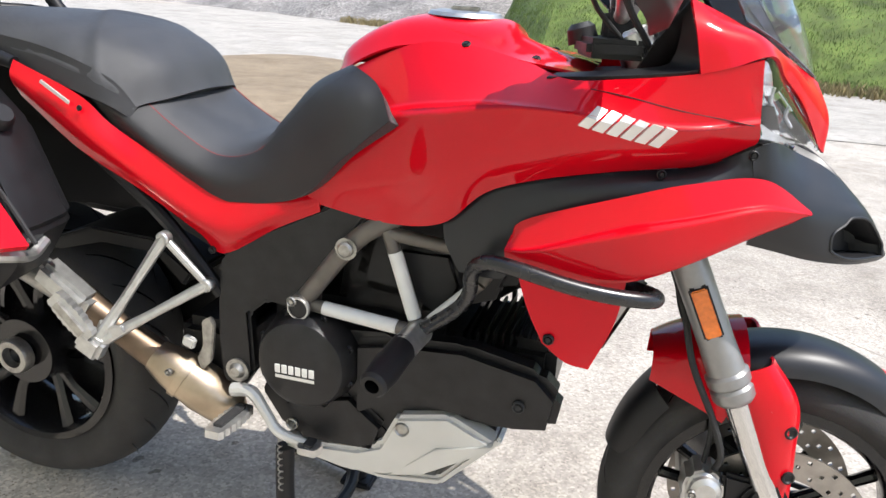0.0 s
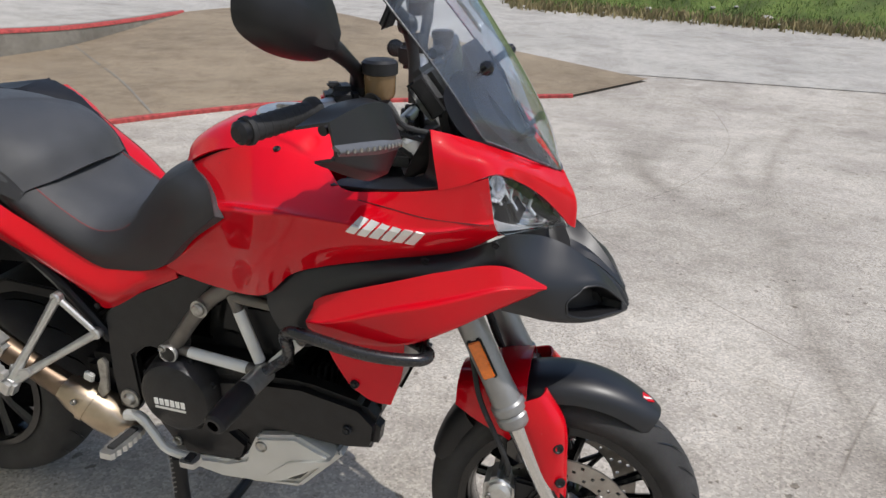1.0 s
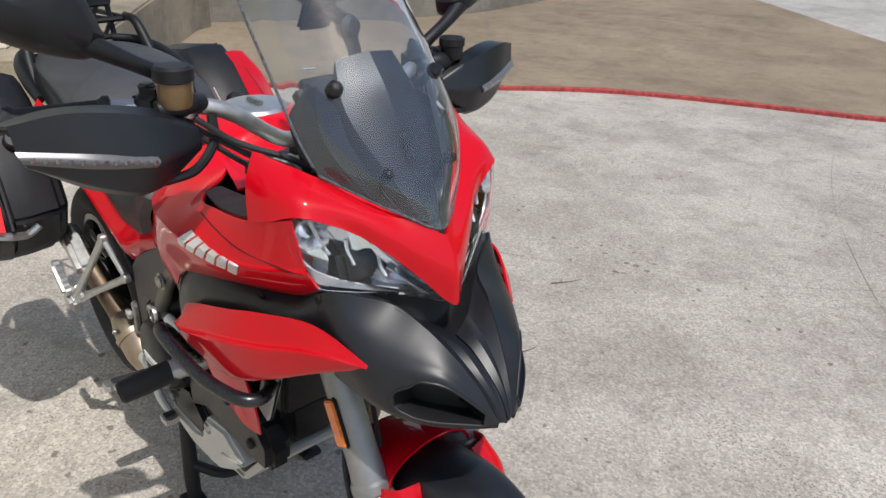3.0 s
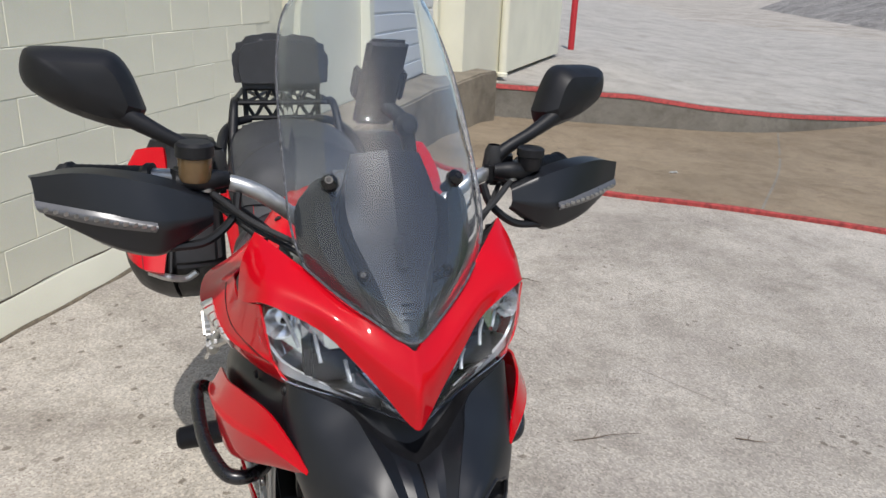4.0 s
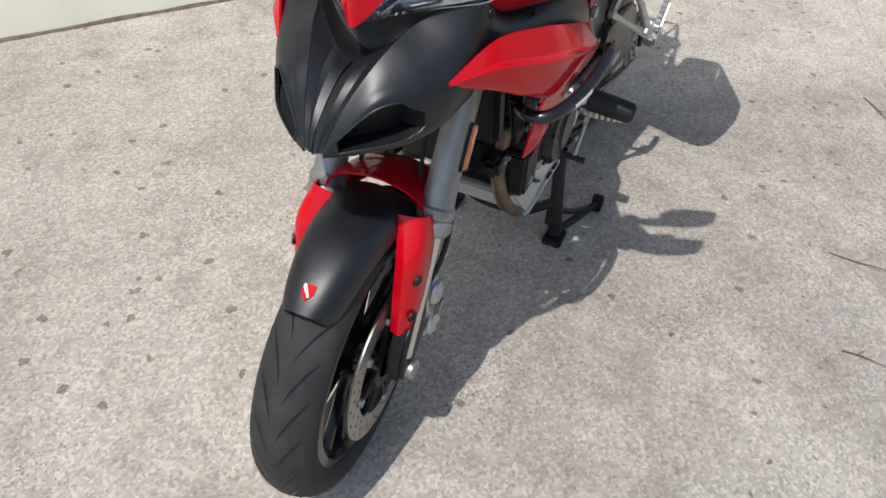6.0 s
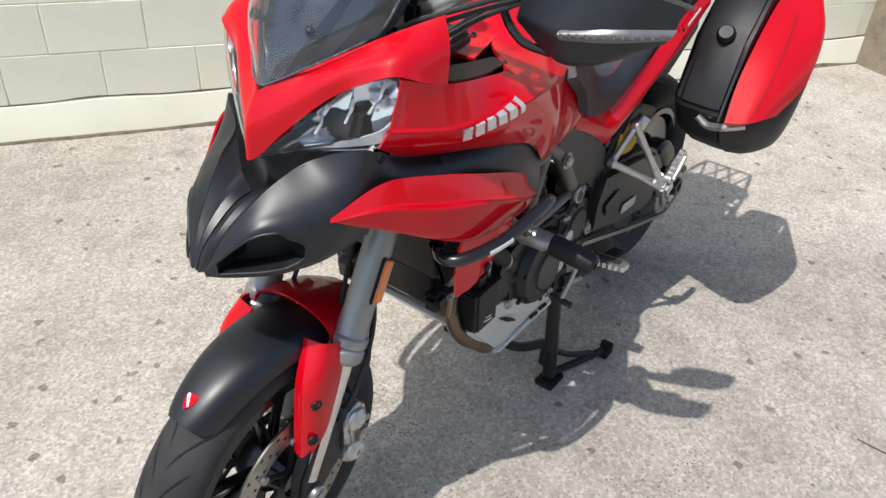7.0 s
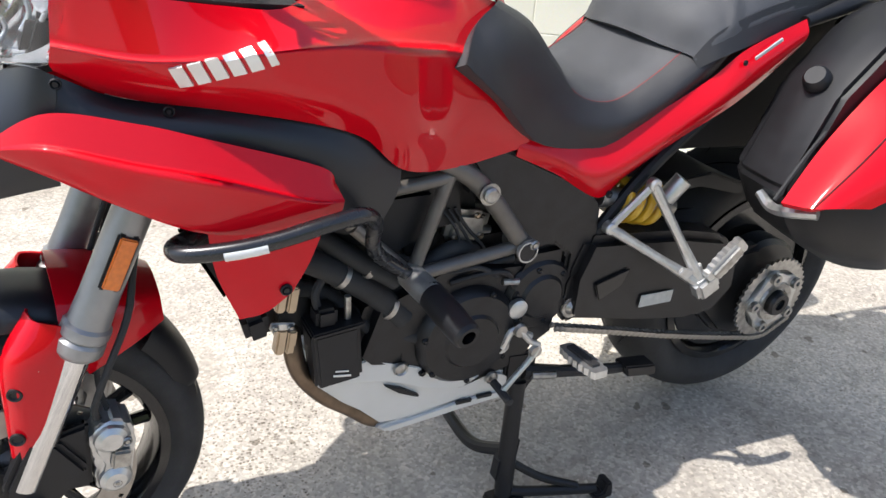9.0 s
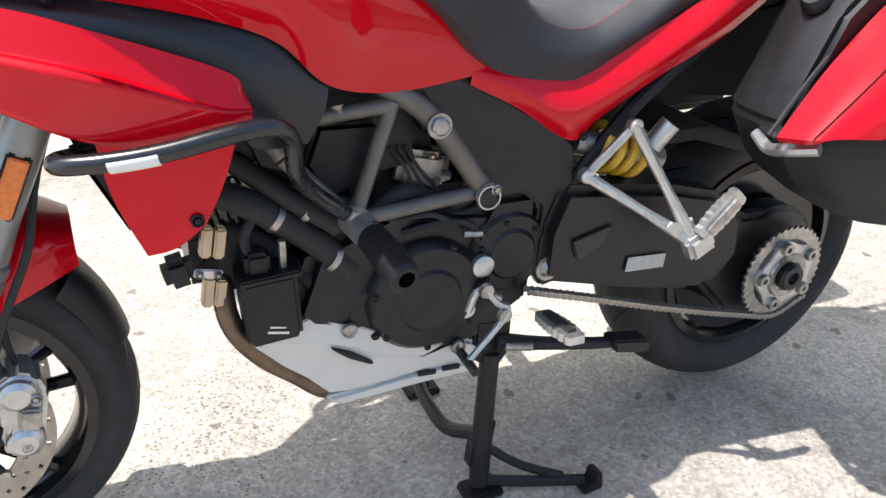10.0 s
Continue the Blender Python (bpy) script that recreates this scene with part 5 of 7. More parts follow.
def build_fork(s):
    top = Vector((1.255, 0.105 * s, 0.905))
    fork = part("fork_leg", lathe([(0, 0), (0.027, 0), (0.027, 0.05), (0.028, 0.30), (0.030, 0.345), (0.0345, 0.35), (0.0345, 0.365), (0.031, 0.37), (0.0345, 0.375), (0.0345, 0.39), (0.032, 0.395), (0.028, 0.40), (0, 0.40)], top, DOWN, 28), FORKGREY, bike, "grey upside-down fork tube")
    low = top + DOWN * 0.40
    part("stanchion", tube([tuple(low - DOWN * 0.02), tuple(low + DOWN * 0.24)], 0.022, 20), CHROME, fork, "bright fork stanchion")
    foot = low + DOWN * 0.245
    shoe = bmesh.new()
    prism([(1.475, 0.40), (1.515, 0.42), (1.560, 0.335), (1.565, 0.285), (1.535, 0.262), (1.50, 0.275), (1.44, 0.33)], 0.088 * s, 0.122 * s, 0.008, bm=shoe)
    part("fork_foot", shoe, BLACK, fork, "black axle clamp")
    part("axle_end", lathe([(0, 0.018), (0.008, 0.018), (0.010, 0.008), (0.017, 0.018), (0.020, 0.014), (0.020, 0)], (FRONT[0], 0.12 * s, FRONT[2]), (0, s, 0), 20), STEEL, fork)
    r = top + DOWN * 0.235
    side_turn = (0, math.degrees(math.atan2(0.43, 0.90)) * -1, 0)
    refl = part("reflector", rbox((r.x, 0.131 * s, r.z), (0.030, 0.008, 0.088), 0.003, side_turn), BLACK, fork, "black reflector holder")
    part("amber_reflector", rbox((r.x, 0.136 * s, r.z), (0.024, 0.006, 0.080), 0.002, side_turn), AMBER, refl, "amber side reflector")
    # red fork guard with two black fixings
    guard = [
        [(1.400, 0.072, 0.580), (1.435, 0.085, 0.520), (1.468, 0.098, 0.45), (1.500, 0.100, 0.376)],
        [(1.425, 0.110, 0.592), (1.458, 0.122, 0.535), (1.488, 0.124, 0.455), (1.508, 0.120, 0.373)],
        [(1.475, 0.105, 0.612), (1.508, 0.122, 0.555), (1.52, 0.122, 0.47), (1.530, 0.118, 0.378)],
        [(1.487, 0.080, 0.615), (1.530, 0.102, 0.555), (1.540, 0.104, 0.47), (1.546, 0.102, 0.385)],
        [(1.487, 0.062, 0.612), (1.530, 0.080, 0.552), (1.540, 0.082, 0.47), (1.545, 0.084, 0.39)],
    ]
    guard = [[(x - 0.009, y * 0.99, z - 0.004) for x, y, z in r] for r in guard]
    g = part("fork_guard", shell(surface(flip(guard, s), 26, 22), 0.004, (1.46, 0.07 * s, 0.48)), RED, bike, "glossy red fork guard")
    part("guard_label", rbox((1.462, 0.1195 * s, 0.543), (0.036, 0.002, 0.007), 0.0006, (0, 12, 13 * s)), STEEL, g, "thin pale line of print")
    for x, z in ((1.5135, 0.508), (1.524, 0.428)):
        part("guard_bolt", lathe([(0, 0.0), (0.006, 0.0), (0.008, 0.0025), (0.0105, 0.002), (0.011, -0.002)], (x, 0.1195 * s, z), (0.3, s, 0), 14), BLACK, g)


sides(build_fork)


def arc_panel(a0, a1, r0, r1, half0, half1, drop, mat, name, label, r_mid=None, lift=0.0):
    """A curved mudguard blade round the front axle, between two angles in degrees."""
    nu, nv = 28, 17
    g = np.zeros((nu, nv, 3))
    for i, f in enumerate(np.linspace(0, 1, nu)):
        a = math.radians(a0 + (a1 - a0) * f)
        r = r0 + (r1 - r0) * f + lift * math.sin(math.pi * f)
        half = half0 + (half1 - half0) * f
        if half0 < half1 * 0.8 or half1 < half0 * 0.8:
            half = min(half0, half1) + (max(half0, half1) - min(half0, half1)) * math.sin(math.pi / 2 * (f if half1 > half0 else 1 - f)) ** 0.6
        for j, t in enumerate(np.linspace(-1, 1, nv)):
            rr = r - drop * abs(t) ** 2.6
            g[i, j] = (FRONT[0] + rr * math.cos(a), half * math.sin(t * 1.45) / math.sin(1.45), FRONT[2] + rr * math.sin(a))
    return part(name, shell(g, 0.004, FRONT), mat, bike, label)


guard_top = arc_panel(56, 111, 0.318, 0.332, 0.040, 0.074, 0.045, SATIN, "front_mudguard", "dark satin front mudguard blade", lift=0.008)
ARCH = [
    [(1.440, 0, 0.640), (1.395, 0, 0.630), (1.345, 0, 0.614), (1.296, 0, 0.592)],
    [(1.440, 0.072, 0.622), (1.390, 0.074, 0.612), (1.340, 0.068, 0.600), (1.297, 0.050, 0.582)],
    [(1.440, 0.100, 0.575), (1.390, 0.100, 0.568), (1.340, 0.088, 0.562), (1.297, 0.062, 0.555)],
    [(1.415, 0.098, 0.495), (1.380, 0.098, 0.513), (1.335, 0.085, 0.528), (1.296, 0.060, 0.535)],
]
part("mudguard_arch", shell(surface(mirrored(ARCH), 22, 33), 0.004, FRONT), RED, bike, "red arch behind the mudguard blade")
arc_panel(134, 162, 0.322, 0.302, 0.062, 0.046, 0.045, BLACK, "mudguard_tail", "black rear mudguard flap")
badge = bmesh.new()
prism([(-0.011, 0.013), (0.011, 0.013), (0.011, -0.002), (0.0, -0.016), (-0.011, -0.002)], -0.001, 0.0015, 0.0006, axis="z", bm=badge)
a = math.radians(62.5)
bmesh.ops.transform(badge, matrix=Matrix.Translation((FRONT[0] + 0.3225 * math.cos(a), 0.0, FRONT[2] + 0.3225 * math.sin(a))) @ pose(0, 0, 0, 0, 90 - 62.5, 0) @ pose(0, 0, 0, 0, 0, 90), verts=badge.verts)
part("shield_badge", badge, RED_DULL, guard_top, "small red shield badge with a pale slash")
slash = bmesh.new()
prism([(-0.010, 0.011), (-0.006, 0.011), (0.0055, -0.008), (0.003, -0.010), (-0.010, 0.006)], 0.001, 0.0024, 0.0, axis="z", bm=slash)
bmesh.ops.transform(slash, matrix=Matrix.Translation((FRONT[0] + 0.3225 * math.cos(a), 0.0, FRONT[2] + 0.3225 * math.sin(a))) @ pose(0, 0, 0, 0, 90 - 62.5, 0) @ pose(0, 0, 0, 0, 0, 90), verts=slash.verts)
part("badge_slash", slash, WHITE, guard_top, "white slash of the badge")

# ---- frame ----
def build_frame(s):
    y = 0.165 * s
    bm = bmesh.new()
    runs = [
        [(0.712, y, 0.620), (0.80, y, 0.735), (0.865, y * 0.98, 0.785), (1.0, 0.13 * s, 0.86), (1.14, 0.06 * s, 0.95)],
    ]
    frame = part("trellis_frame", tube(runs[0], 0.0165, 14, bm=bm), FRAME, bike, "grey-brown painted steel trellis frame")
    for a, b, r in (((0.865, y, 0.770), (0.922, y, 0.600), 0.0115), ((0.72, y, 0.617), (0.93, y, 0.598), 0.0115), ((0.865, y, 0.765), (0.985, y * 0.96, 0.752), 0.0115), ((0.985, y * 0.96, 0.752), (1.12, 0.10 * s, 0.80), 0.0115), ((0.922, y, 0.600), (1.02, y * 0.95, 0.70), 0.0115), ((1.02, y * 0.95, 0.70), (1.12, 0.08 * s, 0.86), 0.0115)):
        part("frame_tube", tube([a, b], r, 12), FRAME, frame)
    part("boss", tube([(0.712, 0.13 * s, 0.618), (0.712, 0.185 * s, 0.618)], 0.020, 20), FRAME, frame)
    part("boss_bore", lathe([(0, 0.002), (0.016, 0.002), (0.019, 0.0)], (0.716, 0.186 * s, 0.612), (0, s, 0), 20), ENGINE, frame)
    part("boss_rim", lathe([(0.0172, 0), (0.0172, 0.0035), (0.0195, 0.0035), (0.0205, 0.001), (0.0205, -0.004)], (0.714, 0.186 * s, 0.615), (0, s, 0), 28), ALU, frame, "bare metal rim of a frame boss")
    part("frame_bolt", bolt((0.703, 0.186 * s, 0.627), (0, s, 0), 0.009, 0.006), STEEL, frame)
    part("frame_bolt", lathe([(0, 0.010), (0.010, 0.010), (0.0135, 0.007), (0.0135, 0.002), (0.019, 0.002), (0.019, 0)], (0.800, 0.183 * s, 0.734), (0, s, 0), 16), STEEL, frame, "large pale frame bolt")
    # white sleeves paint the sun's gleam on the right-hand tubes
    if s < 0:
        for a, b in (((0.752, y * 1.005, 0.6145), (0.885, y * 1.005, 0.6025)), ((0.878, y * 1.005, 0.735), (0.915, y * 1.005, 0.625)), ((0.945, y * 1.0, 0.6235), (1.005, y * 0.97, 0.684))):
            part("pale_sleeve", tube([a, b], 0.0122, 12), WHITE, frame, "white sleeve painting the sunlit stretch of a frame tube")
    # side casting down to the swingarm pivot
    cast = [(0.84, 0.80), (0.775, 0.805), (0.60, 0.715), (0.548, 0.665), (0.538, 0.52), (0.545, 0.43), (0.585, 0.42), (0.61, 0.46), (0.605, 0.575), (0.64, 0.605), (0.69, 0.60), (0.73, 0.66), (0.79, 0.735)]
    plate = part("side_casting", prism(cast, 0.135 * s, 0.163 * s, 0.006), ENGINE, bike, "black cast frame plate")
    part("pivot_bolt", lathe([(0, 0.012), (0.009, 0.012), (0.012, 0.009), (0.016, 0.004), (0.023, 0.004), (0.024, 0)], (0.578, 0.163 * s, 0.459), (0, s, 0), 18), STEEL, plate)


sides(build_frame)

# ---- engine ----
engine = part("engine", rbox((0.80, 0, 0.475), (0.36, 0.24, 0.26), 0.03), ENGINE, bike, "black twin-cylinder engine")
part("crankcase", prism([(0.60, 0.42), (0.66, 0.33), (0.80, 0.30), (0.95, 0.36), (1.02, 0.44), (0.98, 0.55), (0.86, 0.60), (0.66, 0.58)], -0.15, 0.15, 0.02), ENGINE, engine)
cylinder = part("front_cylinder", rbox((1.05, 0, 0.52), (0.15, 0.17, 0.11), 0.02, (0, 6, 0)), ENGINE, engine, "finned front cylinder")
for k in range(9):
    part("fin", rbox((0.985 + k * 0.015, 0, 0.52 + k * 0.002), (0.006, 0.178, 0.116), 0.002, (0, 6, 0), None, 1), ENGINE, cylinder)
part("cylinder_head", rbox((1.102, 0, 0.53), (0.09, 0.22, 0.11), 0.02), ENGINE, engine)
part("rear_cylinder", prism([(0.74, 0.58), (0.92, 0.58), (0.96, 0.80), (0.78, 0.84)], -0.10, 0.10, 0.02), ENGINE, engine)
part("airbox", prism([(0.78, 0.64), (0.95, 0.62), (1.06, 0.66), (1.12, 0.80), (1.0, 0.84), (0.82, 0.80)], -0.125, 0.125, 0.025), BLACK, engine)
for s in (1, -1):
    part("belt_cover", prism([(0.955, 0.62), (0.88, 0.655), (0.875, 0.735), (0.965, 0.735), (0.985, 0.68)], 0.128 * s, 0.142 * s, 0.008), BLACK, engine, "black moulded belt cover")
# right side: clutch cover, belt cover, lower belly
clutch = part("clutch_cover", lathe([(0, 0.058), (0.068, 0.056), (0.079, 0.050), (0.085, 0.038), (0.089, 0.02), (0.093, 0.0)], (0.722, -0.15, 0.514), (0, -1, 0), 48), ENGINE, engine, "round black clutch cover")
for k in range(8):
    a = k * math.pi / 4 + 0.4
    part("cover_bolt", bolt((0.722 + 0.088 * math.cos(a), -0.172, 0.514 + 0.088 * math.sin(a)), (0, -1, 0), 0.007, 0.006), ENGINE, clutch)
for k in range(6):
    part("letter_bar", rbox((0.6835 + k * 0.0128, -0.2085, 0.5065), (0.0100, 0.002, 0.0165), 0.0008), WHITE, clutch, "white letter-sized bar")
part("small_print_bar", rbox((0.716, -0.2085, 0.492), (0.074, 0.002, 0.006), 0.0006), LETTER, clutch, "thin line of pale print")
part("engine_side", prism([(0.80, 0.56), (0.87, 0.575), (1.0, 0.585), (1.13, 0.56), (1.17, 0.52), (1.16, 0.455), (1.075, 0.44), (0.90, 0.45), (0.80, 0.40)], -0.165, -0.11, 0.014), ENGINE, engine, "black side engine cover")
part("belly_cover", prism([(0.66, 0.42), (0.80, 0.455), (0.87, 0.40), (0.85, 0.34), (0.70, 0.335)], -0.165, -0.11, 0.012), ENGINE, engine)
part("cover_plug", bolt((1.10, -0.166, 0.497), (0, -1, 0), 0.011, 0.006), RUBBER, engine)
part("cover_plug", bolt((0.688, -0.166, 0.372), (0, -1, 0), 0.012, 0.006), STEEL, engine)
# left side: alternator and sprocket covers
alt = part("alternator_cover", lathe([(0, 0.052), (0.05, 0.052), (0.055, 0.046), (0.088, 0.042), (0.098, 0.030), (0.104, 0.0)], (0.800, 0.13, 0.445), (0, 1, 0), 48), ENGINE, engine, "round black alternator cover")
for k in range(7):
    a = k * 0.9 + 0.2
    part("cover_bolt", bolt((0.800 + 0.092 * math.cos(a), 0.168, 0.445 + 0.092 * math.sin(a)), (0, 1, 0), 0.006, 0.005), ENGINE, alt)
part("sprocket_cover", prism([(0.60, 0.60), (0.69, 0.60), (0.72, 0.54), (0.705, 0.42), (0.65, 0.37), (0.60, 0.40)], 0.12, 0.155, 0.014), ENGINE, engine, "black front sprocket cover")
part("sprocket_disc", lathe([(0, 0.018), (0.040, 0.018), (0.046, 0.012), (0.066, 0.010), (0.074, 0.0), (0.074, -0.02)], (0.652, 0.152, 0.498), (0, 1, 0), 40), ENGINE, engine, "round black sprocket cover")
for k in range(6):
    a = k * math.pi / 3 + 0.3
    part("cover_bolt", bolt((0.652 + 0.058 * math.cos(a), 0.161, 0.498 + 0.058 * math.sin(a)), (0, 1, 0), 0.0055, 0.005), ENGINE, engine)
part("starter_motor", tube([(0.775, 0.11, 0.553), (0.700, 0.12, 0.570)], 0.020, 18), ENGINE, engine, "black starter motor")
part("hose_joint", tube([(0.715, 0.135, 0.535), (0.625, 0.140, 0.550)], 0.017, 16), ENGINE, engine)
part("throttle_body", rbox((0.785, 0.085, 0.640), (0.09, 0.04, 0.07), 0.012, (0, -10, 0)), STEEL, engine, "dull grey throttle body")
part("injector_rail", tube([(0.745, 0.105, 0.625), (0.825, 0.108, 0.645)], 0.008, 10), ALU, engine)
part("wire_loom", tube([(0.93, 0.13, 0.62), (0.86, 0.15, 0.585), (0.80, 0.165, 0.59), (0.755, 0.165, 0.565)], 0.005, 8), RUBBER, engine)
for k, (x, z) in enumerate(((0.735, 0.43), (0.75, 0.375), (0.815, 0.355), (0.885, 0.385), (0.89, 0.46))):
    part("case_bolt", bolt((x, 0.150, z), (0, 1, 0), 0.007, 0.010), ENGINE, engine)
part("case_rib", prism([(0.72, 0.40), (0.78, 0.345), (0.85, 0.34), (0.93, 0.40), (0.93, 0.45), (0.90, 0.40), (0.84, 0.362), (0.79, 0.365), (0.74, 0.41)], 0.13, 0.152, 0.005), ENGINE, engine)
part("shift_boss", lathe([(0, 0.014), (0.012, 0.014), (0.019, 0.010), (0.0195, 0)], (0.708, 0.166, 0.489), (0, 1, 0), 20), ALU, engine, "pale round shift shaft cover")
part("oil_line", tube([(0.84, 0.15, 0.56), (0.78, 0.165, 0.575), (0.735, 0.165, 0.565), (0.715, 0.16, 0.53)], 0.006, 8), BLACK, engine)
part("banjo", tube([(0.745, 0.168, 0.551), (0.712, 0.168, 0.546)], 0.006, 8), STEEL, engine)
for pts, r in (([(1.10, 0.09, 0.70), (1.02, 0.13, 0.64), (0.94, 0.15, 0.585)], 0.016), ([(1.10, 0.11, 0.64), (1.059, 0.13, 0.625), (0.972, 0.135, 0.558), (0.921, 0.14, 0.502)], 0.021), ([(1.10, 0.10, 0.58), (1.04, 0.10, 0.55), (0.975, 0.125, 0.485), (0.893, 0.14, 0.457)], 0.015), ([(0.90, 0.13, 0.58), (0.84, 0.14, 0.62), (0.78, 0.12, 0.60)], 0.014)):
    part("coolant_hose", tube(pts, r, 12), RUBBER, engine, "black coolant hose")
radiator = part("radiator", rbox((1.165, 0, 0.685), (0.045, 0.25, 0.22), 0.012, (0, 12, 0)), BLACK, bike, "black radiator behind the wheel")
canister = part("canister", rbox((1.047, 0.142, 0.472), (0.082, 0.060, 0.112), 0.008, (0, 4, 0), segs=3), BLACK, bike, "black charcoal canister box")
part("canister_print", rbox((1.042, 0.1728, 0.437), (0.032, 0.0015, 0.004), 0.0005, (0, -12, 0)), LETTER, canister, "thin line of pale print")
part("canister_print", rbox((1.042, 0.1728, 0.446), (0.024, 0.0015, 0.003), 0.0005, (0, -12, 0)), LETTER, canister)
part("canister_rim", rbox((1.047, 0.142, 0.527), (0.088, 0.066, 0.010), 0.003, (0, 4, 0)), BLACK, canister)
part("canister_neck", rbox((1.062, 0.142, 0.545), (0.036, 0.04, 0.035), 0.006), BLACK, canister)
part("canister_hose", tube([(1.07, 0.14, 0.55), (1.075, 0.14, 0.585), (1.05, 0.13, 0.62)], 0.007, 8), RUBBER, canister)
part("canister_valve", tube([(1.025, 0.15, 0.53), (1.025, 0.15, 0.575)], 0.006, 8), STEEL, canister)
horn = part("solenoid", rbox((1.167, 0.120, 0.537), (0.042, 0.04, 0.046), 0.010, (0, 12, 0)), BLACK, bike, "small black box under the fairing")
part("bracket", rbox((1.128, 0.133, 0.531), (0.040, 0.005, 0.014), 0.002, (0, -12, 0)), ALU, horn)
for x, z, h in ((1.126, 0.577, 0.046), (1.108, 0.573, 0.046), (1.130, 0.498, 0.048), (1.113, 0.494, 0.044)):
    part("regulator_fin", rbox((x, 0.122, z), (0.0155, 0.022, h), 0.003, (0, -10, 0)), BRONZE, horn, "brown tinted metal block")
for x in (1.115, 1.140):
    part("bracket_bolt", bolt((x, 0.136, 0.531 + (x - 1.128) * 0.2), (0, 1, 0), 0.006, 0.005), STEEL, horn)

# belly pan, exhaust
for s in (1, -1):
    y0, y1 = 0.125 * s, 0.150 * s
    if s > 0:
        outline = [(0.65, 0.292), (0.705, 0.333), (0.822, 0.353), (0.90, 0.402), (0.985, 0.436), (1.08, 0.407), (0.965, 0.283), (0.852, 0.268)]
    else:
        outline = [(0.668, 0.346), (0.735, 0.343), (0.815, 0.350), (0.858, 0.368), (0.889, 0.434), (0.984, 0.455), (1.068, 0.417), (1.029, 0.384), (0.944, 0.328), (0.874, 0.307), (0.796, 0.299), (0.715, 0.313)]
        y1 = -0.173
    pan = part("belly_pan", prism(outline, y0, y1, 0.008), PANSILVER, bike, "silver painted belly pan side")
    slot = [(0.958, 0.378), (0.925, 0.363), (0.888, 0.336), (0.893, 0.334), (0.93, 0.354)]
    if s > 0:
        part("pan_slot", prism(slot, 0.147, 0.1592, 0.001), BLACK, pan)
    else:
        keel = prism([(0.876, 0.309), (0.965, 0.388), (1.064, 0.416), (1.029, 0.386), (0.944, 0.330)], -0.165, -0.1775, 0.001)
        for v in keel.verts:
            v.co.y += max(0.0, 0.36 - v.co.z) * 0.12
        part("pan_keel", keel, PANSILVER, pan)
    # the upper flange leans in above a crease
    flange = prism([(1.076, 0.4085), (0.986, 0.437), (0.901, 0.403), (0.823, 0.354), (0.762, 0.343), (0.80, 0.327), (0.872, 0.345), (0.93, 0.377), (0.975, 0.392)], 0.146, 0.158, 0.002)
    for v in flange.verts:
        v.co.y = (v.co.y - max(0.0, v.co.z - 0.385) * 0.20) * s
    if s > 0:
        part("pan_flange", flange, PANSILVER, pan)
    else:
        flange.free()
    for x, z in (((0.927, 0.405), (0.735, 0.330)) if s > 0 else ((0.902, 0.412),)):
        part("pan_bolt", lathe([(0, 0.004), (0.006, 0.004), (0.010, 0.002), (0.0125, 0.005), (0.014, 0)], (x, (0.1545 if s > 0 else 0.172) * s, z), (0, s, 0), 18), STEEL, pan)
for s in (1,):
    lip = part("pan_lip", prism([(0.972, 0.284), (0.90, 0.287), (0.78, 0.296), (0.70, 0.292), (0.70, 0.270), (0.80, 0.268), (0.945, 0.262)], 0.128 * s, 0.156 * s, 0.006), PANSILVER, bike, "silver lower lip of the belly pan")
    for x in (0.745, 0.79):
        part("lip_slot", prism([(x - 0.016, 0.2905), (x + 0.016, 0.2925), (x + 0.018, 0.2865), (x - 0.014, 0.2845)], 0.150 * s, 0.1572 * s, 0.0), BLACK, lip)
part("belly_floor", prism([(0.65, 0.292), (0.85, 0.268), (0.965, 0.283), (1.075, 0.40), (1.06, 0.41), (0.96, 0.30), (0.85, 0.285), (0.66, 0.31)], -0.135, 0.135, 0.006), PANSILVER, bike)
exhaust = part("exhaust_pipe", tube([(1.10, 0.06, 0.54), (1.108, 0.11, 0.49), (1.100, 0.125, 0.43), (1.062, 0.128, 0.372), (1.01, 0.128, 0.325), (0.958, 0.128, 0.282), (0.90, 0.10, 0.275)], 0.0165, 14), PIPE, bike, "brown heat-stained exhaust header")
can = part("muffler", tube([(0.562, -0.140, 0.345), (0.540, -0.148, 0.370), (0.500, -0.158, 0.402), (0.445, -0.166, 0.437), (0.408, -0.168, 0.458)], [0.022, 0.042, 0.047, 0.041, 0.031], 28, 24), BRONZE, bike, "short heat-tinted steel muffler")
part("muffler_band", tube([(0.470, -0.163, 0.422), (0.458, -0.165, 0.430)], 0.0465, 28), BRONZE, can)
part("muffler_end", tube([(0.415, -0.168, 0.455), (0.33, -0.178, 0.512), (0.24, -0.19, 0.575)], [0.030, 0.027, 0.031], 20), PIPE, can, "brown-tinted muffler sleeve")
part("band_screw", bolt((0.462, -0.205, 0.452), (0, -1, 0.3), 0.007, 0.008), STEEL, can)
part("muffler_shield", rbox((0.25, -0.20, 0.585), (0.12, 0.05, 0.05), 0.012, (0, 35, 0)), ALU, can, "silver muffler end cap")
part("tail_pipe", tube([(0.24, -0.19, 0.575), (0.16, -0.20, 0.62)], 0.03, 16), STEEL, can)
part("muffler_bracket", prism([(0.512, 0.548), (0.530, 0.560), (0.538, 0.545), (0.528, 0.470), (0.505, 0.445), (0.498, 0.470), (0.512, 0.500)], -0.172, -0.162, 0.002), STEEL, can)
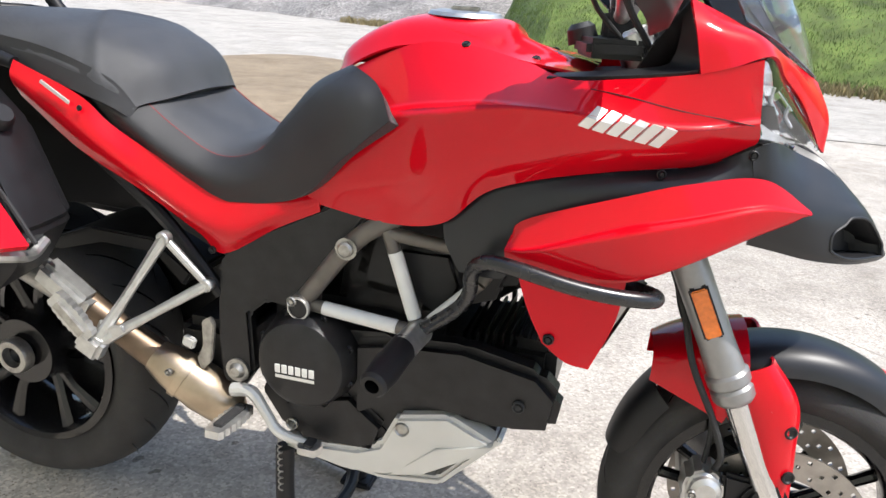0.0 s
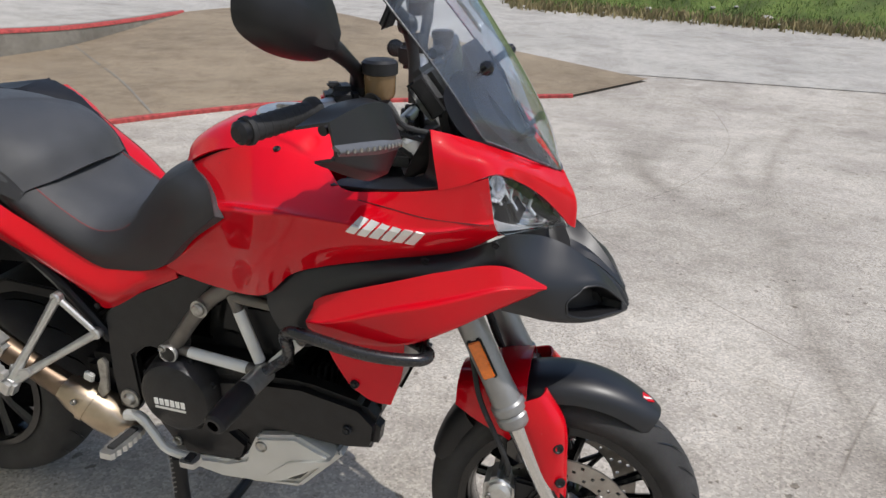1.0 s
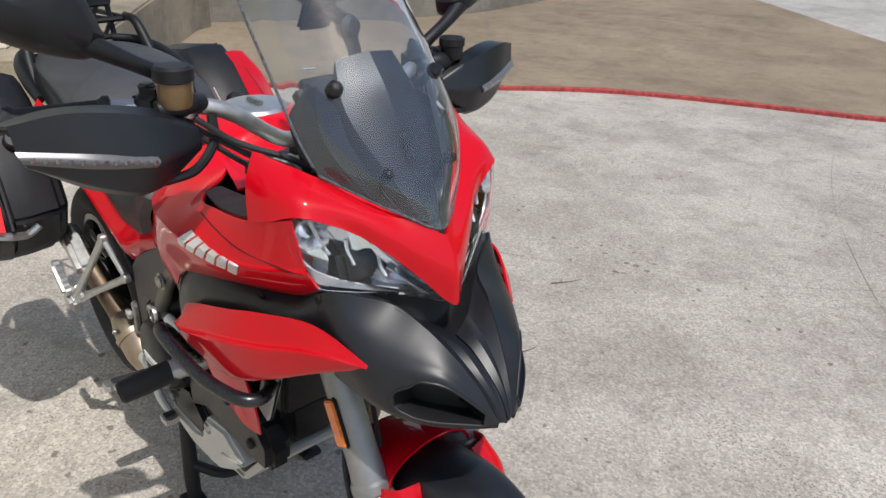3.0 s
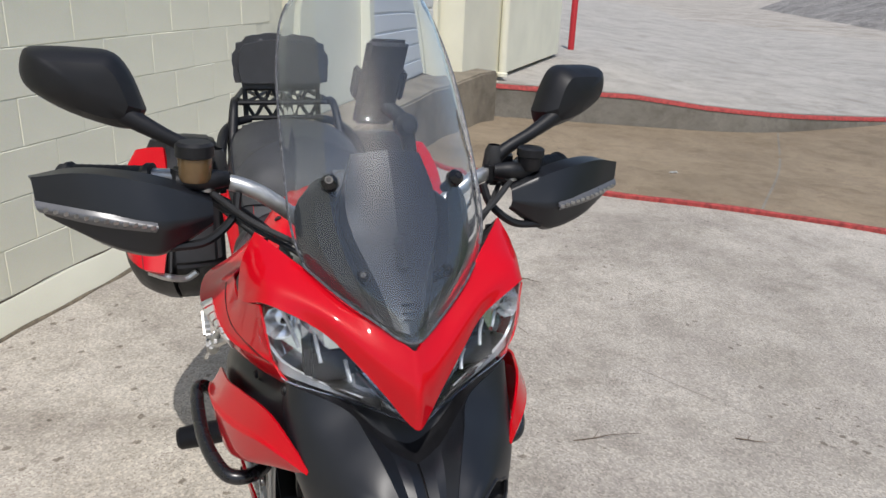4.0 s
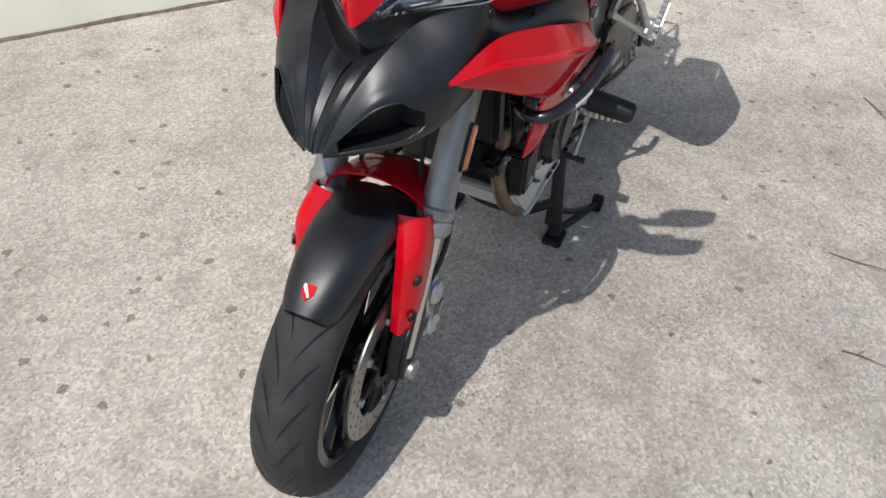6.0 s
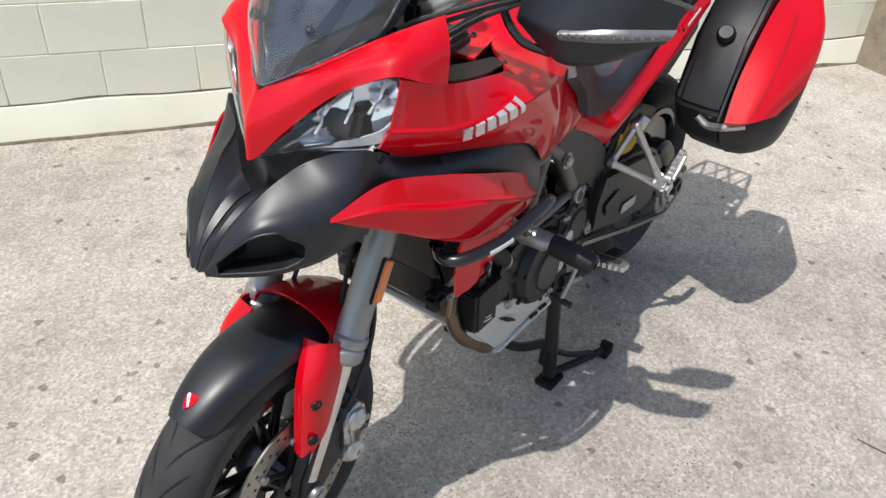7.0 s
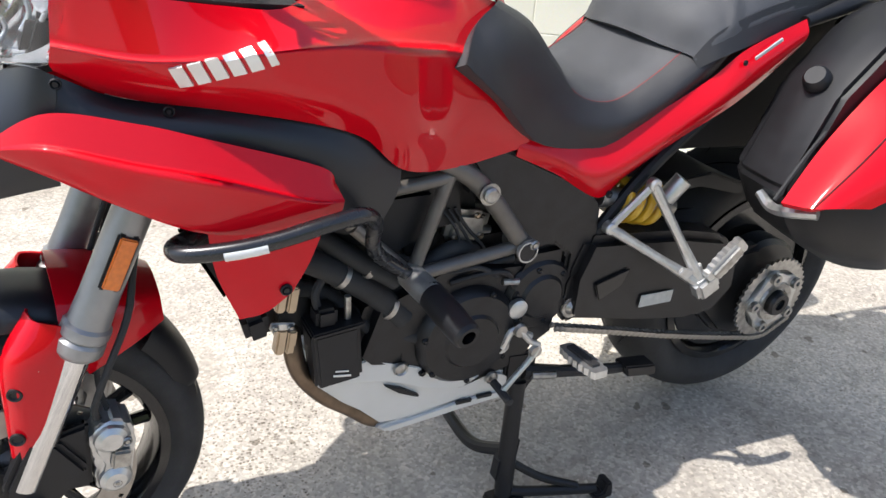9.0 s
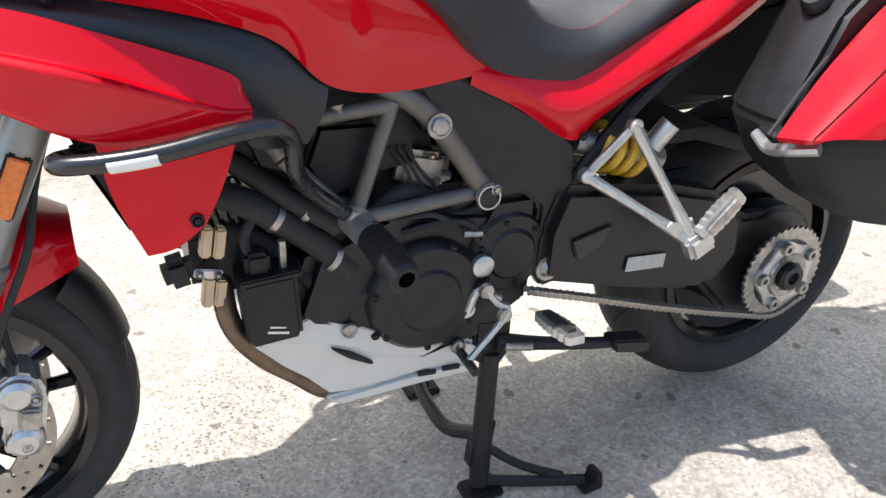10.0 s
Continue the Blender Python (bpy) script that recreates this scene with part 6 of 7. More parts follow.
part("bracket_nut", rbox((0.485, -0.172, 0.503), (0.024, 0.012, 0.022), 0.003, (0, 20, 0)), PANSILVER, can)

# ---- swingarm, chain, shock ----
arm = part("swingarm", prism([(0.60, 0.53), (0.57, 0.61), (0.50, 0.602), (0.34, 0.583), (0.215, 0.553), (0.16, 0.50), (0.15, 0.42), (0.20, 0.365), (0.25, 0.358), (0.40, 0.388), (0.55, 0.428), (0.60, 0.44)], 0.105, 0.182, 0.016), ENGINE, bike, "black cast single-sided swingarm")
part("warning_sticker", rbox((0.385, 0.1865, 0.447), (0.085, 0.002, 0.028), 0.0008, (0, -3, 0)), STICKER, arm, "white warning sticker with faint print")
part("arm_recess", prism([(0.55, 0.515), (0.47, 0.535), (0.485, 0.50), (0.535, 0.475)], 0.184, 0.1885, 0.002), GLOSSBLACK, arm)
part("arm_cross", rbox((0.50, 0, 0.46), (0.14, 0.26, 0.13), 0.02), ENGINE, arm)
part("hub_carrier", lathe([(0.05, 0.130), (0.118, 0.124), (0.128, 0.112), (0.128, 0.07), (0.05, 0.07)], (0.0, 0, 0.347), (0, 1, 0), 48, closed=True), ENGINE, arm, "black eccentric hub carrier")
part("arm_link", prism([(0.20, 0.54), (0.10, 0.47), (0.02, 0.47), (0.02, 0.23), (0.10, 0.25), (0.22, 0.37)], 0.085, 0.128, 0.012), ENGINE, arm)
SPROCKET = (0.0, 0.175, 0.347)
teeth = bmesh.new()
n = 40
ring = []
for k in range(n * 2):
    a = math.pi * k / n
    ring.append((SPROCKET[0] + (0.105 if k % 2 else 0.098) * math.cos(a), SPROCKET[2] + (0.105 if k % 2 else 0.098) * math.sin(a)))
rows = [[teeth.verts.new((x, y, z)) for x, z in ring] for y in (0.161, 0.167)]
core = [[teeth.verts.new((SPROCKET[0] + 0.076 * math.cos(math.pi * k / n), y, SPROCKET[2] + 0.076 * math.sin(math.pi * k / n))) for k in range(2 * n)] for y in (0.161, 0.167)]
for k in range(2 * n):
    j = (k + 1) % (2 * n)
    teeth.faces.new((rows[0][k], rows[0][j], rows[1][j], rows[1][k]))
    teeth.faces.new((core[0][k], core[0][j], rows[0][j], rows[0][k]))
    teeth.faces.new((core[1][k], rows[1][k], rows[1][j], core[1][j]))
    teeth.faces.new((core[0][k], core[1][k], core[1][j], core[0][j]))
sprocket = part("rear_sprocket", teeth, STEEL, bike, "toothed steel rear sprocket")
carrier = bmesh.new()
pts = []
for k in range(60):
    a = 2 * math.pi * k / 60
    r = 0.073 + 0.006 * math.cos(5 * a)
    pts.append((SPROCKET[0] + r * math.cos(a), SPROCKET[2] + r * math.sin(a)))
prism(pts, 0.159, 0.176, 0.002, bm=carrier)
part("sprocket_carrier", carrier, ALU, sprocket, "five-lobed aluminium sprocket carrier")
part("carrier_ring", lathe([(0.034, 0.004), (0.047, 0.006), (0.050, 0.0), (0.034, 0.0)], (SPROCKET[0], 0.176, SPROCKET[2]), (0, 1, 0), 32, closed=True), STEEL, sprocket, "dark bearing ring")
for k in range(5):
    a = 2 * math.pi * k / 5
    part("carrier_nut", lathe([(0.006, 0.010), (0.013, 0.010), (0.014, 0.0)], (SPROCKET[0] + 0.066 * math.cos(a), 0.176, SPROCKET[2] + 0.066 * math.sin(a)), (0, 1, 0), 12), STEEL, sprocket)
part("axle_nut", lathe([(0.014, 0.022), (0.026, 0.022), (0.030, 0.016), (0.030, 0.0)], (SPROCKET[0], 0.174, SPROCKET[2]), (0, 1, 0), 24), ENGINE, sprocket)
link_bm = bmesh.new()
for y in (-0.007, 0.007):
    prism([(-0.010, -0.002), (-0.006, -0.0065), (0.0, -0.004), (0.006, -0.0065), (0.010, -0.002), (0.010, 0.002), (0.006, 0.0065), (0.0, 0.004), (-0.006, 0.0065), (-0.010, 0.002)], y - 0.0015, y + 0.0015, 0.0, bm=link_bm)
tube([(-0.005, -0.009, 0), (-0.005, 0.009, 0)], 0.004, 8, bm=link_bm)
chain_path = spline([(-0.075, 0.164, 0.277), (0.0, 0.164, 0.247), (0.10, 0.164, 0.268), (0.30, 0.166, 0.325), (0.48, 0.167, 0.382), (0.62, 0.167, 0.425)], 200)
chain = part("chain", tube([tuple(p) for p in chain_path[::12]], 0.0035, 6), CHAINSTEEL, bike, "oiled steel drive chain")
links = part("link", link_bm, CHAINSTEEL, chain)
walked, nxt = 0.0, 0.0
for k in range(1, 200):
    step = np.linalg.norm(chain_path[k] - chain_path[k - 1])
    walked += step
    if walked >= nxt:
        d = chain_path[k] - chain_path[k - 1]
        ob = links if nxt == 0.0 else new("link", links.data)
        ob.parent = chain
        ob.matrix_local = pose(*chain_path[k], 0, -math.degrees(math.atan2(d[2], d[0])), 0)
        nxt += 0.0159

ax, bx = np.array((0.500, 0.134, 0.662)), np.array((0.402, 0.134, 0.636))
way = (bx - ax) / np.linalg.norm(bx - ax)
lift_ = np.cross(way, (0, 1, 0))
coil = [tuple(ax + (bx - ax) * f + 0.036 * (math.cos(f * 23) * lift_ + math.sin(f * 23) * np.array((0, 1, 0)))) for f in np.linspace(0, 1, 90)]
shock = part("shock_absorber", tube([tuple(ax - 0.04 * way), tuple(bx + 0.05 * way)], 0.021, 14), STEEL, bike, "rear shock absorber")
part("spring", tube(coil, 0.0085, 10, 260), YELLOW, shock, "yellow coil spring")
part("remote_reservoir", tube([(0.665, 0.118, 0.735), (0.560, 0.128, 0.660)], 0.022, 18), ALU, shock, "silver shock reservoir")
part("reservoir_cap", tube([(0.640, 0.125, 0.722), (0.628, 0.126, 0.713)], 0.0245, 18), WHITE, shock)
part("shock_reservoir", tube([(0.40, 0.165, 0.66), (0.375, 0.175, 0.70)], 0.018, 14), ALU, shock, "silver adjuster knob")
part("inner_fender", prism([(0.42, 0.72), (0.30, 0.72), (0.05, 0.70), (-0.12, 0.80), (-0.10, 0.92), (0.20, 0.88), (0.42, 0.76)], -0.10, 0.10, 0.01), BLACK, bike, "black inner rear mudguard")
part("hugger", prism([(0.44, 0.60), (0.36, 0.66), (0.22, 0.665), (0.10, 0.62), (0.12, 0.60), (0.24, 0.635), (0.36, 0.63), (0.42, 0.57)], -0.09, 0.105, 0.004), BLACK, bike, "black wheel hugger")


# ---- foot pegs, stands ----
def peg(root, tip, parent, name, label, outward=False):
    bm = bmesh.new()
    p, q = np.array(root), np.array(tip)
    d = (q - p) / np.linalg.norm(q - p)
    flat = np.array((d[2], 0, -d[0])) if outward else np.array((-d[1], d[0], 0))
    flat /= np.linalg.norm(flat)
    up = np.cross(flat, d)
    if outward:
        up = up if up[1] * p[1] > 0 else -up
    elif up[2] < 0:
        up = -up
    ring = []
    n = 15
    for k in range(n):
        f = k / (n - 1)
        ring.append(p + (q - p) * f + flat * (0.004 + 0.0155 * math.sin(math.pi * (0.12 + 0.74 * f)) ** 0.6 + (0.0032 if k % 2 else 0.0)))
    for k in range(n - 1, -1, -1):
        f = k / (n - 1)
        ring.append(p + (q - p) * f - flat * (0.004 + 0.0155 * math.sin(math.pi * (0.12 + 0.74 * f)) ** 0.6 + (0.0032 if k % 2 else 0.0)))
    lo, hi = [bm.verts.new(v - up * 0.008) for v in ring], [bm.verts.new(v + up * 0.006) for v in ring]
    bm.faces.new(lo)
    bm.faces.new(hi[::-1])
    for k in range(len(ring)):
        j = (k + 1) % len(ring)
        bm.faces.new((lo[k], lo[j], hi[j], hi[k]))
    ob = part(name, bm, ALU, parent, label)
    pad = bmesh.new()
    c = [p + (q - p) * 0.14 + flat * 0.008, p + (q - p) * 0.85 + flat * 0.008, p + (q - p) * 0.85 - flat * 0.008, p + (q - p) * 0.14 - flat * 0.008]
    a, b = [pad.verts.new(v + up * 0.004) for v in c], [pad.verts.new(v + up * 0.012) for v in c]
    pad.faces.new(b)
    for k in range(4):
        j = (k + 1) % 4
        pad.faces.new((a[k], a[j], b[j], b[k]))
    part("rubber_pad", pad, STEEL if outward else RUBBER, ob, "dull metal peg pad" if outward else "black rubber peg pad")
    return ob


def build_footrests(s):
    top, front, low = (0.462, 0.190 * s, 0.707), (0.532, 0.175 * s, 0.625), (0.352, 0.258 * s, 0.513)
    hanger = part("footrest_hanger", tube([top, low], [0.011, 0.0085, 0.013], 10, 8), ALU, bike, "silver triangular footrest hanger")
    part("hanger_strut", tube([front, low], [0.0105, 0.008, 0.013], 10, 8), ALU, hanger)
    part("hanger_strut", tube([top, front], 0.0078, 10), ALU, hanger)
    for p in (top, front):
        part("hanger_eye", lathe([(0.004, 0.010), (0.010, 0.010), (0.0125, 0.007), (0.0125, -0.007)], p, (0, s, 0), 18), ALU, hanger)
    gusset = [(0.352, 0.500), (0.335, 0.512), (0.362, 0.560), (0.374, 0.548), (0.405, 0.556), (0.412, 0.545)]
    plate = prism(gusset, -0.004, 0.004, 0.002)
    bmesh.ops.transform(plate, matrix=Matrix.Translation((0, 0.250 * s, 0)), verts=plate.verts)
    part("hanger_gusset", plate, ALU, hanger, "bright cast foot of the hanger")
    part("peg_block", rbox((0.345, 0.258 * s, 0.513), (0.052, 0.034, 0.046), 0.008, (0, 30, 0)), ALU, hanger)
    peg((0.352, 0.268 * s, 0.530), (0.288, 0.272 * s, 0.602), hanger, "pillion_peg", "folded silver pillion footrest", True)
    # rider pegs
    root, tip = (0.590, 0.180 * s, 0.380), (0.591, 0.292 * s, 0.394)
    if s < 0:
        root, tip = (0.600, -0.175, 0.392), (0.600, -0.290, 0.403)
    peg(root, tip, bike, "rider_peg", "toothed silver rider footrest")
    part("subframe_strut", tube([(0.545, 0.15 * s, 0.60), (0.44, 0.16 * s, 0.735), (0.30, 0.165 * s, 0.85)], 0.013, 10), BLACK, bike, "black subframe strut")


sides(build_footrests)
shift = part("gear_lever", tube([(0.705, 0.185, 0.45), (0.685, 0.19, 0.425), (0.668, 0.195, 0.405), (0.735, 0.195, 0.325)], 0.006, 8), ALU, bike, "silver gear lever linkage")
part("lever_joint", lathe([(0, 0.008), (0.012, 0.008), (0.014, 0)], (0.705, 0.183, 0.45), (0, 1, 0), 12), STEEL, shift)
part("lever_joint", lathe([(0, 0.008), (0.012, 0.008), (0.014, 0)], (0.672, 0.192, 0.402), (0, 1, 0), 12), STEEL, shift)
part("lever_joint", lathe([(0, 0.008), (0.014, 0.008), (0.016, 0)], (0.73, 0.165, 0.41), (0, 1, 0), 12), ALU, shift)
part("lever_arm", tube([(0.73, 0.172, 0.41), (0.715, 0.175, 0.445), (0.675, 0.178, 0.425)], 0.008, 8), ALU, shift)
part("lever_tip", tube([(0.735, 0.165, 0.325), (0.735, 0.225, 0.322)], 0.008, 10), RUBBER, shift)
brake = part("brake_pedal", tube([(0.580, -0.185, 0.430), (0.620, -0.19, 0.436), (0.647, -0.19, 0.400), (0.674, -0.19, 0.364), (0.730, -0.19, 0.352)], [0.013, 0.012, 0.010, 0.010, 0.009], 10), PANSILVER, bike, "pale alloy brake pedal")
peg((0.738, -0.18, 0.352), (0.738, -0.215, 0.352), brake, "pedal_pad", "toothed brake pedal pad")
part("pedal_spring", tube([(0.665 + 0.004 * math.cos(a), -0.175 + 0.004 * math.sin(a), 0.350 - 0.0022 * a) for a in np.linspace(0, 2 * math.pi * 9, 72)], 0.0014, 5, 150), STEEL, brake)

stand = part("centre_stand", tube([(0.665, 0.145, 0.295), (0.672, 0.155, 0.20), (0.680, 0.168, 0.09), (0.684, 0.176, 0.022)], [0.018, 0.018, 0.020, 0.018], 12), BLACK, bike, "black tubular centre stand, deployed")
part("stand_leg", tube([(0.655, -0.135, 0.295), (0.655, -0.140, 0.20), (0.662, -0.148, 0.09), (0.665, -0.150, 0.022)], [0.018, 0.018, 0.020, 0.018], 12), BLACK, stand)
part("stand_crossbar", tube([(0.676, 0.162, 0.13), (0.705, 0.08, 0.085), (0.71, 0.0, 0.08), (0.70, -0.08, 0.085), (0.662, -0.146, 0.13)], 0.014, 10), BLACK, stand)
part("stand_gusset", prism([(0.655, 0.16), (0.70, 0.115), (0.705, 0.06), (0.665, 0.05)], 0.145, 0.175, 0.004), BLACK, stand)
part("stand_foot", prism([(0.64, 0.0), (0.72, 0.0), (0.715, 0.016), (0.645, 0.018)], 0.150, 0.205, 0.004), BLACK, stand)
part("stand_foot", prism([(0.625, 0.0), (0.705, 0.0), (0.70, 0.016), (0.63, 0.018)], -0.18, -0.125, 0.004), BLACK, stand)
part("stand_lever", tube([(0.684, 0.176, 0.030), (0.60, 0.205, 0.024), (0.49, 0.240, 0.020)], 0.011, 10), BLACK, stand)
part("stand_lever_brace", tube([(0.676, 0.165, 0.105), (0.61, 0.195, 0.06), (0.53, 0.225, 0.030)], 0.009, 10), BLACK, stand)
part("lever_pad", prism([(0.50, 0.0), (0.455, 0.004), (0.462, 0.045), (0.478, 0.046), (0.482, 0.022), (0.505, 0.02)], 0.228, 0.262, 0.004), BLACK, stand)
side_stand = part("side_stand", tube([(0.660, 0.150, 0.320), (0.575, 0.165, 0.306), (0.47, 0.175, 0.288), (0.41, 0.178, 0.280)], [0.017, 0.013, 0.012, 0.011], 10), BLACK, bike, "black side stand, folded up")
part("side_stand_foot", prism([(0.435, 0.297), (0.350, 0.281), (0.343, 0.256), (0.352, 0.252), (0.425, 0.268)], 0.158, 0.198, 0.004), BLACK, side_stand)
part("side_stand_bracket", prism([(0.63, 0.36), (0.70, 0.37), (0.70, 0.29), (0.655, 0.255), (0.63, 0.29)], 0.135, 0.152, 0.005), BLACK, side_stand)
part("stand_spring", tube([(0.650, 0.168, 0.318), (0.600, 0.176, 0.311)], 0.008, 10), STEEL, side_stand)


# ---- crash bars, sliders ----
def build_crash_bar(s):
    run = [(1.205, 0.165 * s, 0.745), (1.258, 0.185 * s, 0.740), (1.286, 0.215 * s, 0.744), (1.280, 0.245 * s, 0.749), (1.232, 0.267 * s, 0.756), (1.173, 0.280 * s, 0.766), (1.10, 0.286 * s, 0.782), (1.055, 0.282 * s, 0.784), (1.030, 0.262 * s, 0.76), (1.02, 0.235 * s, 0.71), (0.99, 0.205 * s, 0.665), (0.925, 0.175 * s, 0.605)]
    bar = part("crash_bar", tube(run, 0.0115, 18, 80), BARBLACK, bike, "black tubular crash bar")
    line = spline(run, 200)
    cuff = [tuple(p) for p in line if 1.172 < p[0] < 1.234 and abs(p[1]) > 0.25][::4]
    part("bar_clamp", rbox((1.225, 0.175 * s, 0.70), (0.05, 0.012, 0.14), 0.006, (0, 24, 0)), PANSILVER if s < 0 else BLACK, bar)
    part("bar_bolt", bolt((1.185, 0.185 * s, 0.655), (0, s, 0), 0.008, 0.006), STEEL, bar)
    if s > 0:
        part("pale_sleeve", tube([(x, y + 0.0015, z - 0.0020) for x, y, z in cuff], 0.0108, 14), WHITE, bar, "white reflective tape on the bar")
    slider = part("frame_slider", tube([(0.925, 0.165 * s, 0.602), (0.918, 0.235 * s, 0.600)], 0.0225, 20), ALU, bike, "grey frame slider base")
    part("slider_bobbin", lathe([(0.012, 0.112), (0.018, 0.112), (0.0225, 0.106), (0.0245, 0.06), (0.023, 0.0), (0, 0.0)], (0.918, 0.225 * s, 0.600), (-0.10, s, -0.14), 24), BLACK, slider, "black plastic slider bobbin")
    part("slider_bore", lathe([(0, 0.0), (0.012, 0.0), (0.012, 0.024)], (0.9095, 0.311 * s, 0.588), (-0.10, s, -0.14), 16), GLOSSBLACK, slider)


sides(build_crash_bar)

# ---- headlights ----
def build_headlight(s):
    lens = [
        [(1.362, 0.193, 1.050), (1.383, 0.180, 1.080), (1.412, 0.116, 1.047), (1.459, 0.053, 0.991), (1.488, 0.018, 0.946)],
        [(1.372, 0.190, 1.020), (1.391, 0.173, 1.024), (1.434, 0.109, 1.000), (1.472, 0.048, 0.962), (1.491, 0.016, 0.941)],
        [(1.385, 0.170, 0.985), (1.396, 0.160, 0.968), (1.436, 0.097, 0.957), (1.470, 0.045, 0.946), (1.490, 0.014, 0.936)],
    ]
    grid = surface(flip(lens, s), 36, 12)
    back = surface([[(x - 0.030 - 0.012 * (1 - abs(1 - k)), y * 0.93, z - 0.003) for x, y, z in r] for k, r in enumerate(flip(lens, s))], 9, 4)
    for u in range(9):
        for v in range(1, 3):
            back[u, v] += np.array((0.011 * math.sin(2.3 * u + 4.1 * v), 0.004 * s * math.cos(3.1 * u + v), 0.006 * math.sin(1.7 * u + 2 * v)))
    bowl = part("headlight", shell(back, 0.004, (1.2, 0, 1.0)), REFLECTOR, bike, "clear swept-back headlight", 4)
    glass = part("headlight_lens", shell(grid, 0.003, (1.2, 0, 1.0)), LENS, bowl, "clear headlight lens")
    glass.visible_shadow = False
    facing = Vector((0.88, 0.40 * s, 0.22))
    for x, y, z, r in ((1.366, 0.156, 1.046, 0.023),):
        cup = part("lamp_bowl", lathe([(r * 1.02, 0.020), (r, 0.020), (r * 0.93, 0.010), (r * 0.72, -0.004), (r * 0.4, -0.014), (0, -0.018)], (x, y * s, z), facing, 9), REFLECTOR, bowl, "polished lamp reflector", 6)
        part("bulb", lathe([(0, 0.010), (r * 0.16, 0.008), (r * 0.24, 0.0), (r * 0.2, -0.012), (0, -0.014)], (x, y * s, z), facing, 14), GLOSSBLACK, cup, "dark bulb shield")
    rail_out = [grid[u, v] for u, v in ((0, 2), (0, 6), (1, 10), (6, 11), (14, 11), (22, 11))]
    rail_in = [grid[u, v] for u, v in ((2, 2), (3, 6), (6, 8), (10, 9), (15, 10), (22, 10))]
    strip_ = surface([[tuple(p + np.array((-0.007, -0.004 * s, 0.002))) for p in r] for r in (rail_out, rail_in)], 36, 5)
    part("position_light", shell(strip_, 0.004, (1.2, 0, 1.0)), LAMPWHITE, bowl, "white position light strip")
    for a, b, w in (((1.374, 0.160, 1.066), (1.388, 0.140, 1.014), 0.004), ((1.400, 0.120, 1.036), (1.410, 0.114, 0.998), 0.004), ((1.428, 0.084, 1.008), (1.436, 0.078, 0.978), 0.004)):
        part("lamp_divider", tube([(a[0], a[1] * s, a[2]), ((a[0] + b[0]) / 2 - 0.006, (a[1] + b[1]) / 2 * s, (a[2] + b[2]) / 2), (b[0], b[1] * s, b[2])], w * 0.7, 8), LAMPWHITE, bowl, "pale rib inside the lamp")
    hood = surface([[(1.438, 0.074 * s, 1.000), (1.458, 0.050 * s, 0.975), (1.474, 0.030 * s, 0.954)], [(1.424, 0.070 * s, 0.988), (1.446, 0.045 * s, 0.962), (1.466, 0.026 * s, 0.946)]], 14, 4)
    part("lamp_hood", shell(hood, 0.003, (1.2, 0, 1.0)), GLOSSBLACK, bowl, "black inner lamp trim")
    floor_ = surface(flip([[(1.376, 0.166, 0.992), (1.404, 0.126, 0.972), (1.428, 0.098, 0.964), (1.468, 0.044, 0.950)], [(1.335, 0.140, 0.985), (1.362, 0.105, 0.968), (1.390, 0.080, 0.960), (1.440, 0.036, 0.948)]], s), 20, 5)
    part("lamp_floor", shell(floor_, 0.003, (1.2, 0, 1.2)), GLOSSBLACK, bowl, "black lamp floor")


sides(build_headlight)

# rear brake fluid and shock fittings behind the left side casting
shock_top = part("shock_reservoir", tube([(0.590, 0.085, 0.735), (0.530, 0.088, 0.690), (0.478, 0.090, 0.645)], 0.020, 18), STEEL, bike, "dull metal shock reservoir")
part("reservoir_cap", tube([(0.500, 0.110, 0.668), (0.482, 0.112, 0.652)], 0.012, 14), ALU, shock_top)
part("clamp", tube([(0.548, 0.088, 0.704), (0.540, 0.088, 0.698)], 0.0225, 18), ALU, shock_top)
part("reservoir_hose", tube([(0.590, 0.11, 0.725), (0.560, 0.125, 0.680), (0.530, 0.12, 0.672)], 0.005, 8), RUBBER, shock_top)
# metal and wiring in the frame's triangle
cast = part("cylinder_cover", rbox((0.800, 0.110, 0.645), (0.075, 0.030, 0.060), 0.010, (0, -12, 0)), STEEL, engine, "dull cast cylinder cover")
for x, z in ((0.775, 0.628), (0.825, 0.632), (0.785, 0.668)):
    part("cover_bolt", bolt((x, 0.126, z), (0, 1, 0), 0.006, 0.005), BRONZE, cast)
for k in range(3):
    part("wire", tube([(0.83 + 0.012 * k, 0.128, 0.69), (0.81 + 0.01 * k, 0.138, 0.655), (0.775 + 0.02 * k, 0.135, 0.615), (0.75 + 0.02 * k, 0.13, 0.58)], 0.003, 6), RUBBER, engine)
for x, y, z, r in ((1.030, 0.133, 0.604, 0.0225), (0.948, 0.138, 0.530, 0.0225), (0.985, 0.138, 0.612, 0.0175)):
    part("hose_clamp", tube([(x + 0.004, y, z + 0.003), (x - 0.004, y, z - 0.003)], r, 18), STEEL, engine, "thin metal hose clamp")

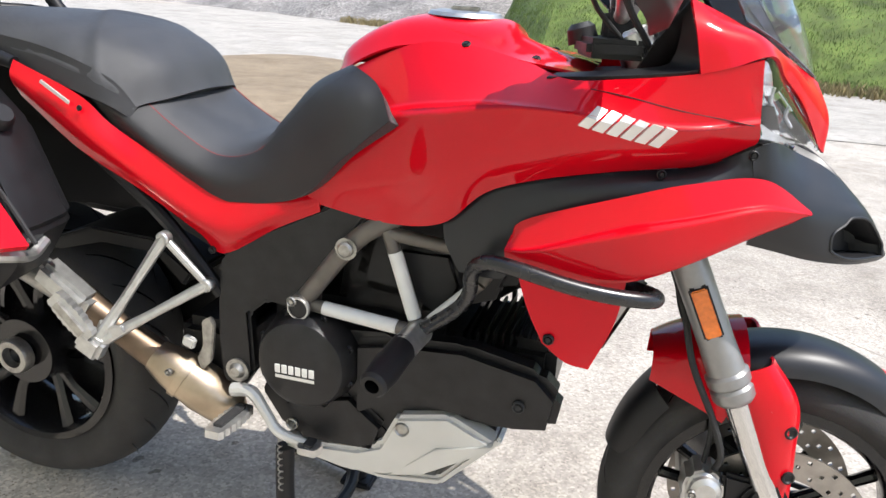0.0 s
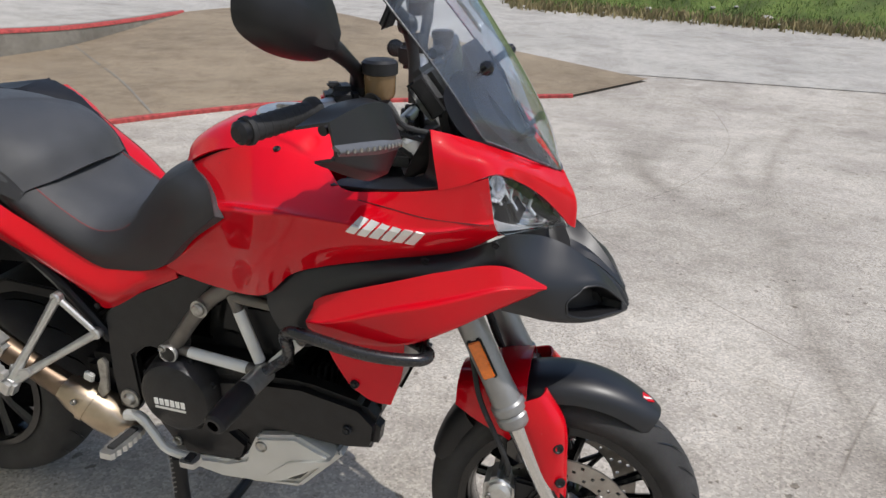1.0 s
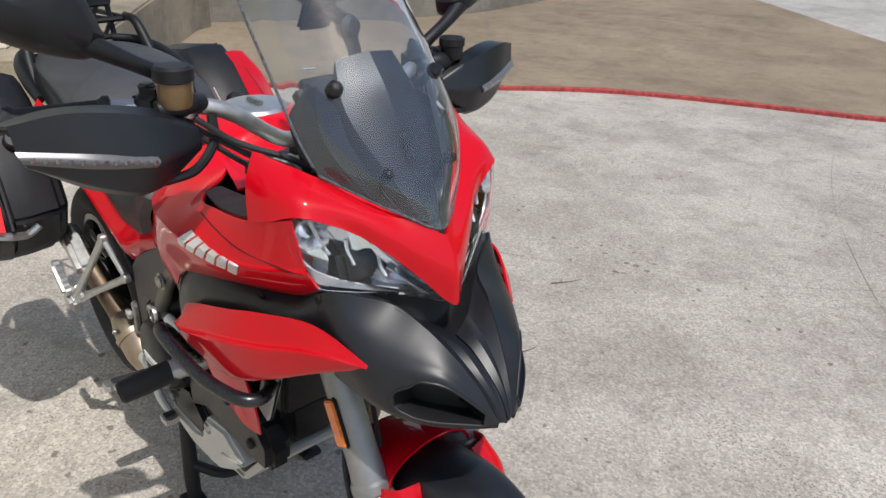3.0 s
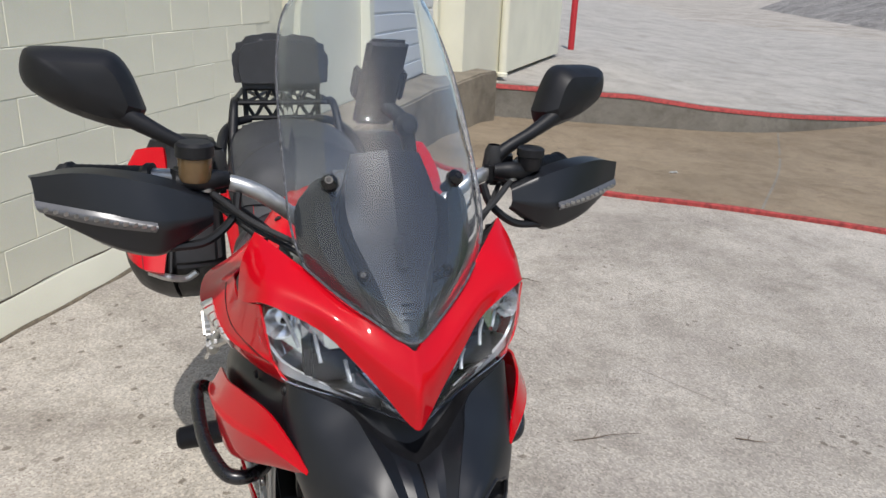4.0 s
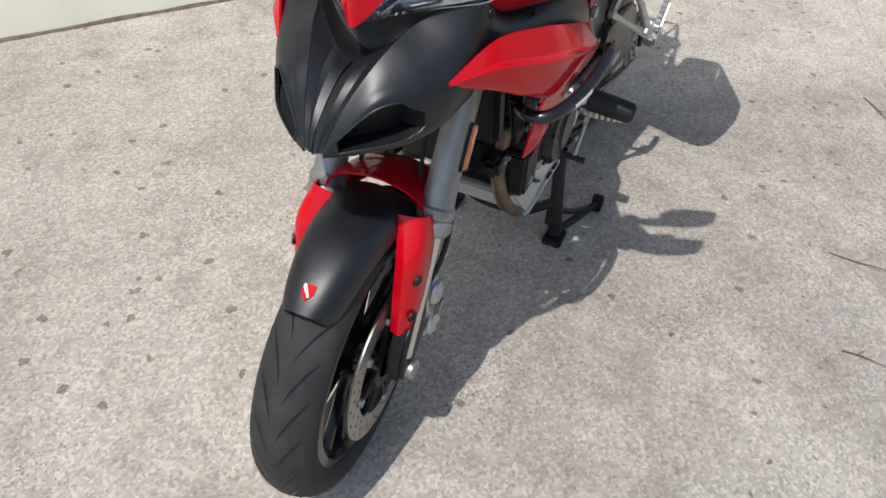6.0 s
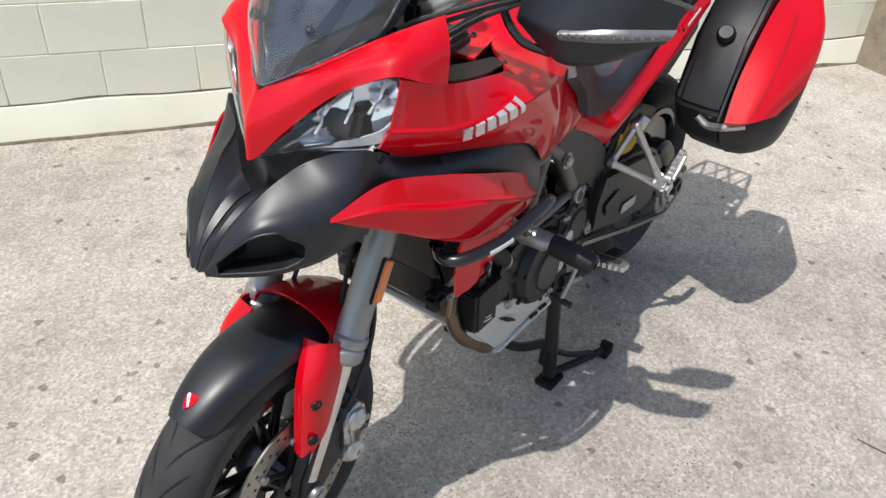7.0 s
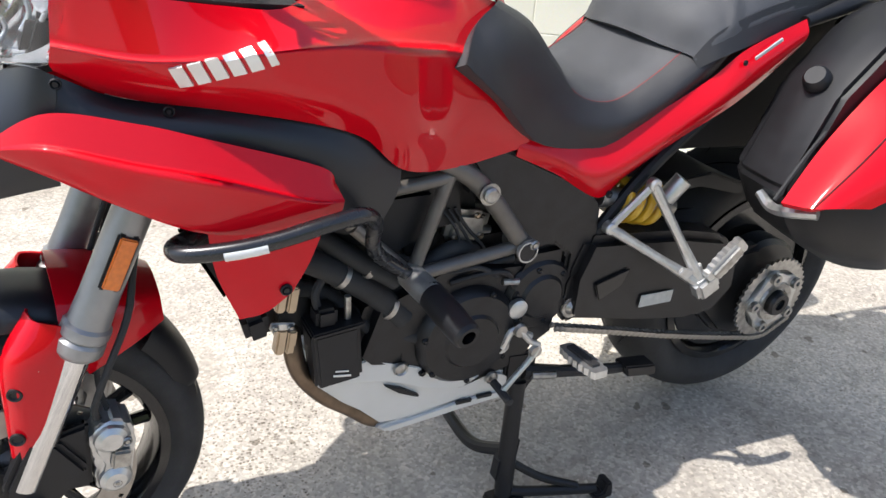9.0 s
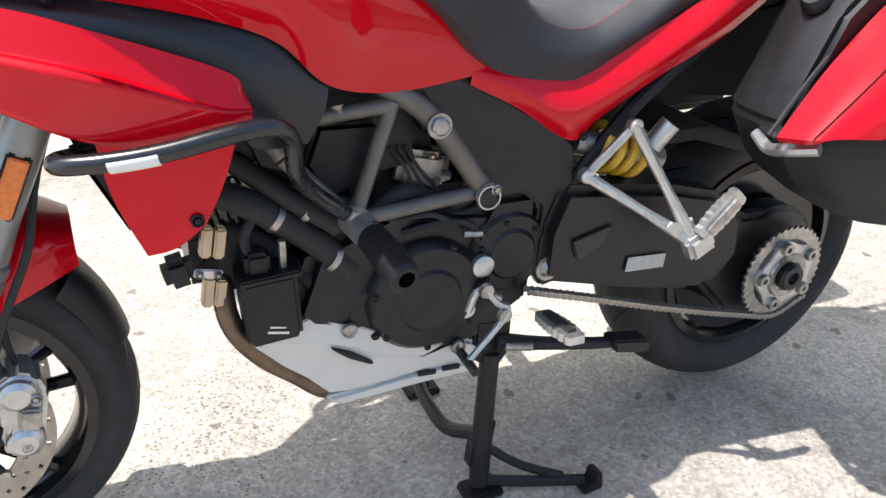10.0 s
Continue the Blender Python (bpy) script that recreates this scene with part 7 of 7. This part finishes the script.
# ---- cockpit: screen, inner panel, handlebar, guards, mirrors ----
SCREEN_RAILS = [
    [(1.468, 0, 1.042), (1.44, 0, 1.110), (1.37, 0, 1.227), (1.265, 0, 1.370), (1.171, 0, 1.480), (1.135, 0, 1.515)],
    [(1.442, 0.042, 1.062), (1.425, 0.062, 1.118), (1.357, 0.068, 1.225), (1.253, 0.068, 1.362), (1.160, 0.062, 1.470), (1.128, 0.052, 1.505)],
    [(1.400, 0.090, 1.092), (1.372, 0.112, 1.145), (1.310, 0.118, 1.232), (1.210, 0.116, 1.350), (1.135, 0.105, 1.440), (1.112, 0.09, 1.475)],
    [(1.352, 0.128, 1.118), (1.322, 0.139, 1.165), (1.262, 0.141, 1.243), (1.172, 0.137, 1.345), (1.110, 0.124, 1.415), (1.095, 0.108, 1.45)],
]
screen_grid = surface(mirrored(SCREEN_RAILS), 44, 36)
screen = part("windscreen", shell(screen_grid, 0.0035, (1.2, 0, 1.1)), SCREEN, bike, "clear swept windscreen")
screen.visible_shadow = False
rim = [tuple(p) for p in screen_grid[2:, 0][::4]]
part("screen_edge", tube([tuple(p) for p in screen_grid[0, ::3]], 0.0020, 6), CLEARPLASTIC, screen, "bright polished screen edge")
for s in (1, -1):
    edge = [(x, abs(y) * s, z) for x, y, z in rim]
    part("screen_edge", tube(edge, 0.0022, 6), CLEARPLASTIC, screen, "bright polished screen edge")
    for x, y, z, r in ((1.338, 0.087, 1.226, 0.0115), (1.412, 0.056, 1.118, 0.0085)):
        knob = part("screen_knob", lathe([(0, r * 1.5), (r * 0.5, r * 1.5), (r, r * 0.9), (r * 1.1, 0.0), (r * 0.6, -0.002), (r * 0.6, -0.03)], (x, y * s, z), (0.75, 0.2 * s, 0.6), 18), GLOSSBLACK, screen, "round black screen knob")
        part("knob_screw", lathe([(0, r * 1.56), (r * 0.3, r * 1.52)], (x, y * s, z), (0.75, 0.2 * s, 0.6), 10), BLACK, knob)

PANEL = [
    [(1.448, 0, 1.046), (1.405, 0, 1.098), (1.368, 0, 1.165), (1.340, 0, 1.215), (1.300, 0, 1.262)],
    [(1.440, 0.018, 1.050), (1.402, 0.034, 1.100), (1.358, 0.060, 1.160), (1.322, 0.064, 1.205), (1.288, 0.050, 1.255)],
    [(1.428, 0.030, 1.054), (1.380, 0.048, 1.090), (1.328, 0.066, 1.148), (1.310, 0.070, 1.176), (1.296, 0.066, 1.202)],
    [(1.418, 0.042, 1.062), (1.398, 0.060, 1.100), (1.362, 0.076, 1.148), (1.348, 0.079, 1.172), (1.338, 0.079, 1.194)],
    [(1.402, 0.062, 1.075), (1.378, 0.086, 1.108), (1.340, 0.104, 1.150), (1.318, 0.104, 1.195), (1.308, 0.096, 1.228)],
    [(1.388, 0.076, 1.080), (1.352, 0.104, 1.098), (1.308, 0.126, 1.130), (1.280, 0.126, 1.180), (1.285, 0.104, 1.215)],
]
inner_panel = part("inner_panel", shell(surface(mirrored(PANEL), 26, 61, True), 0.004, (1.2, 0, 1.1)), SMOKED, bike, "dark satin plastic panel under the screen", 20)
part("panel_slot", rbox((1.3885, 0, 1.140), (0.006, 0.014, 0.045), 0.002, (0, -31, 0)), GLOSSBLACK, inner_panel)
for k in range(3):
    part("panel_rib", rbox((1.438 - 0.007 * k, 0, 1.0640 + 0.009 * k), (0.004, 0.016, 0.003), 0.001, (0, -40, 0)), BLACK, inner_panel)
LIP = [
    [(1.471, 0, 1.034), (1.442, 0.035, 1.053), (1.397, 0.081, 1.083), (1.332, 0.137, 1.118), (1.273, 0.184, 1.143)],
    [(1.440, 0, 1.036), (1.410, 0.032, 1.050), (1.362, 0.074, 1.072), (1.300, 0.112, 1.085), (1.235, 0.150, 1.085)],
    [(1.400, 0, 1.000), (1.380, 0.03, 1.010), (1.335, 0.066, 1.020), (1.270, 0.098, 1.025), (1.205, 0.130, 1.025)],
]
part("cockpit_lip", shell(surface([[(x, -y, z) for x, y, z in r[:0:-1]] + r for r in LIP], 41, 10), 0.003, (1.3, 0, 0.95)), BLACK, bike, "black lip inside the nose cowl")
part("cockpit_tray", prism([(1.08, 1.014), (1.16, 1.024), (1.20, 1.028), (1.30, 1.040), (1.40, 1.02), (1.42, 0.97), (1.10, 0.96)], -0.135, 0.135, 0.01), BLACK, bike, "black tray round the steering head")

STEER = Matrix.Translation((1.17, 0, 1.14)) @ pose(0, 0, 0, -2.2, 0, 6.5) @ Matrix.Translation((-1.17, 0, -1.14))


def steered(name, bm, mat, parent, label="", sharp=32.0):
    """A part that turns with the steering."""
    bmesh.ops.transform(bm, matrix=STEER, verts=bm.verts)
    return part(name, bm, mat, parent, label, sharp)


bar = steered("handlebar", tube([(1.050, 0.43, 1.176), (1.115, 0.30, 1.186), (1.148, 0.235, 1.188), (1.168, 0.175, 1.172), (1.176, 0.105, 1.125), (1.176, 0.06, 1.112), (1.176, -0.06, 1.112), (1.176, -0.105, 1.125), (1.168, -0.175, 1.172), (1.148, -0.235, 1.188), (1.115, -0.30, 1.186), (1.050, -0.43, 1.176)], 0.0125, 16, 80), ALU, bike, "silver handlebar turned slightly")
steered("top_yoke", prism([(1.13, -0.135), (1.215, -0.140), (1.235, -0.09), (1.215, 0.0), (1.235, 0.09), (1.215, 0.140), (1.13, 0.135), (1.11, 0.0)], 1.052, 1.080, 0.008, "z"), BLACK, bar, "black triple clamp")
steered("bar_riser", rbox((1.174, 0.05, 1.098), (0.045, 0.030, 0.05), 0.008), BLACK, bar)
steered("bar_riser", rbox((1.174, -0.05, 1.098), (0.045, 0.030, 0.05), 0.008), BLACK, bar)
steered("ignition_lock", lathe([(0, 0.03), (0.014, 0.03), (0.022, 0.022), (0.024, 0.0)], (1.125, 0, 1.07), (-0.3, 0, 1), 20), BLACK, bar)
dash = part("instrument", rbox((1.240, 0, 1.170), (0.05, 0.16, 0.10), 0.016, (0, -38, 0), segs=3), BLACK, bike, "black instrument pod")
part("dial_glass", rbox((1.219, 0, 1.155), (0.004, 0.135, 0.075), 0.006, (0, -38, 0)), GLOSSBLACK, dash)
part("dash_bracket", rbox((1.27, 0, 1.12), (0.03, 0.14, 0.12), 0.01, (0, -12, 0)), BLACK, dash)


holder = steered("device_holder", rbox((1.158, 0.016, 1.335), (0.016, 0.066, 0.150), 0.007, (0, 24, 0), segs=3), BLACK, bar, "black device holder above the handlebar")
steered("holder_grip", rbox((1.152, 0.052, 1.335), (0.026, 0.010, 0.050), 0.004, (0, 24, 0)), BLACK, holder)
steered("holder_grip", rbox((1.152, -0.020, 1.335), (0.026, 0.010, 0.050), 0.004, (0, 24, 0)), BLACK, holder)
steered("holder_ball", lathe([(0, 0.020), (0.012, 0.017), (0.019, 0.008), (0.019, -0.008), (0.012, -0.017), (0, -0.020)], (1.160, 0.062, 1.270), (1, 0, 0.2), 18), BLACK, holder)
steered("holder_arm", tube([(1.142, 0.030, 1.300), (1.156, 0.058, 1.275), (1.170, 0.070, 1.215), (1.176, 0.060, 1.125)], [0.012, 0.013, 0.011, 0.014], 12), BLACK, holder, "black ball-joint arm")


def build_controls(s):
    steered("fork_top", lathe([(0, 0.012), (0.016, 0.012), (0.020, 0.008), (0.026, 0.006), (0.027, -0.03), (0.027, -0.10)], (1.198, 0.105 * s, 1.085), (-0.42, 0, 0.9), 22), ALU, bar, "silver fork top")
    grip = steered("grip", lathe([(0.010, -0.001), (0.0195, 0.0), (0.0205, 0.006), (0.0165, 0.012), (0.0165, 0.115), (0.021, 0.122), (0.021, 0.130), (0.012, 0.132)], (1.048, 0.434 * s, 1.176), (0.44, -0.88 * s, 0.06), 22), RUBBER, bar, "ribbed black rubber grip")
    ribs = [lathe([(0.0166, -0.0012), (0.0176, 0.0), (0.0166, 0.0012)], (1.048 + 0.0135 * k * 0.44 + 0.010, (0.434 - 0.0135 * k * 0.88 - 0.02) * s, 1.177 + 0.0008 * k), (0.44, -0.88 * s, 0.06), 20) for k in range(7)]
    for rib in ribs:
        steered("grip_rib", rib, RUBBER, grip)
    end = steered("bar_end", lathe([(0, 0.016), (0.010, 0.016), (0.0165, 0.010), (0.0165, 0.0)], (1.048, 0.434 * s, 1.176), (-0.44, 0.88 * s, -0.06), 18), BLACK, grip)
    switch = steered("switch_housing", rbox((1.128, 0.262 * s, 1.186), (0.050, 0.060, 0.055), 0.012, (0, 0, -24 * s), segs=3), BLACK, bar, "black switch housing")
    steered("switch_button", rbox((1.105, 0.268 * s, 1.192), (0.012, 0.022, 0.016), 0.004, (0, 0, -24 * s)), RED_DULL if s < 0 else RUBBER, switch)
    steered("switch_button", rbox((1.120, 0.270 * s, 1.214), (0.020, 0.020, 0.008), 0.003, (0, 0, -24 * s)), RUBBER, switch)
    steered("master_cylinder", tube([(1.178, 0.222 * s, 1.196), (1.188, 0.250 * s, 1.198), (1.182, 0.290 * s, 1.194)], [0.012, 0.016, 0.014], 12), BLACK, bar, "black master cylinder")
    steered("bar_clamp", rbox((1.152, 0.228 * s, 1.190), (0.040, 0.026, 0.040), 0.008, (0, 0, -20 * s)), BLACK, bar)
    lever = steered("hand_lever", tube([(1.188, 0.258 * s, 1.192), (1.180, 0.300 * s, 1.188), (1.158, 0.350 * s, 1.180), (1.142, 0.395 * s, 1.174)], [0.008, 0.007, 0.0065, 0.008], 10), BLACK, bar, "black hand lever")
    steered("lever_pivot", lathe([(0, 0.012), (0.009, 0.012), (0.011, 0.008), (0.011, -0.012)], (1.188, 0.250 * s, 1.194), (0, 0, 1), 14), STEEL, lever)
    # reservoir of the brake or the clutch
    if s < 0:
        pot = steered("brake_reservoir", lathe([(0, -0.002), (0.020, 0.0), (0.023, 0.006), (0.024, 0.036), (0, 0.036)], (1.190, -0.266, 1.198), (0, 0, 1), 24), GREASE, bar, "amber brake fluid reservoir")
        steered("reservoir_cap", lathe([(0.0235, 0), (0.027, 0.002), (0.027, 0.018), (0.022, 0.022), (0, 0.022)], (1.190, -0.266, 1.232), (0, 0, 1), 24), BLACK, pot, "black screw cap")
    else:
        pot = steered("clutch_reservoir", lathe([(0, -0.002), (0.018, 0.0), (0.0205, 0.006), (0.021, 0.024), (0, 0.024)], (1.190, 0.282, 1.200), (0, 0, 1), 22), BLACK, bar, "small black clutch reservoir")
        steered("reservoir_cap", lathe([(0.021, 0), (0.0235, 0.002), (0.0235, 0.014), (0.019, 0.017), (0, 0.017)], (1.190, 0.282, 1.222), (0, 0, 1), 22), BLACK, pot)
    steered("reservoir_arm", tube([(1.185, 0.235 * s, 1.20), (1.190, 0.255 * s, 1.196), (1.190, 0.270 * s, 1.200)], 0.005, 8), STEEL, bar)
    # cables and hoses down to the steering head
    for k, (a, b, c, r) in enumerate((((1.195, 0.245, 1.180), (1.232, 0.185, 1.146), (1.275, 0.105, 1.105), 0.0048), ((1.18, 0.245, 1.168), (1.225, 0.18, 1.132), (1.27, 0.11, 1.092), 0.0042), ((1.15, 0.250, 1.165), (1.205, 0.185, 1.120), (1.235, 0.12, 1.060), 0.0046), ((1.12, 0.25, 1.17), (1.155, 0.18, 1.130), (1.205, 0.10, 1.06), 0.0036))):
        part("cable", tube([STEER @ Vector((a[0], a[1] * s, a[2])), (b[0], b[1] * s, b[2]), (c[0], c[1] * s, c[2]), (c[0] - 0.02, c[1] * s * 0.9, c[2] - 0.06)], r, 8, 24), RUBBER, bar, "black control cable")
    # hand guard with a clear light strip
    guard_rails = [
        [(1.135, 0.480, 1.198), (1.160, 0.420, 1.214), (1.180, 0.350, 1.212), (1.190, 0.290, 1.198), (1.190, 0.245, 1.176)],
        [(1.178, 0.474, 1.206), (1.202, 0.415, 1.216), (1.214, 0.350, 1.208), (1.212, 0.290, 1.190), (1.204, 0.245, 1.168)],
        [(1.184, 0.470, 1.168), (1.218, 0.395, 1.158), (1.234, 0.325, 1.146), (1.226, 0.285, 1.145), (1.210, 0.245, 1.150)],
        [(1.180, 0.460, 1.152), (1.210, 0.392, 1.120), (1.216, 0.330, 1.100), (1.214, 0.292, 1.112), (1.208, 0.245, 1.140)],
        [(1.150, 0.455, 1.145), (1.185, 0.390, 1.108), (1.196, 0.330, 1.090), (1.200, 0.292, 1.104), (1.200, 0.245, 1.134)],
    ]
    guard = steered("hand_guard", shell(surface(flip(guard_rails, s), 34, 25, True), 0.004, (1.10, 0.35 * s, 1.16)), SATIN, bar, "dark satin plastic hand guard", 50)
    strip_rails = [
        [(1.183, 0.4725, 1.176), (1.2165, 0.397, 1.166), (1.2335, 0.322, 1.151)],
        [(1.1905, 0.470, 1.167), (1.224, 0.394, 1.156), (1.2395, 0.322, 1.145)],
        [(1.187, 0.467, 1.160), (1.219, 0.393, 1.146), (1.233, 0.325, 1.137)],
    ]
    strip_grid = surface(flip(strip_rails, s), 26, 9)
    glass = steered("indicator_lens", shell(strip_grid, 0.006, (1.10, 0.35 * s, 1.16)), GUARDLENS, guard, "clear indicator light strip")
    for k in range(12):
        p = strip_grid[2 + 2 * k, 4]
        steered("lens_cell", rbox((p[0], p[1], p[2]), (0.003, 0.008, 0.0055), 0.001, (0, 0, -22 * s)), STEEL, glass)
    steered("guard_bracket", tube([(1.208, 0.305 * s, 1.106), (1.203, 0.255 * s, 1.110), (1.190, 0.215 * s, 1.140), (1.172, 0.205 * s, 1.172)], 0.007, 8), BLACK, guard)
    # mirror
    pod = bmesh.new()
    rows = []
    outline = [(0.322, 1.288), (0.334, 1.264), (0.360, 1.260), (0.420, 1.278), (0.466, 1.304), (0.481, 1.326), (0.478, 1.354), (0.462, 1.366), (0.400, 1.368), (0.362, 1.364), (0.340, 1.338)]
    ring = np.array([p[:2] for p in spline([(a, b, 0) for a, b in outline + outline[:1]], 41)[:-1]])
    mid = ring.mean(0)
    for depth, k in ((-0.022, 0.90), (-0.022, 0.985), (-0.016, 1.0), (0.002, 0.99), (0.020, 0.90), (0.036, 0.68), (0.044, 0.25)):
        rows.append([pod.verts.new((1.107 + depth + 0.28 * (0.40 - (mid[0] + (p[0] - mid[0]) * k)), (mid[0] + (p[0] - mid[0]) * k) * s, mid[1] + (p[1] - mid[1]) * k)) for p in ring])
    for a, b in zip(rows, rows[1:]):
        for i in range(len(a)):
            j = (i + 1) % len(a)
            pod.faces.new((a[i], a[j], b[j], b[i]))
    pod.faces.new(rows[-1])
    pod.faces.new(rows[0][::-1])
    mirror = steered("mirror", pod, BLACK, bar, "black rear-view mirror on a stalk")
    face = bmesh.new()
    face.faces.new([face.verts.new((1.1005 + 0.28 * (0.40 - (mid[0] + (p[0] - mid[0]) * 0.88)), (mid[0] + (p[0] - mid[0]) * 0.88) * s, mid[1] + (p[1] - mid[1]) * 0.88)) for p in ring])
    face.faces.new([face.verts.new((1.0995 + 0.28 * (0.40 - (mid[0] + (p[0] - mid[0]) * 0.86)), (mid[0] + (p[0] - mid[0]) * 0.86) * s, mid[1] + (p[1] - mid[1]) * 0.86)) for p in ring])
    steered("mirror_glass", face, MIRROR, mirror, "mirror glass")
    steered("mirror_stalk", tube([(1.150, 0.228 * s, 1.205), (1.154, 0.256 * s, 1.230), (1.152, 0.300 * s, 1.254), (1.144, 0.340 * s, 1.276), (1.132, 0.375 * s, 1.296)], [0.015, 0.011, 0.011, 0.014, 0.020], 14), BLACK, mirror, "black mirror stalk")
    steered("stalk_boot", lathe([(0.010, 0.03), (0.015, 0.02), (0.017, 0.0), (0.017, -0.012)], (1.150, 0.232 * s, 1.205), (0, 0, 1), 16), RUBBER, mirror)


sides(build_controls)

# the whole front end turns a little to the left about the steering axis
AXIS_AT, AXIS = Vector((1.125, 0, 1.14)), Vector((-0.43, 0, 0.90)).normalized()
TURN = Matrix.Translation(AXIS_AT) @ Matrix.Rotation(radians(4.2), 4, AXIS) @ Matrix.Translation(-AXIS_AT)
for ob in list(bike.children):
    if ob.name.split(".")[0] in ("front_wheel", "brake_caliper", "brake_hose", "fork_leg", "fork_guard", "front_mudguard", "mudguard_arch", "mudguard_tail"):
        ob.matrix_local = TURN

build_blocks()
